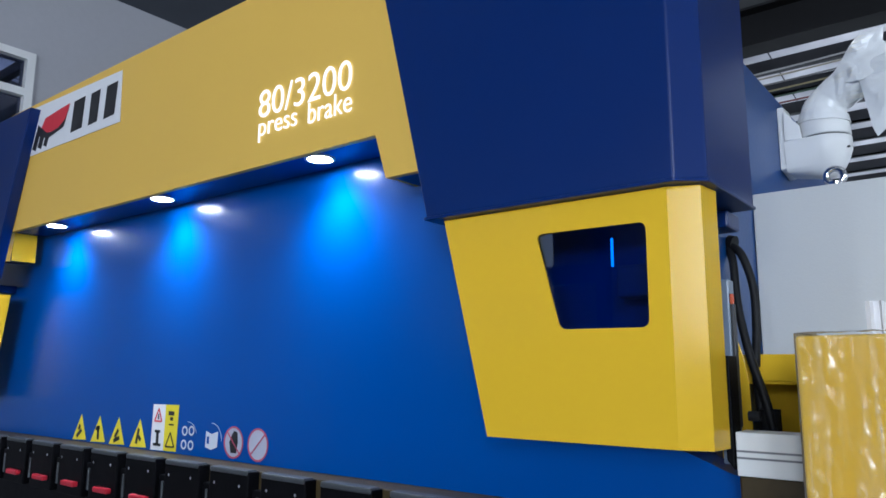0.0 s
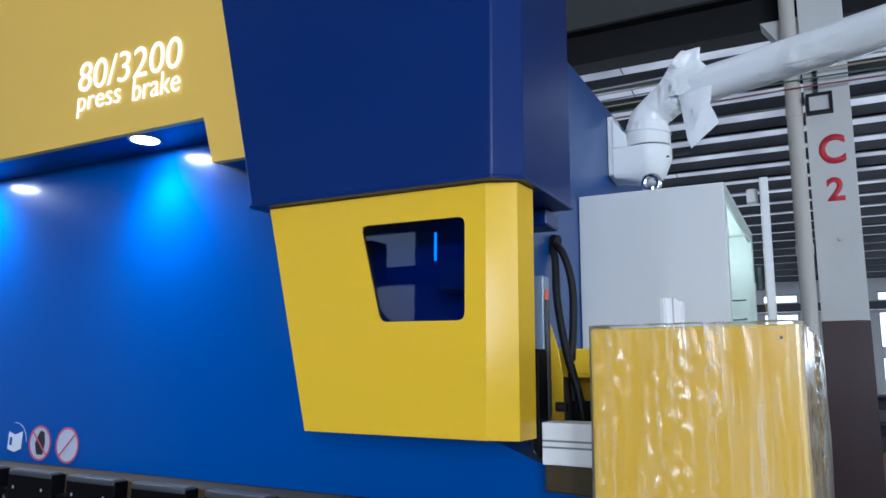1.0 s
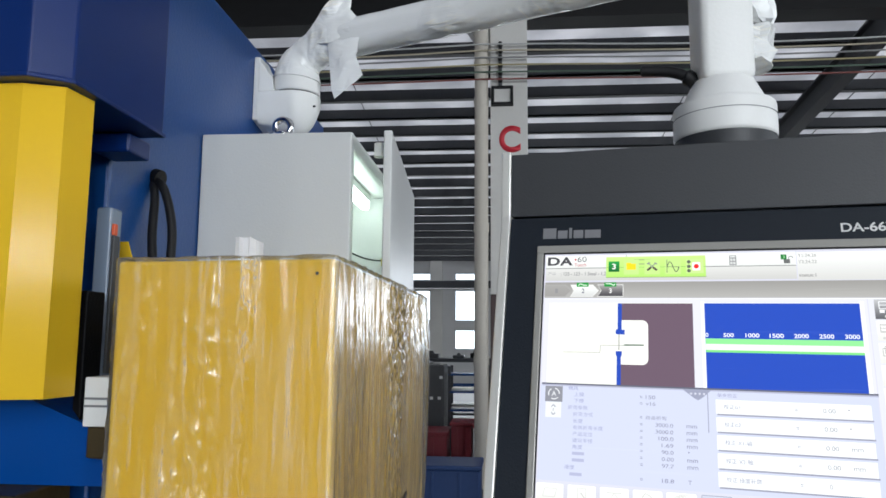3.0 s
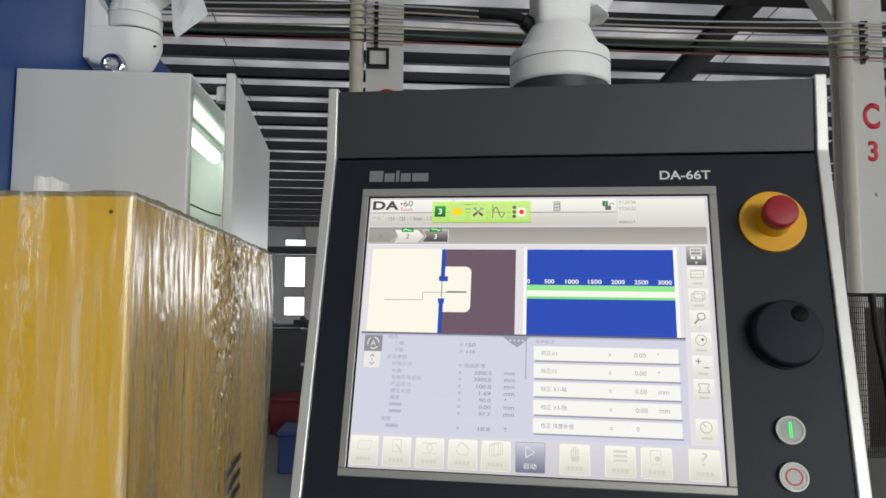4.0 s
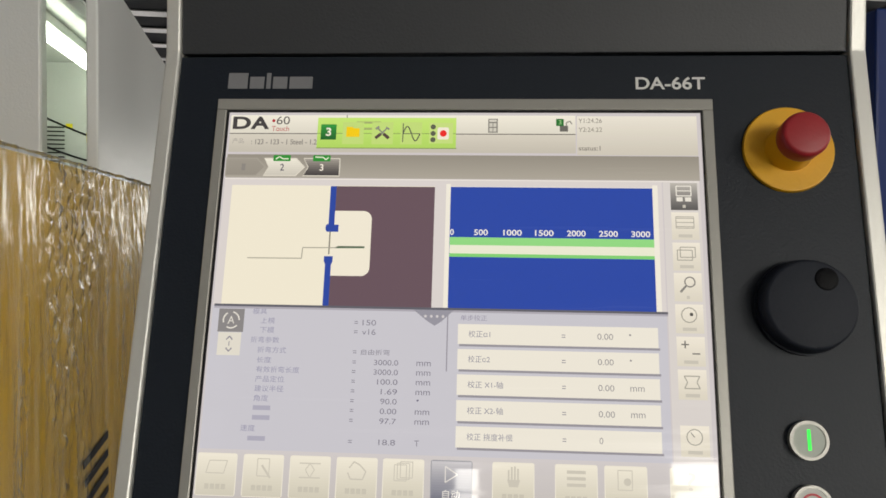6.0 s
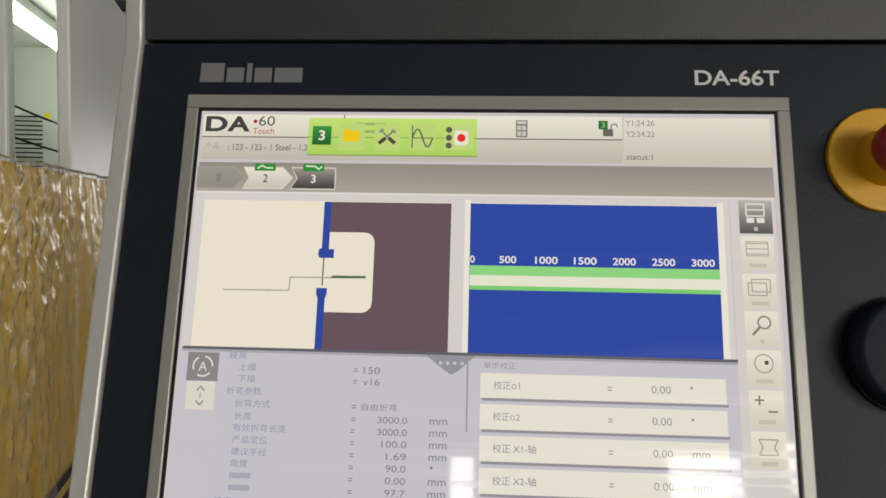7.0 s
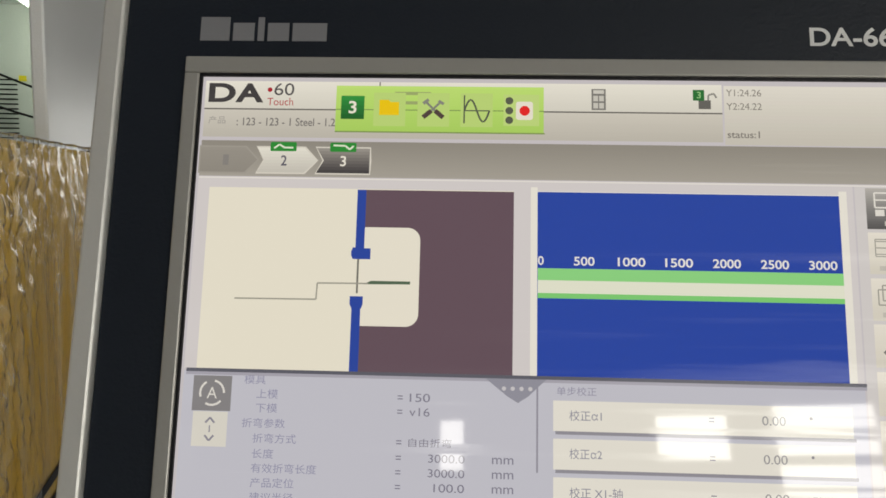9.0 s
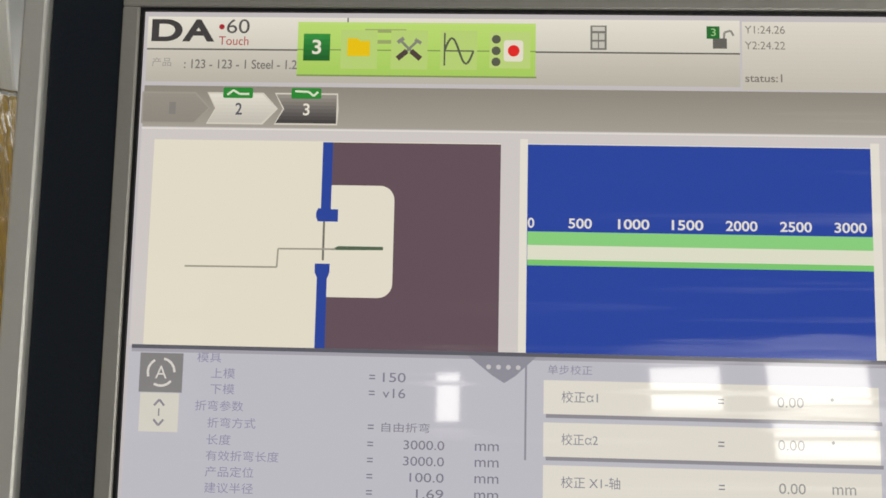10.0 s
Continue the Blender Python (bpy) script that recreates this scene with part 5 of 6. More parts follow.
        last = start
    me = bpy.data.meshes.new("stretch_film")
    me.from_pydata(verts, [], faces)
    me.materials.append(FILM)
    me.materials.append(FILM_SIDE)
    me.polygons.foreach_set("material_index", mats)
    me.shade_smooth()
    film = new("stretch_film", me)
    film.parent = ob
    film.matrix_parent_inverse = ob.matrix_world.inverted()
    film.visible_shadow = False
    tagged(film, "clear wrinkled stretch film")


build_wrapped_box()


def build_duct_offcut():
    ob = thing("cable_duct_offcut", pose(-0.14, 1.23, BOX_TOP + 0.006), "short white ribbed duct offcut standing on the wrapped cabinet", "duct")
    z0, z1 = BOX_TOP + 0.006, 1.574
    prof = [(-0.152, 1.215), (-0.146, 1.213), (-0.142, 1.219), (-0.134, 1.219), (-0.131, 1.213), (-0.121, 1.213), (-0.118, 1.217), (-0.118, 1.236), (-0.152, 1.236)]
    part("profile", loft([(x, y, z0) for x, y in prof], [(x, y, z1 - (0.006 if x > -0.13 else 0)) for x, y in prof]), STICKER_WHITE, ob)


build_duct_offcut()


# ---- support arm of the control terminal ----
def build_arm():
    ob = thing("support_arm", pose(-0.43, 2.06, 2.0), "white swivel support arm wrapped in milky film", "support arm")
    ax, ay = -0.328, 2.06
    part("wall_plate", plate_xz_side(-0.4305, -0.414), WHITE_PAINT, ob)
    # one cast body: a slanted bowl that runs into the wall flange
    bm = bmesh.new()
    rings = []
    for z, r, half in ((1.971, 0.014, 0.018), (1.975, 0.024, 0.030), (1.986, 0.037, 0.044), (2.002, 0.048, 0.052), (2.022, 0.057, 0.055), (2.045, 0.0645, 0.056), (2.072, 0.0645, 0.056), (2.075, 0.0635, 0.055)):
        arc = [(ax + r * math.cos(radians(a)), ay + r * math.sin(radians(a))) for a in range(-100, 101, 8)]
        low = max(z, 1.994)
        ring = [(-0.415, ay - half, low)] + [(x, y, z) for x, y in arc] + [(-0.415, ay + half, low)]
        rings.append([bm.verts.new(p) for p in ring])
    for a, b in zip(rings, rings[1:]):
        for k in range(len(a)):
            bm.faces.new((a[k], a[(k + 1) % len(a)], b[(k + 1) % len(a)], b[k]))
    bm.faces.new(rings[0])
    bm.faces.new(rings[-1])
    part("swivel_cup", bm, WHITE_PAINT, ob, smooth=True)
    for y0 in (ay - 0.056, ay + 0.046):
        part("gusset", plate_xz([(-0.4145, 2.0755), (-0.372, 2.0755), (-0.376, 2.112), (-0.390, 2.128), (-0.402, 2.148), (-0.4145, 2.160)], y0, y0 + 0.010, bevel=0.002), WHITE_PAINT, ob)
    part("swivel_gap", cyl((ax, ay, 2.075), (ax, ay, 2.0785), 0.061, seg=40), RUBBER, ob)
    part("swivel_cap", cyl((ax, ay, 2.0785), (ax, ay, 2.126), 0.064, 0.061, 40, bevel=0.005), WHITE_PAINT, ob, smooth=True)
    for dx, dy in ((0.056, -0.03),):
        part("set_screw", cyl((ax + dx, ay + dy, 2.04), (ax + dx * 1.09, ay + dy * 1.09, 2.04), 0.0028, seg=8), RUBBER, ob)
    path = curve_points([(ax, ay, 2.11), (ax + 0.012, ay - 0.003, 2.165), (ax + 0.065, ay - 0.018, 2.205), (ax + 0.15, ay - 0.045, 2.220), (ax + 0.44, ay - 0.14, 2.230), (ax + 0.84, ay - 0.277, 2.245), (0.95, 1.635, 2.250)], 14)
    part("arm_tube", tube(path, 0.040, 20), WHITE_PAINT, ob, smooth=True)
    post = [(0.95, 1.635, 2.235), (0.80, 1.40, 2.25), (0.60, 1.19, 2.25), (0.50, 1.11, 2.24), (0.497, 1.11, 2.05), (0.497, 1.11, 1.76)]
    part("drop_arm", tube(curve_points(post[:4], 10), 0.045, 20), WHITE_PAINT, ob, smooth=True)
    part("elbow", moved(cyl((0, 0, -0.06), (0, 0, 0.05), 0.065, seg=32, bevel=0.008), Matrix.Translation((0.95, 1.635, 2.235))), WHITE_PAINT, ob, smooth=True)
    part("drop_post", box((0.465, 1.078, 1.742), (0.529, 1.142, 2.27), 0.010, seg=3), WHITE_PAINT, ob, smooth=True)
    part("post_foot", cyl((0.497, 1.11, 1.713), (0.497, 1.11, 1.746), 0.052, 0.036, 40), WHITE_PAINT, ob, smooth=True)
    part("swivel_ring", cyl((0.497, 1.11, 1.672), (0.497, 1.11, 1.716), 0.0600, 0.0595, 48, bevel=0.005), WHITE_PAINT, ob, smooth=True)
    part("swivel_seam", cyl((0.497, 1.11, 1.6985), (0.497, 1.11, 1.6993), 0.0603, seg=48), INK_GREY, ob)
    part("swivel_base", cyl((0.497, 1.11, 1.60), (0.497, 1.11, 1.6725), 0.0590, seg=48), PANEL_TOP, ob, smooth=True)
    c = curve_points([(0.466, 1.11, 1.745), (0.452, 1.11, 1.757), (0.43, 1.115, 1.765), (0.40, 1.12, 1.768)])
    part("clamp_lever", tube(c, [0.010] * 10 + [0.007] * 20 + [0.004], 10), RUBBER, ob, "black clamping lever", smooth=True)
    # film round the arm: gathered, creased, with torn flaps at the elbow
    film_path = path[3:]

    def crumple(i, j):
        return 1.13 + 0.10 * noise.noise(Vector((i * 0.10, j * 0.5, 1))) + 0.03 * noise.noise(Vector((i * 0.5, j * 1.4, 5))) + 0.38 * max(0.0, 1 - i / 16)
    part("milky_film", tube(film_path, 0.043, 28, wobble=crumple), ARM_FILM, ob, "milky protective film, creased and torn", smooth=True)
    for pts in ([(ax + 0.10, ay - 0.075, 2.20), (ax + 0.125, ay - 0.12, 2.055), (ax + 0.135, ay - 0.125, 2.025), (ax + 0.205, ay - 0.125, 2.088), (ax + 0.185, ay - 0.12, 2.14), (ax + 0.19, ay - 0.10, 2.20)],
                [(ax + 0.02, ay - 0.05, 2.205), (ax + 0.085, ay - 0.08, 2.285), (ax + 0.115, ay - 0.085, 2.315), (ax + 0.165, ay - 0.085, 2.312), (ax + 0.16, ay - 0.085, 2.28), (ax + 0.20, ay - 0.09, 2.235), (ax + 0.11, ay - 0.085, 2.19)]):
        bm = bmesh.new()
        c = sum((Vector(p) for p in pts), Vector()) / len(pts)
        v0 = bm.verts.new(c + Vector((0, -0.012, 0)))
        vs = [bm.verts.new(p) for p in pts]
        for i in range(len(vs)):
            bm.faces.new((v0, vs[i], vs[(i + 1) % len(vs)]))
        bmesh.ops.subdivide_edges(bm, edges=bm.edges[:], cuts=3, use_grid_fill=True)
        for v in bm.verts:
            v.co += Vector((0, 0.010 * noise.noise(v.co * 28), 0.003 * noise.noise(v.co * 40)))
        r = bmesh.ops.extrude_face_region(bm, geom=bm.faces[:])
        for v in [g for g in r["geom"] if isinstance(g, bmesh.types.BMVert)]:
            v.co.y += 0.0012
        part("film_flap", bm, ARM_FILM, ob, smooth=True)
    bm = tube(curve_points([(0.54, 1.12, 1.77), (0.548, 1.13, 1.83), (0.545, 1.12, 1.95), (0.555, 1.13, 2.1)], 10), 0.02, 14, wobble=lambda i, j: 1 + 0.5 * noise.noise(Vector((i * 0.4, j * 0.8, 9))))
    part("milky_film", bm, ARM_FILM, ob, smooth=True)


def plate_xz_side(x0, x1):
    pts = [(2.012, 2.002), (2.105, 1.99), (2.135, 2.01), (2.135, 2.16), (2.085, 2.178), (2.014, 2.174)]
    return loft([(x0, y, z) for y, z in pts], [(x1, y, z) for y, z in pts], bevel=0.003)


build_arm()


# ---- control terminal ----
TERMINAL = Matrix(((0.97374, 0.06301, -0.21877, 0.4315), (-0.22739, 0.22207, -0.94814, 0.9668), (-0.01116, 0.97299, 0.23057, 1.3920), (0, 0, 0, 1)))
terminal = thing("control_terminal", TERMINAL, "anthracite control terminal with a lit touch screen on a swivel arm", "control panel")


def tpart(name, bm, material, parent=None, label="", smooth=False):
    return part(name, moved(bm, TERMINAL), material, parent or terminal, label, smooth)


def slab(x0, y0, x1, y1, h0, h1, bevel=0.0):
    return box((x0, y0, h0), (x1, y1, h1), bevel)


def side_profile(grow):
    g = grow
    return [(-0.240 - g, 0.0 + g), (0.1815, 0.0 + g), (0.2540 + g, 0.0168 + g), (0.2840 + g, -0.1090), (-0.2150 - g, -0.1000)]


def build_housing():
    lower = [(-0.240, 0.0), (0.1800, 0.0), (0.2080, -0.1130), (-0.2150, -0.1000)]
    upper = [(0.1825, 0.0), (0.2540, 0.0168), (0.2840, -0.1090), (0.2100, -0.1110)]
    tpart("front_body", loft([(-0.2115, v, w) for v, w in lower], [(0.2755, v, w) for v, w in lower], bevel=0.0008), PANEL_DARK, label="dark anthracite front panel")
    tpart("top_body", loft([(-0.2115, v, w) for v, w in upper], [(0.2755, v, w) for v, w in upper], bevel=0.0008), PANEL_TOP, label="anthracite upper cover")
    for x0, x1 in ((-0.2230, -0.2120), (0.2760, 0.2875)):
        p = side_profile(0.003)
        tpart("side_strip", loft([(x0, v, w) for v, w in p], [(x1, v, w) for v, w in p], bevel=0.0015), ALU, label="pale aluminium side strip")


build_housing()


def build_controls():
    # emergency stop
    x, y = 0.2288, 0.1078
    stop = tpart("emergency_stop", cyl((x, y, 0), (x, y, 0.0035), 0.0312, 0.0306, 48, bevel=0.0008), ESTOP_YELLOW, label="yellow emergency stop disc with a red mushroom head")
    tpart("stop_neck", cyl((x, y, 0.0035), (x, y, 0.022), 0.0165, 0.0135, 36), ESTOP_YELLOW, stop, smooth=True)
    bm = cyl((x, y, 0.017), (x, y, 0.033), 0.0152, 0.0156, 48, bevel=0.003)
    tpart("mushroom_head", bm, ESTOP_RED, stop, "dark red mushroom head", smooth=True)
    # hand wheel
    x, y = 0.2302, -0.0025
    wheel = tpart("jog_wheel", cyl((x, y, 0), (x, y, 0.004), 0.0318, seg=64), DARK_PLASTIC, label="dark jog wheel with a finger dimple")
    bm = cyl((x, y, 0.004), (x, y, 0.0165), 0.0312, 0.0292, 64, bevel=0.0022)
    tpart("wheel_rim", bm, DARK_PLASTIC, wheel, smooth=True)
    bm = bmesh.new()
    bmesh.ops.create_uvsphere(bm, u_segments=24, v_segments=12, radius=0.0075, matrix=Matrix.Translation((x + 0.010, y + 0.0165, 0.0166)) @ Matrix.Diagonal((1, 1, 0.12, 1)))
    tpart("finger_dimple", bm, BLACK_STEEL, wheel, smooth=True)
    # start and stop buttons
    for x, y, kind in ((0.2266, -0.0877, "start"), (0.2260, -0.1270, "stop")):
        bm = ring_flat(x, y, 0.0102, 0.0122, 0.0045)
        b = tpart(kind + "_button", bm, BEZEL, label="round illuminated %s button in a metal ring" % kind, smooth=False)
        tpart("button_face", cyl((x, y, 0.0), (x, y, 0.0038), 0.0102, seg=40), paint("button_grey", (0.50, 0.50, 0.46, 1), 0.4, vary=0.04) if kind == "stop" else paint("button_green_grey", (0.36, 0.40, 0.34, 1), 0.4, vary=0.04), b)
        if kind == "start":
            bm = slab(x - 0.0010, y - 0.0062, x + 0.0010, y + 0.0068, 0.0038, 0.0042)
            tpart("lit_mark", bm, glow((40, 230, 90), 1.6), b, "glowing green bar")
        else:
            bm = ring_flat(x, y, 0.0060, 0.0073, 0.0004)
            bmesh.ops.translate(bm, verts=bm.verts[:], vec=(0, 0, 0.0038))
            tpart("red_ring", bm, INK_RED, b)
    # maker's mark as plain blocks, and the model mark
    x = -0.1735
    for w, h in ((0.0165, 0.0125), (0.0125, 0.0095), (0.0050, 0.0125), (0.0125, 0.0095), (0.0190, 0.0095)):
        tpart("name_block", slab(x, 0.1542, x + w - 0.0018, 0.1542 + h, 0, 0.0004), INK_GREY)
        x += w
    bm = lettering("DA-66T", 0.1262, 0.1752, 0.1533, 0.1630, 0.0, 0.018)
    bmesh.ops.translate(bm, verts=bm.verts[:], vec=(0, 0, 0.0003))
    tpart("model_mark", bm, INK_WHITE, label="white model mark lettering")


build_controls()

# ---- touch screen ----
bezel_bm = bmesh.new()
for x0, y0, x1, y1 in ((-0.179, 0.1365, 0.179, 0.1450), (-0.179, -0.1450, 0.179, -0.1378), (-0.179, -0.1378, -0.1715, 0.1365), (0.1715, -0.1378, 0.179, 0.1365)):
    box((x0, y0, -0.002), (x1, y1, 0.0032), 0.0009, bezel_bm)
bezel = tpart("screen_bezel", bezel_bm, BEZEL, label="grey satin bezel round the screen")
gasket_bm = bmesh.new()
for x0, y0, x1, y1 in ((-0.1715, 0.1350, 0.1715, 0.1365), (-0.1715, -0.1378, 0.1715, -0.1370), (-0.1715, -0.1370, -0.1700, 0.1350), (0.1705, -0.1370, 0.1715, 0.1350)):
    box((x0, y0, 0.0007), (x1, y1, 0.0022), 0, gasket_bm)
tpart("screen_gasket", gasket_bm, RUBBER, bezel, "black gasket line inside the bezel")
SCREEN = 1.0
screen = tpart("screen", slab(-0.1715, -0.1378, 0.1715, 0.1365, 0.0001, 0.0006), glow((206, 204, 214), SCREEN), label="lit touch screen with a bending program")


def ui(name, points, level, rgb, parent=None, gain=1.0):
    """A lit patch of the screen's picture; level lifts it over what lies beneath."""
    h0 = 0.0006 + level * 0.00005
    bm = bmesh.new()
    bm.faces.new([bm.verts.new((x / 1000, y / 1000, h0)) for x, y in points])
    bmesh.ops.recalc_face_normals(bm, faces=bm.faces)
    return tpart(name, bm, glow(rgb, SCREEN * gain), parent or screen)


def rect(name, x0, y0, x1, y1, level, rgb, parent=None, gain=1.0):
    return ui(name, [(x0, y0), (x1, y0), (x1, y1), (x0, y1)], level, rgb, parent, gain)


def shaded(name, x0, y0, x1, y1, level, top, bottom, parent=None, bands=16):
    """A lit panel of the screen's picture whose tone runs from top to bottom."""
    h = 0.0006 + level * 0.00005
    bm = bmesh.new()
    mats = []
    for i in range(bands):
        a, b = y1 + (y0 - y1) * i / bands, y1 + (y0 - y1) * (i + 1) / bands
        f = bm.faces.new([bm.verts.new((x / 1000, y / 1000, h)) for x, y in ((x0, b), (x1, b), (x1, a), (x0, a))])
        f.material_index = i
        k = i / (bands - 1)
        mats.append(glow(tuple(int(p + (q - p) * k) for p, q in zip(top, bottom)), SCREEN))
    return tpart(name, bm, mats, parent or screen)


def faint(rgb):
    """Dark marks stand out less on the bright, slightly hazy screen."""
    return tuple(int(c * 0.76 + 48) for c in rgb) if max(rgb) < 155 else rgb


def words(text, x0, y0, x1, y1, level, rgb, name="screen_text", parent=None, bold=0.0):
    bm = lettering(text, x0 / 1000, None if x1 is None else x1 / 1000, y0 / 1000, y1 / 1000, 0, bold)
    bmesh.ops.translate(bm, verts=bm.verts[:], vec=(0, 0, 0.0006 + level * 0.00005))
    return tpart(name, bm, glow(faint(rgb), SCREEN), parent or screen)


def stroke(points, w, level, rgb, name="icon_line", parent=None):
    """A thin bent line in the screen's picture."""
    bm = bmesh.new()
    for (x0, y0), (x1, y1) in zip(points, points[1:]):
        d = Vector((x1 - x0, y1 - y0)).normalized() * w / 2
        bm.faces.new([bm.verts.new((px / 1000, py / 1000, 0.0006 + level * 0.00005)) for px, py in
                      ((x0 - d.y, y0 + d.x), (x0 + d.y, y0 - d.x), (x1 + d.y, y1 - d.x), (x1 - d.y, y1 + d.x))])
    return tpart(name, bm, glow(faint(rgb), SCREEN), parent or screen)


WHITE, GREY, TEXT, DARK = (240, 238, 228), (150, 148, 145), (128, 128, 150), (62, 60, 64)


def build_header():
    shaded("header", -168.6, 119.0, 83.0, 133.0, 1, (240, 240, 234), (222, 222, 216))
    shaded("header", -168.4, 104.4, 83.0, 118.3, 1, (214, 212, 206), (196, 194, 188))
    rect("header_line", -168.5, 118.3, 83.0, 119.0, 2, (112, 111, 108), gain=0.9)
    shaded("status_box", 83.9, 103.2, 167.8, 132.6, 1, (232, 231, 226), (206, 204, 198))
    rect("header_line", -82.4, 119.0, -81.8, 133.0, 2, (120, 119, 116))
    # program mark
    words("D", -166.8, 122.0, -153.4, 131.8, 3, (24, 22, 26), bold=0.035)
    words("A", -153.4, 122.0, -139.4, 131.8, 3, (24, 22, 26), bold=0.035)
    ui("name_dot", disc_points(-136.4, 128.6, 1.2, 16), 3, (176, 30, 50))
    words("60", -134.2, 125.8, -124.4, 132.0, 3, (50, 48, 52))
    words("Touch", -137.4, 120.6, -124.6, 124.4, 3, (186, 70, 76))
    words("产品", -166.0, 111.0, -157.6, 114.8, 3, (150, 148, 148))
    words(": 123 - 123 - 1 Steel - 1.2", -152.0, 110.2, -103.4, 114.2, 3, (100, 98, 98), bold=0.01)
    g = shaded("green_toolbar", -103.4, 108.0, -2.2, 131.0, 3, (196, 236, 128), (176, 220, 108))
    rect("toolbar_edge", -103.4, 107.3, -1.7, 108.0, 3, (132, 158, 92), g)
    rect("toolbar_line", -103.4, 118.6, -2.2, 119.1, 4, (128, 158, 92), g)
    for x0, x1, y in ((-74.6, -57.0, 127.4), (-70.6, -61.4, 122.6)):
        rect("text_bar", x0, y - 0.9, x1, y + 0.7, 4, (160, 178, 118), g)
    for x in (-77.0, -55.6, -34.6):
        rect("tool_button", x - 7.8, 110.6, x + 7.8, 127.6, 5, (192, 224, 132), g)
    rect("tool_button", -21.6, 111.4, -4.4, 127.2, 5, (196, 226, 138), g)
    shaded("green_tile", -100.8, 114.0, -89.4, 125.8, 6, (40, 150, 66), (22, 104, 44), g, 5)
    words("3", -97.0, 116.8, -93.2, 123.2, 7, WHITE, parent=g, bold=0.02)
    ui("folder_icon", [(-82.0, 116.2), (-72.4, 116.2), (-72.4, 122.8), (-76.6, 122.8), (-77.6, 123.9), (-82.0, 123.9)], 6, (246, 208, 24), g)
    # crossed tools: dark handles below, grey heads above
    stroke([(-60.6, 115.2), (-56.6, 118.6)], 2.3, 7, (46, 26, 24), parent=g)
    stroke([(-50.8, 115.2), (-54.8, 118.6)], 2.3, 7, (46, 26, 24), parent=g)
    stroke([(-56.8, 118.4), (-51.8, 123.4)], 1.1, 6, (112, 120, 108), parent=g)
    stroke([(-54.6, 118.4), (-59.6, 123.4)], 1.1, 6, (112, 120, 108), parent=g)
    stroke([(-53.2, 123.6), (-50.6, 122.0)], 1.4, 7, (120, 126, 116), parent=g)
    stroke([(-60.6, 122.2), (-58.0, 124.2)], 1.6, 7, (120, 126, 116), parent=g)
    stroke([(-40.6, 112.4), (-40.6, 126.6)], 0.7, 6, (52, 64, 44), parent=g)
    stroke([(-40.6, 118.8), (-28.2, 118.8)], 0.6, 6, (52, 64, 44), parent=g)
    stroke([(-40.6 + 12.2 * i / 14, 118.8 + 5.6 * math.sin(2 * math.pi * i / 14)) for i in range(15)], 0.9, 6, (52, 64, 44), parent=g)
    for y in (114.2, 119.0, 124.0):
        ui("grey_dot", disc_points(-18.8, y, 1.9, 16), 6, (92, 98, 84), g)
    ui("record_tile", rounded([(-15.6, 114.4), (-7.4, 114.4), (-7.4, 123.6), (-15.6, 123.6)], 1.4, 3), 7, (240, 238, 228), g)
    ui("red_dot", disc_points(-11.4, 119.0, 2.5, 20), 8, (240, 40, 40), g)
    k = rect("keypad_icon", 20.8, 119.8, 27.6, 130.4, 3, (128, 128, 126))
    rect("key", 21.6, 128.0, 26.8, 129.8, 4, (212, 212, 208), k)
    for i in range(2):
        for j in range(2):
            rect("key", 21.6 + j * 2.8, 120.6 + i * 3.6, 23.9 + j * 2.8, 123.4 + i * 3.6, 4, (206, 206, 202), k)
    rect("lock_icon", 71.8, 120.8, 77.6, 125.2, 3, (104, 104, 102))
    stroke([(76.4, 125.2), (76.6, 127.8), (79.2, 128.6), (80.4, 126.4)], 0.9, 3, (130, 130, 126))
    green = rect("green_tile", 69.2, 125.0, 74.6, 130.4, 4, (34, 116, 54))
    words("3", 71.0, 126.2, 73.0, 129.4, 5, (160, 214, 150), parent=green)
    words("Y1:24.26", 85.0, 127.4, 101.6, 130.8, 3, (122, 118, 112))
    words("Y2:24.22", 85.0, 120.6, 101.6, 124.0, 3, (122, 118, 112))
    words("status:1", 85.0, 106.6, 100.2, 110.0, 3, (110, 106, 102), bold=0.01)
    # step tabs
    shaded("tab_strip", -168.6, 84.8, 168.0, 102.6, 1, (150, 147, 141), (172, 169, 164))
    for x0, x1, num, top, low, ink in ((-168.6, -143.6, "1", (158, 155, 150), (150, 147, 142), (120, 118, 118)), (-140.6, -114.6, "2", (236, 236, 230), (206, 205, 200), (62, 62, 84)), (-111.6, -85.8, "3", (156, 153, 150), (72, 70, 72), (240, 238, 232))):
        y0, y1, ym, nose = 86.8, 99.2, 93.0, 0 if num == "3" else 3
        notch = 0 if num == "1" else 3.6
        rim = [(x0 - 0.7, y0 - 0.7), (x1 - nose + 0.5, y0 - 0.7), (x1 + nose + 0.9, ym), (x1 - nose + 0.5, y1 + 0.7), (x0 - 0.7, y1 + 0.7)] + ([(x0 + notch - 0.7, ym)] if notch else [])
        tab = ui("step_tab", rim, 2, (222, 220, 214) if num != "1" else (166, 163, 158))
        for i in range(8):
            a, b = y1 + (y0 - y1) * i / 8, y1 + (y0 - y1) * (i + 1) / 8
            ka, kb = 1 - abs(a - ym) / (y1 - ym), 1 - abs(b - ym) / (y1 - ym)
            tone = tuple(int(p + (q - p) * i / 7) for p, q in zip(top, low))
            ui("tab_band", [(x0 + notch * kb, b), (x1 - nose + 2 * nose * kb, b), (x1 - nose + 2 * nose * ka, a), (x0 + notch * ka, a)], 3, tone, tab)
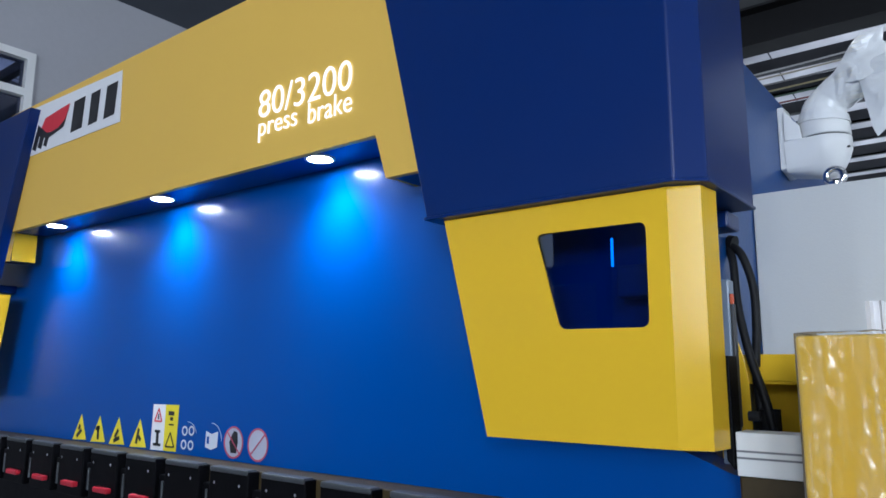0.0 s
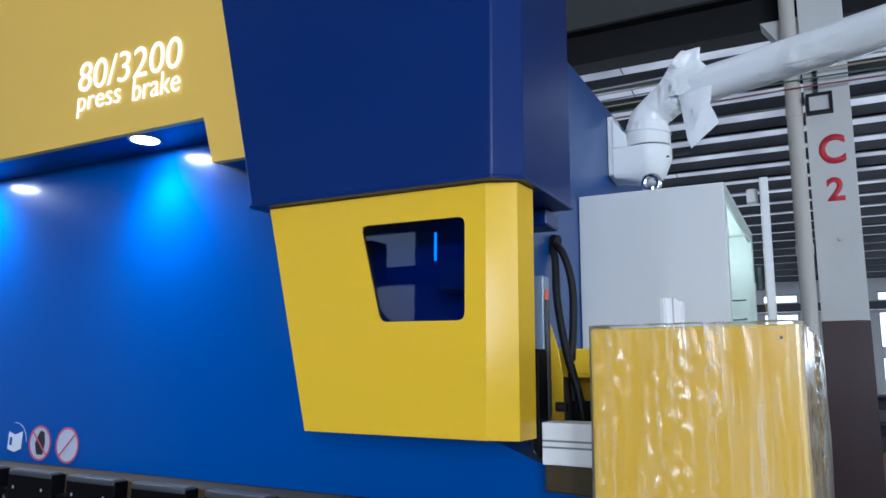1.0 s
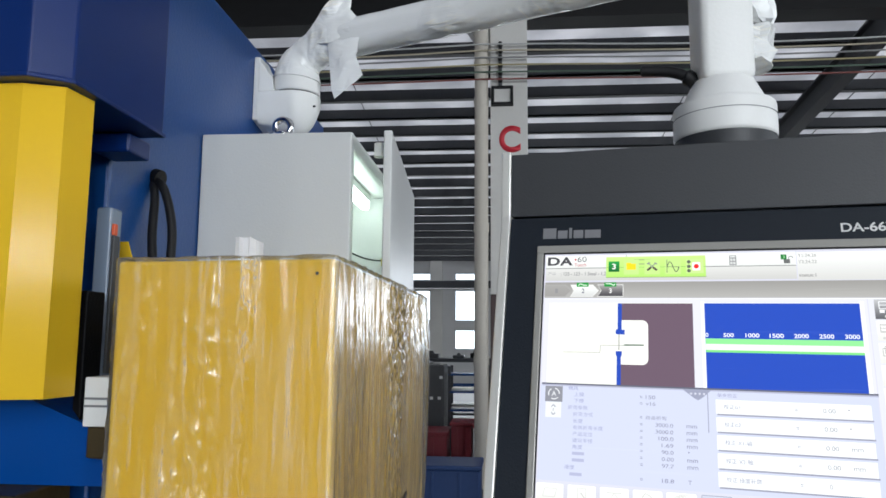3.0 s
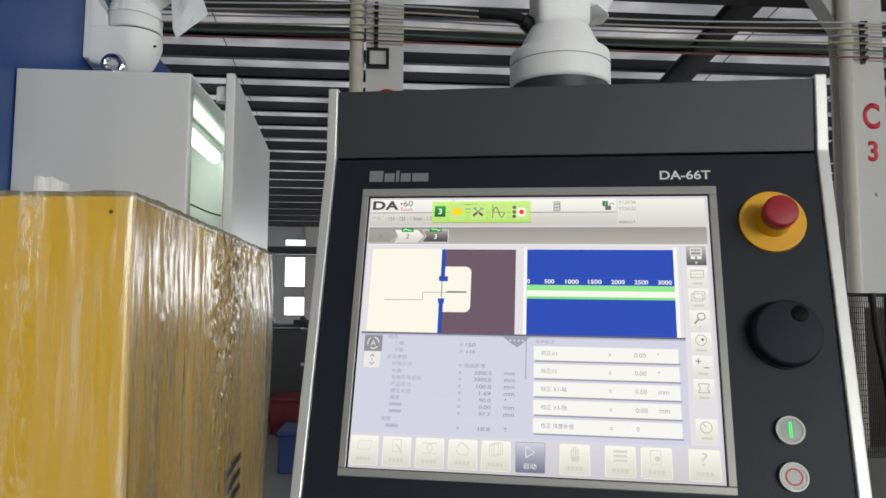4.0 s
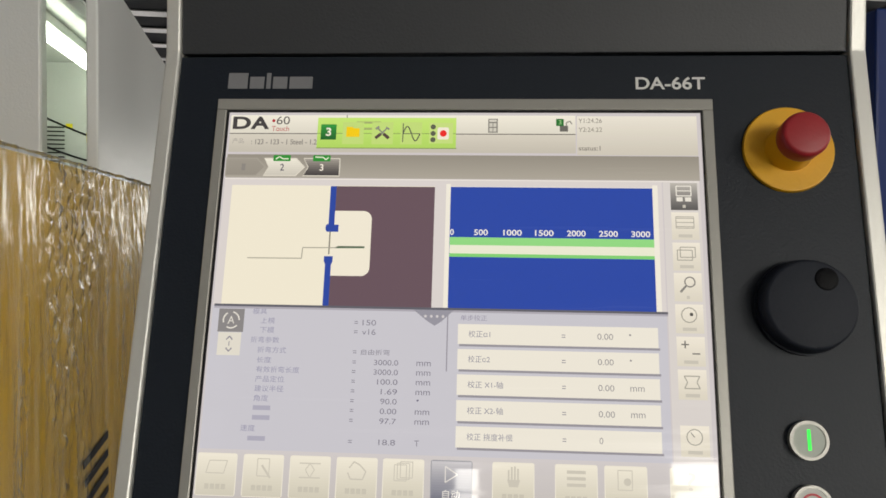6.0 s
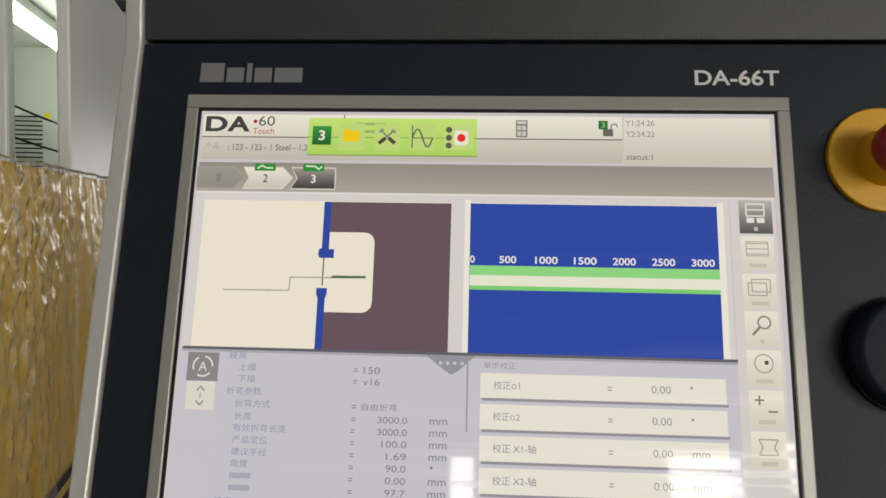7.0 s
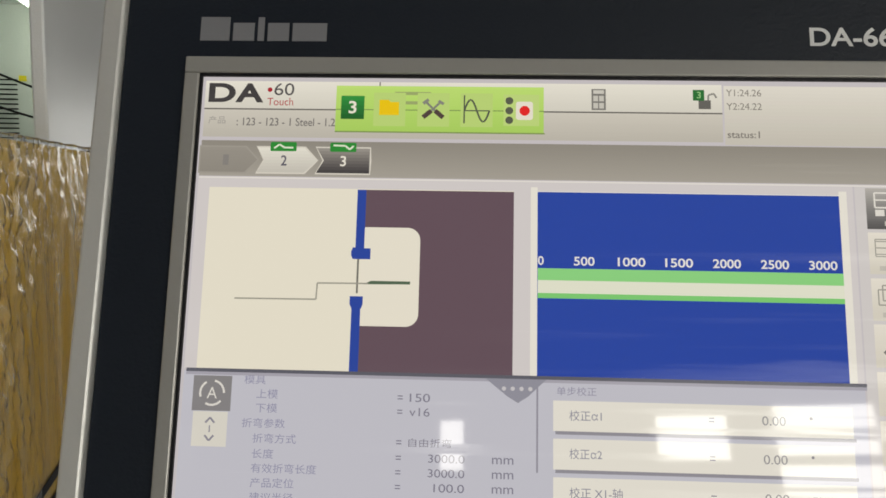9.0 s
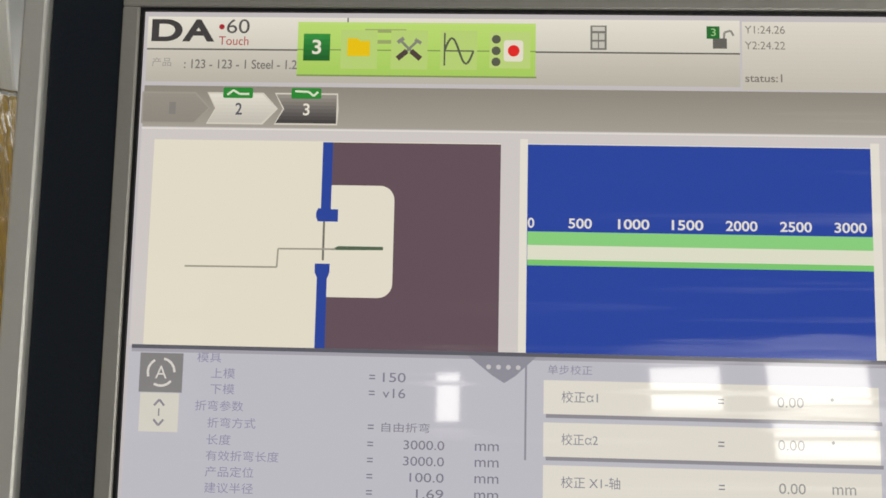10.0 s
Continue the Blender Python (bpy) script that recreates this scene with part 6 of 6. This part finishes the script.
        words(num, (x0 + x1) / 2 - 1.3, 90.2, (x0 + x1) / 2 + 1.5, 95.4, 4, ink, parent=tab, bold=0.015)
    for x, up in ((-128.0, 1), (-98.8, -1)):
        c = ui("step_cap", rounded([(x - 6.4, 97.4), (x + 6.4, 97.4), (x + 6.4, 102.0), (x - 6.4, 102.0)], 0.8, 3), 5, (36, 146, 58))
        stroke([(x - 4.6, 98.8), (x - 2.0, 100.8), (x + 0.6, 99.2), (x + 4.8, 99.2)] if up > 0 else [(x - 4.8, 100.6), (x + 1.0, 100.4), (x + 3.2, 98.6), (x + 5, 100.4)], 0.9, 6, (226, 240, 220), parent=c)


build_header()


def build_drawings():
    rect("drawing_frame", -168.8, -7.6, 141.8, 84.4, 1, (218, 216, 222))
    rect("frame_edge", -168.8, 83.7, 167.4, 84.4, 2, (236, 235, 236))
    d = rect("section_drawing", -163.0, -7.2, -16.2, 79.2, 2, (240, 238, 226))
    ui("machine_section", [(-88.0, 78.8), (-16.2, 78.8), (-16.2, -7.2), (-88.0, -7.2)], 3, (104, 84, 98), d)
    slot = [(-88.0, 60.6)] + [(-66.2 + 6 * math.sin(radians(a)), 54.6 + 6 * math.cos(radians(a))) for a in range(0, 91, 15)] + [(-66.2 + 6 * math.cos(radians(a)), 19.8 - 6 * math.sin(radians(a))) for a in range(0, 91, 15)] + [(-88.0, 13.8)]
    ui("machine_throat", slot, 4, (240, 238, 228), d)
    blue = (38, 72, 172)
    rect("punch_shape", -90.9, 46.4, -86.7, 78.8, 5, blue, d)
    ui("punch_shape", [(-92.0, 45.2), (-83.6, 45.2), (-83.6, 50.4), (-86.7, 50.4), (-92.0, 50.8), (-92.8, 49.0), (-92.8, 47.0)], 6, blue, d)
    rect("punch_tip", -89.8, 29.0, -88.9, 45.2, 6, (120, 120, 116), d)
    rect("die_shape", -91.6, -7.2, -87.4, 27.2, 5, blue, d)
    ui("die_shape", [(-91.6, 21.8), (-87.2, 21.8), (-86.4, 24.0), (-86.4, 27.6), (-92.6, 27.6), (-92.6, 24.0)], 6, blue, d)
    stroke([(-147.2, 25.6), (-108.5, 25.8), (-108.2, 33.5), (-84.0, 33.7)], 0.7, 7, (150, 150, 140), "sheet_line", d)
    ui("sheet_bar", [(-86.4, 33.3), (-64.4, 33.6), (-64.4, 35.0), (-83.0, 35.0)], 7, (84, 108, 88), d)
    f = rect("front_drawing", -8.2, -7.4, 138.8, 79.4, 2, (240, 240, 236))
    rect("blue_field", -5.0, -7.2, 135.2, 79.0, 3, (36, 72, 176), f)
    for x0, x1 in ((-8.2, -5.0), (135.2, 138.8)):
        rect("frame_edge", x0, 78.0, x1, 81.2, 3, (240, 240, 236), f)
    rect("green_band", -4.8, 36.9, 135.2, 42.5, 4, (142, 222, 142), f)
    rect("white_band", -4.8, 30.9, 135.2, 36.9, 4, (234, 240, 226), f)
    rect("green_band", -4.8, 28.5, 135.2, 30.9, 4, (126, 214, 126), f)
    for i, num in enumerate(("0", "500", "1000", "1500", "2000", "2500", "3000")):
        w = {1: 2.7, 3: 9.6, 4: 12.8}[len(num)]
        c = -3.4 if i == 0 else -5.1 + i * 21.9
        words(num, c - w / 2, 44.0, c + w / 2, 48.2, 5, (236, 236, 240), parent=f, bold=0.018)


build_drawings()


def build_parameters():
    rect("parameter_area", -168.6, -104.6, 141.8, -8.4, 1, (200, 203, 220))
    rect("divider", -167.6, -8.8, 142.6, -7.2, 6, (96, 98, 112))
    rect("divider_shade", -167.6, -10.2, 142.6, -8.8, 5, (172, 172, 190))
    ui("pull_tab", [(-28.6, -8.7), (-0.6, -8.7), (-9.0, -16.6), (-13.6, -19.6), (-18.6, -16.6)], 6, (150, 152, 170))
    for x in (-20, -16, -12, -8):
        ui("tab_dot", disc_points(x, -13.2, 1.0, 10), 7, (206, 206, 216))
    r = rect("mode_button", -163.8, -26.6, -145.8, -10.6, 2, (138, 138, 144))
    for k in range(3):
        a = 120 * k
        stroke([(-154.8 + 5.6 * math.cos(radians(a + t)), -18.4 + 5.6 * math.sin(radians(a + t))) for t in range(0, 100, 20)], 1.0, 3, (226, 226, 226), parent=r)
    words("A", -157.2, -21.0, -152.4, -15.8, 3, (226, 226, 226), parent=r)
    s = rect("scroll_button", -163.0, -42.6, -146.8, -26.9, 2, (224, 224, 220))
    stroke([(-157.0, -32.0), (-154.9, -29.6), (-152.8, -32.0)], 0.9, 3, TEXT, parent=s)
    stroke([(-157.0, -37.6), (-154.9, -40.0), (-152.8, -37.6)], 0.9, 3, TEXT, parent=s)
    stroke([(-154.9, -33.2), (-154.9, -36.2)], 0.6, 3, TEXT, parent=s)
    rows = (("模具", -140, -12.0, "", "", ""), ("上模", -134, -18.4, "= 150", "", ""), ("下模", -134, -24.8, "= v16", "", ""), ("折弯参数", -140, -31.6, "", "", ""), ("折弯方式", -134.6, -38.4, "= 自由折弯", "", ""),
            ("长度", -134.6, -45.2, "=", "3000.0", "mm"), ("有效折弯长度", -134.6, -51.6, "=", "3000.0", "mm"), ("产品定位", -134.6, -58.0, "=", "100.0", "mm"), ("建议半径", -134.6, -64.4, "=", "1.69", "mm"),
            ("角度", -134.6, -70.8, "=", "90.0", "°"), ("", -134.6, -77.2, "=", "0.00", "mm"), ("", -134.6, -83.6, "=", "97.7", "mm"), ("速度", -142.0, -90.6, "", "", ""), ("", -136.6, -97.2, "=", "18.8", "T"))
    for label, x, y, eq, val, unit in rows:
        if label:
            words(label, x, y - 2.0, x + 5.0 * len(label), y + 2.2, 2, (150, 152, 184))
        else:
            rect("text_bar", x, y - 1.4, x + 12, y + 1.6, 2, (172, 174, 198))
        if eq.startswith("= ") and len(eq) > 2:
            rect("text_bar", -68.6, y - 0.9, -66.2, y - 0.4, 2, TEXT)
            rect("text_bar", -68.6, y + 0.4, -66.2, y + 0.9, 2, TEXT)
            t = eq[2:]
            words(t, -63.0, y - 1.9, -63.0 + (4.9 * len(t) if len(t) > 3 else 3.1 * len(t)), y + 1.9, 2, (112, 112, 140))
        elif eq:
            rect("text_bar", -68.6, y - 0.9, -66.2, y - 0.4, 2, TEXT)
            rect("text_bar", -68.6, y + 0.4, -66.2, y + 0.9, 2, TEXT)
        if val:
            words(val, -37.4 - 2.75 * len(val), y - 1.8, -37.4, y + 1.8, 2, (108, 108, 136))
            if unit == "mm":
                words("mm", -25.0, y - 1.6, -15.4, y + 1.2, 2, (108, 108, 136))
            elif unit == "T":
                words("T", -24.6, y - 1.8, -21.6, y + 1.8, 2, (108, 108, 136))
            else:
                ui("degree_mark", disc_points(-23.4, y + 1.2, 0.7, 10), 2, (108, 108, 136))
    rect("divider", -5.2, -50.0, -4.4, -10.6, 2, (150, 150, 168))
    words("单步校正", 4.0, -15.6, 22.0, -11.8, 2, (150, 150, 178))
    for i, (label, unit, val) in enumerate((("校正α1", "°", "0.00"), ("校正α2", "°", "0.00"), ("校正 X1-轴", "mm", "0.00"), ("校正 X2-轴", "mm", "0.00"), ("校正 挠度补偿", "", "0"))):
        y = -24.6 - i * 16.85
        f = rect("data_field", 2.4, y - 6.9, 135.6, y + 6.6, 3, (236, 236, 232))
        rect("field_shade", 3.4, y - 8.4, 136.6, y - 6.9, 2, (150, 150, 164), f)
        words(label, 9.6, y - 2.2, 9.6 + {0: 14.6, 1: 14.6, 2: 23.5, 3: 23.5, 4: 30.0}[i], y + 2.4, 4, (140, 142, 164), parent=f)
        rect("text_bar", 72.0, y - 1.2, 74.4, y - 0.7, 4, TEXT, f)
        rect("text_bar", 72.0, y + 0.3, 74.4, y + 0.8, 4, TEXT, f)
        words(val, 95.6 if len(val) > 1 else 95.8, y - 2.0, 106.0 if len(val) > 1 else 98.2, y + 2.0, 4, (140, 140, 150), parent=f)
        if unit == "mm":
            words("mm", 116.4, y - 1.8, 125.6, y + 1.2, 4, (140, 140, 150), parent=f)
        elif unit:
            ui("degree_mark", disc_points(117.2, y + 1.4, 0.7, 10), 4, (140, 140, 150), f)


build_parameters()


def build_buttons():
    INKB = (203, 202, 196)
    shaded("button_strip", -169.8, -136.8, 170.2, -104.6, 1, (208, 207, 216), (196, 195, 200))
    xs = (-155.6, -124.2, -92.9, -61.8, -31.1, 0.3, 40.3, 80.6, 112.0, 153.3)
    for i, x in enumerate(xs):
        on = i == 5
        b = ui("menu_button", rounded([(x - 13.6, -134.4), (x + 13.6, -134.4), (x + 13.6, -107.2), (x - 13.6, -107.2)], 1.6, 3), 3, (150, 154, 170) if on else (236, 235, 228))
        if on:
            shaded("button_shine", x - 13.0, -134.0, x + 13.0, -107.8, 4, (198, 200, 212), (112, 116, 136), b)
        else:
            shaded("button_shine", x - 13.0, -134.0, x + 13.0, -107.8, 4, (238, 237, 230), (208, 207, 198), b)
        c = (224, 224, 226) if on else INKB
        y = -116.0
        if i == 0:
            stroke([(x - 7, y - 4), (x + 5, y - 4), (x + 7, y + 4), (x - 5, y + 4), (x - 7, y - 4)], 0.6, 5, c, parent=b)
        elif i == 1:
            stroke([(x - 4, y + 6), (x + 4, y + 6), (x + 4, y - 5), (x - 4, y - 5), (x - 4, y + 6)], 0.6, 5, c, parent=b)
            stroke([(x - 1, y + 2), (x + 5, y - 6)], 1.4, 5, c, parent=b)
        elif i == 2:
            stroke([(x - 7, y + 4), (x + 7, y + 4)], 0.8, 5, c, parent=b)
            stroke([(x - 7, y - 5), (x + 7, y - 5)], 0.8, 5, c, parent=b)
            stroke([(x, y + 4), (x - 3, y), (x, y - 5), (x + 3, y), (x, y + 4)], 0.6, 5, c, parent=b)
        elif i == 3:
            stroke([(x - 5, y + 2), (x - 2, y + 6), (x + 2, y + 4), (x + 6, y), (x + 4, y - 5), (x - 4, y - 5), (x - 6, y - 1)], 0.9, 5, c, parent=b)
        elif i == 4:
            for k in (0, 2, 4):
                stroke([(x - 6 + k, y - 5 + k / 2), (x + 2 + k, y - 5 + k / 2), (x + 2 + k, y + 5 + k / 2), (x - 6 + k, y + 5 + k / 2), (x - 6 + k, y - 5 + k / 2)], 0.6, 5, c, parent=b)
        elif i == 5:
            stroke([(x - 4, y - 5), (x + 4, y), (x - 4, y + 5), (x - 4, y - 5)], 0.7, 5, c, parent=b)
            words("自动", x - 5.6, -131.0, x + 5.6, -125.6, 5, (230, 230, 230), parent=b)
        elif i == 6:
            for k, h in ((-3, 4), (-1, 6), (1, 6.4), (3, 5)):
                stroke([(x + k, y - 2), (x + k, y + h)], 1.1, 5, c, parent=b)
            ui("icon_shape", [(x - 4, y - 2), (x + 4.4, y - 2), (x + 3, y - 6.5), (x - 2.6, y - 6.5)], 5, c, b)
        elif i == 7:
            for k in (-4, 0, 4):
                rect("icon_bar", x - 6, y + k - 1, x + 6, y + k + 1, 5, c, b)
        elif i == 8:
            stroke([(x - 5, y - 6), (x + 4, y - 6), (x + 4, y + 6), (x - 5, y + 6), (x - 5, y - 6)], 0.6, 5, c, parent=b)
            ui("icon_shape", disc_points(x + 1, y - 1, 2.4, 14), 5, c, b)
        else:
            words("?", x - 2.6, y - 5, x + 2.6, y + 6, 5, c, parent=b)
        if not on:
            for j in range(4):
                rect("text_bar", x - 7.2 + j * 3.7, -130.2, x - 4.3 + j * 3.7, -126.8, 5, (200, 199, 192), b)
    rect("icon_column", 142.6, -104.0, 167.6, 83.7, 1, (216, 215, 220))
    for i, y in enumerate((73.4, 52.4, 31.0, 10.0, -11.4, -33.0, -54.6, -90.4)):
        dark = i == 0
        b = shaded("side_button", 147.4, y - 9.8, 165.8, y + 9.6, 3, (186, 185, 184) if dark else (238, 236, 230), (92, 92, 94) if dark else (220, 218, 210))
        c = (232, 232, 230) if dark else (162, 162, 158)
        x = 156.4
        y += 1.4
        rect("text_bar", x - (1.0 if dark or i == 3 else 4.6), y - 9.6, x + (1.0 if dark or i == 3 else 4.6), y - 7.4, 4, (200, 199, 194), b)
        if i == 0:
            stroke([(x - 5, y - 1), (x - 5, y + 6), (x + 5, y + 6), (x + 5, y - 1), (x - 5, y - 1)], 0.8, 4, c, parent=b)
            stroke([(x - 5, y + 2.6), (x + 5, y + 2.6)], 0.7, 4, c, parent=b)
            rect("icon_bar", x - 5, y - 5, x - 0.8, y - 2, 4, c, b)
            rect("icon_bar", x + 0.8, y - 5, x + 5, y - 2, 4, c, b)
        elif i == 1:
            for k in (-3, 0, 3):
                stroke([(x - 6, y + k + 1), (x + 6, y + k + 1)], 0.5, 4, c, parent=b)
            stroke([(x - 6, y - 3), (x + 6, y - 3), (x + 6, y + 5), (x - 6, y + 5), (x - 6, y - 3)], 0.5, 4, c, parent=b)
        elif i == 2:
            for k in (0, 2):
                stroke([(x - 6 + k, y - 4 + k), (x + 4 + k, y - 4 + k), (x + 4 + k, y + 3 + k), (x - 6 + k, y + 3 + k), (x - 6 + k, y - 4 + k)], 0.6, 4, c, parent=b)
        elif i == 3:
            stroke([(x + 1.5 + 3.4 * math.cos(radians(a)), y + 2 + 3.4 * math.sin(radians(a))) for a in range(0, 361, 30)], 0.9, 4, (110, 110, 110), parent=b)
            stroke([(x - 1, y - 0.6), (x - 5, y - 5)], 1.4, 4, (110, 110, 110), parent=b)
        elif i == 4:
            stroke([(x + 5 * math.cos(radians(a)), y + 1 + 5 * math.sin(radians(a))) for a in range(0, 361, 30)], 0.7, 4, c, parent=b)
            ui("icon_shape", disc_points(x + 1.5, y + 1.5, 1.2, 12), 4, (80, 80, 80), b)
        elif i == 5:
            stroke([(x - 6, y + 3), (x - 1, y + 3)], 0.9, 4, (90, 90, 90), parent=b)
            stroke([(x - 3.5, y + 0.5), (x - 3.5, y + 5.5)], 0.9, 4, (90, 90, 90), parent=b)
            stroke([(x + 1, y - 3), (x + 6, y - 3)], 0.9, 4, (90, 90, 90), parent=b)
        elif i == 6:
            stroke([(x - 5, y + 4), (x + 5, y + 4), (x + 3, y), (x + 5, y - 4), (x - 5, y - 4), (x - 3, y), (x - 5, y + 4)], 0.7, 4, c, parent=b)
        else:
            stroke([(x + 5 * math.cos(radians(a)), y + 1 + 5 * math.sin(radians(a))) for a in range(0, 361, 30)], 0.7, 4, c, parent=b)
            stroke([(x, y + 1), (x - 2.4, y + 4)], 0.8, 4, c, parent=b)


build_buttons()
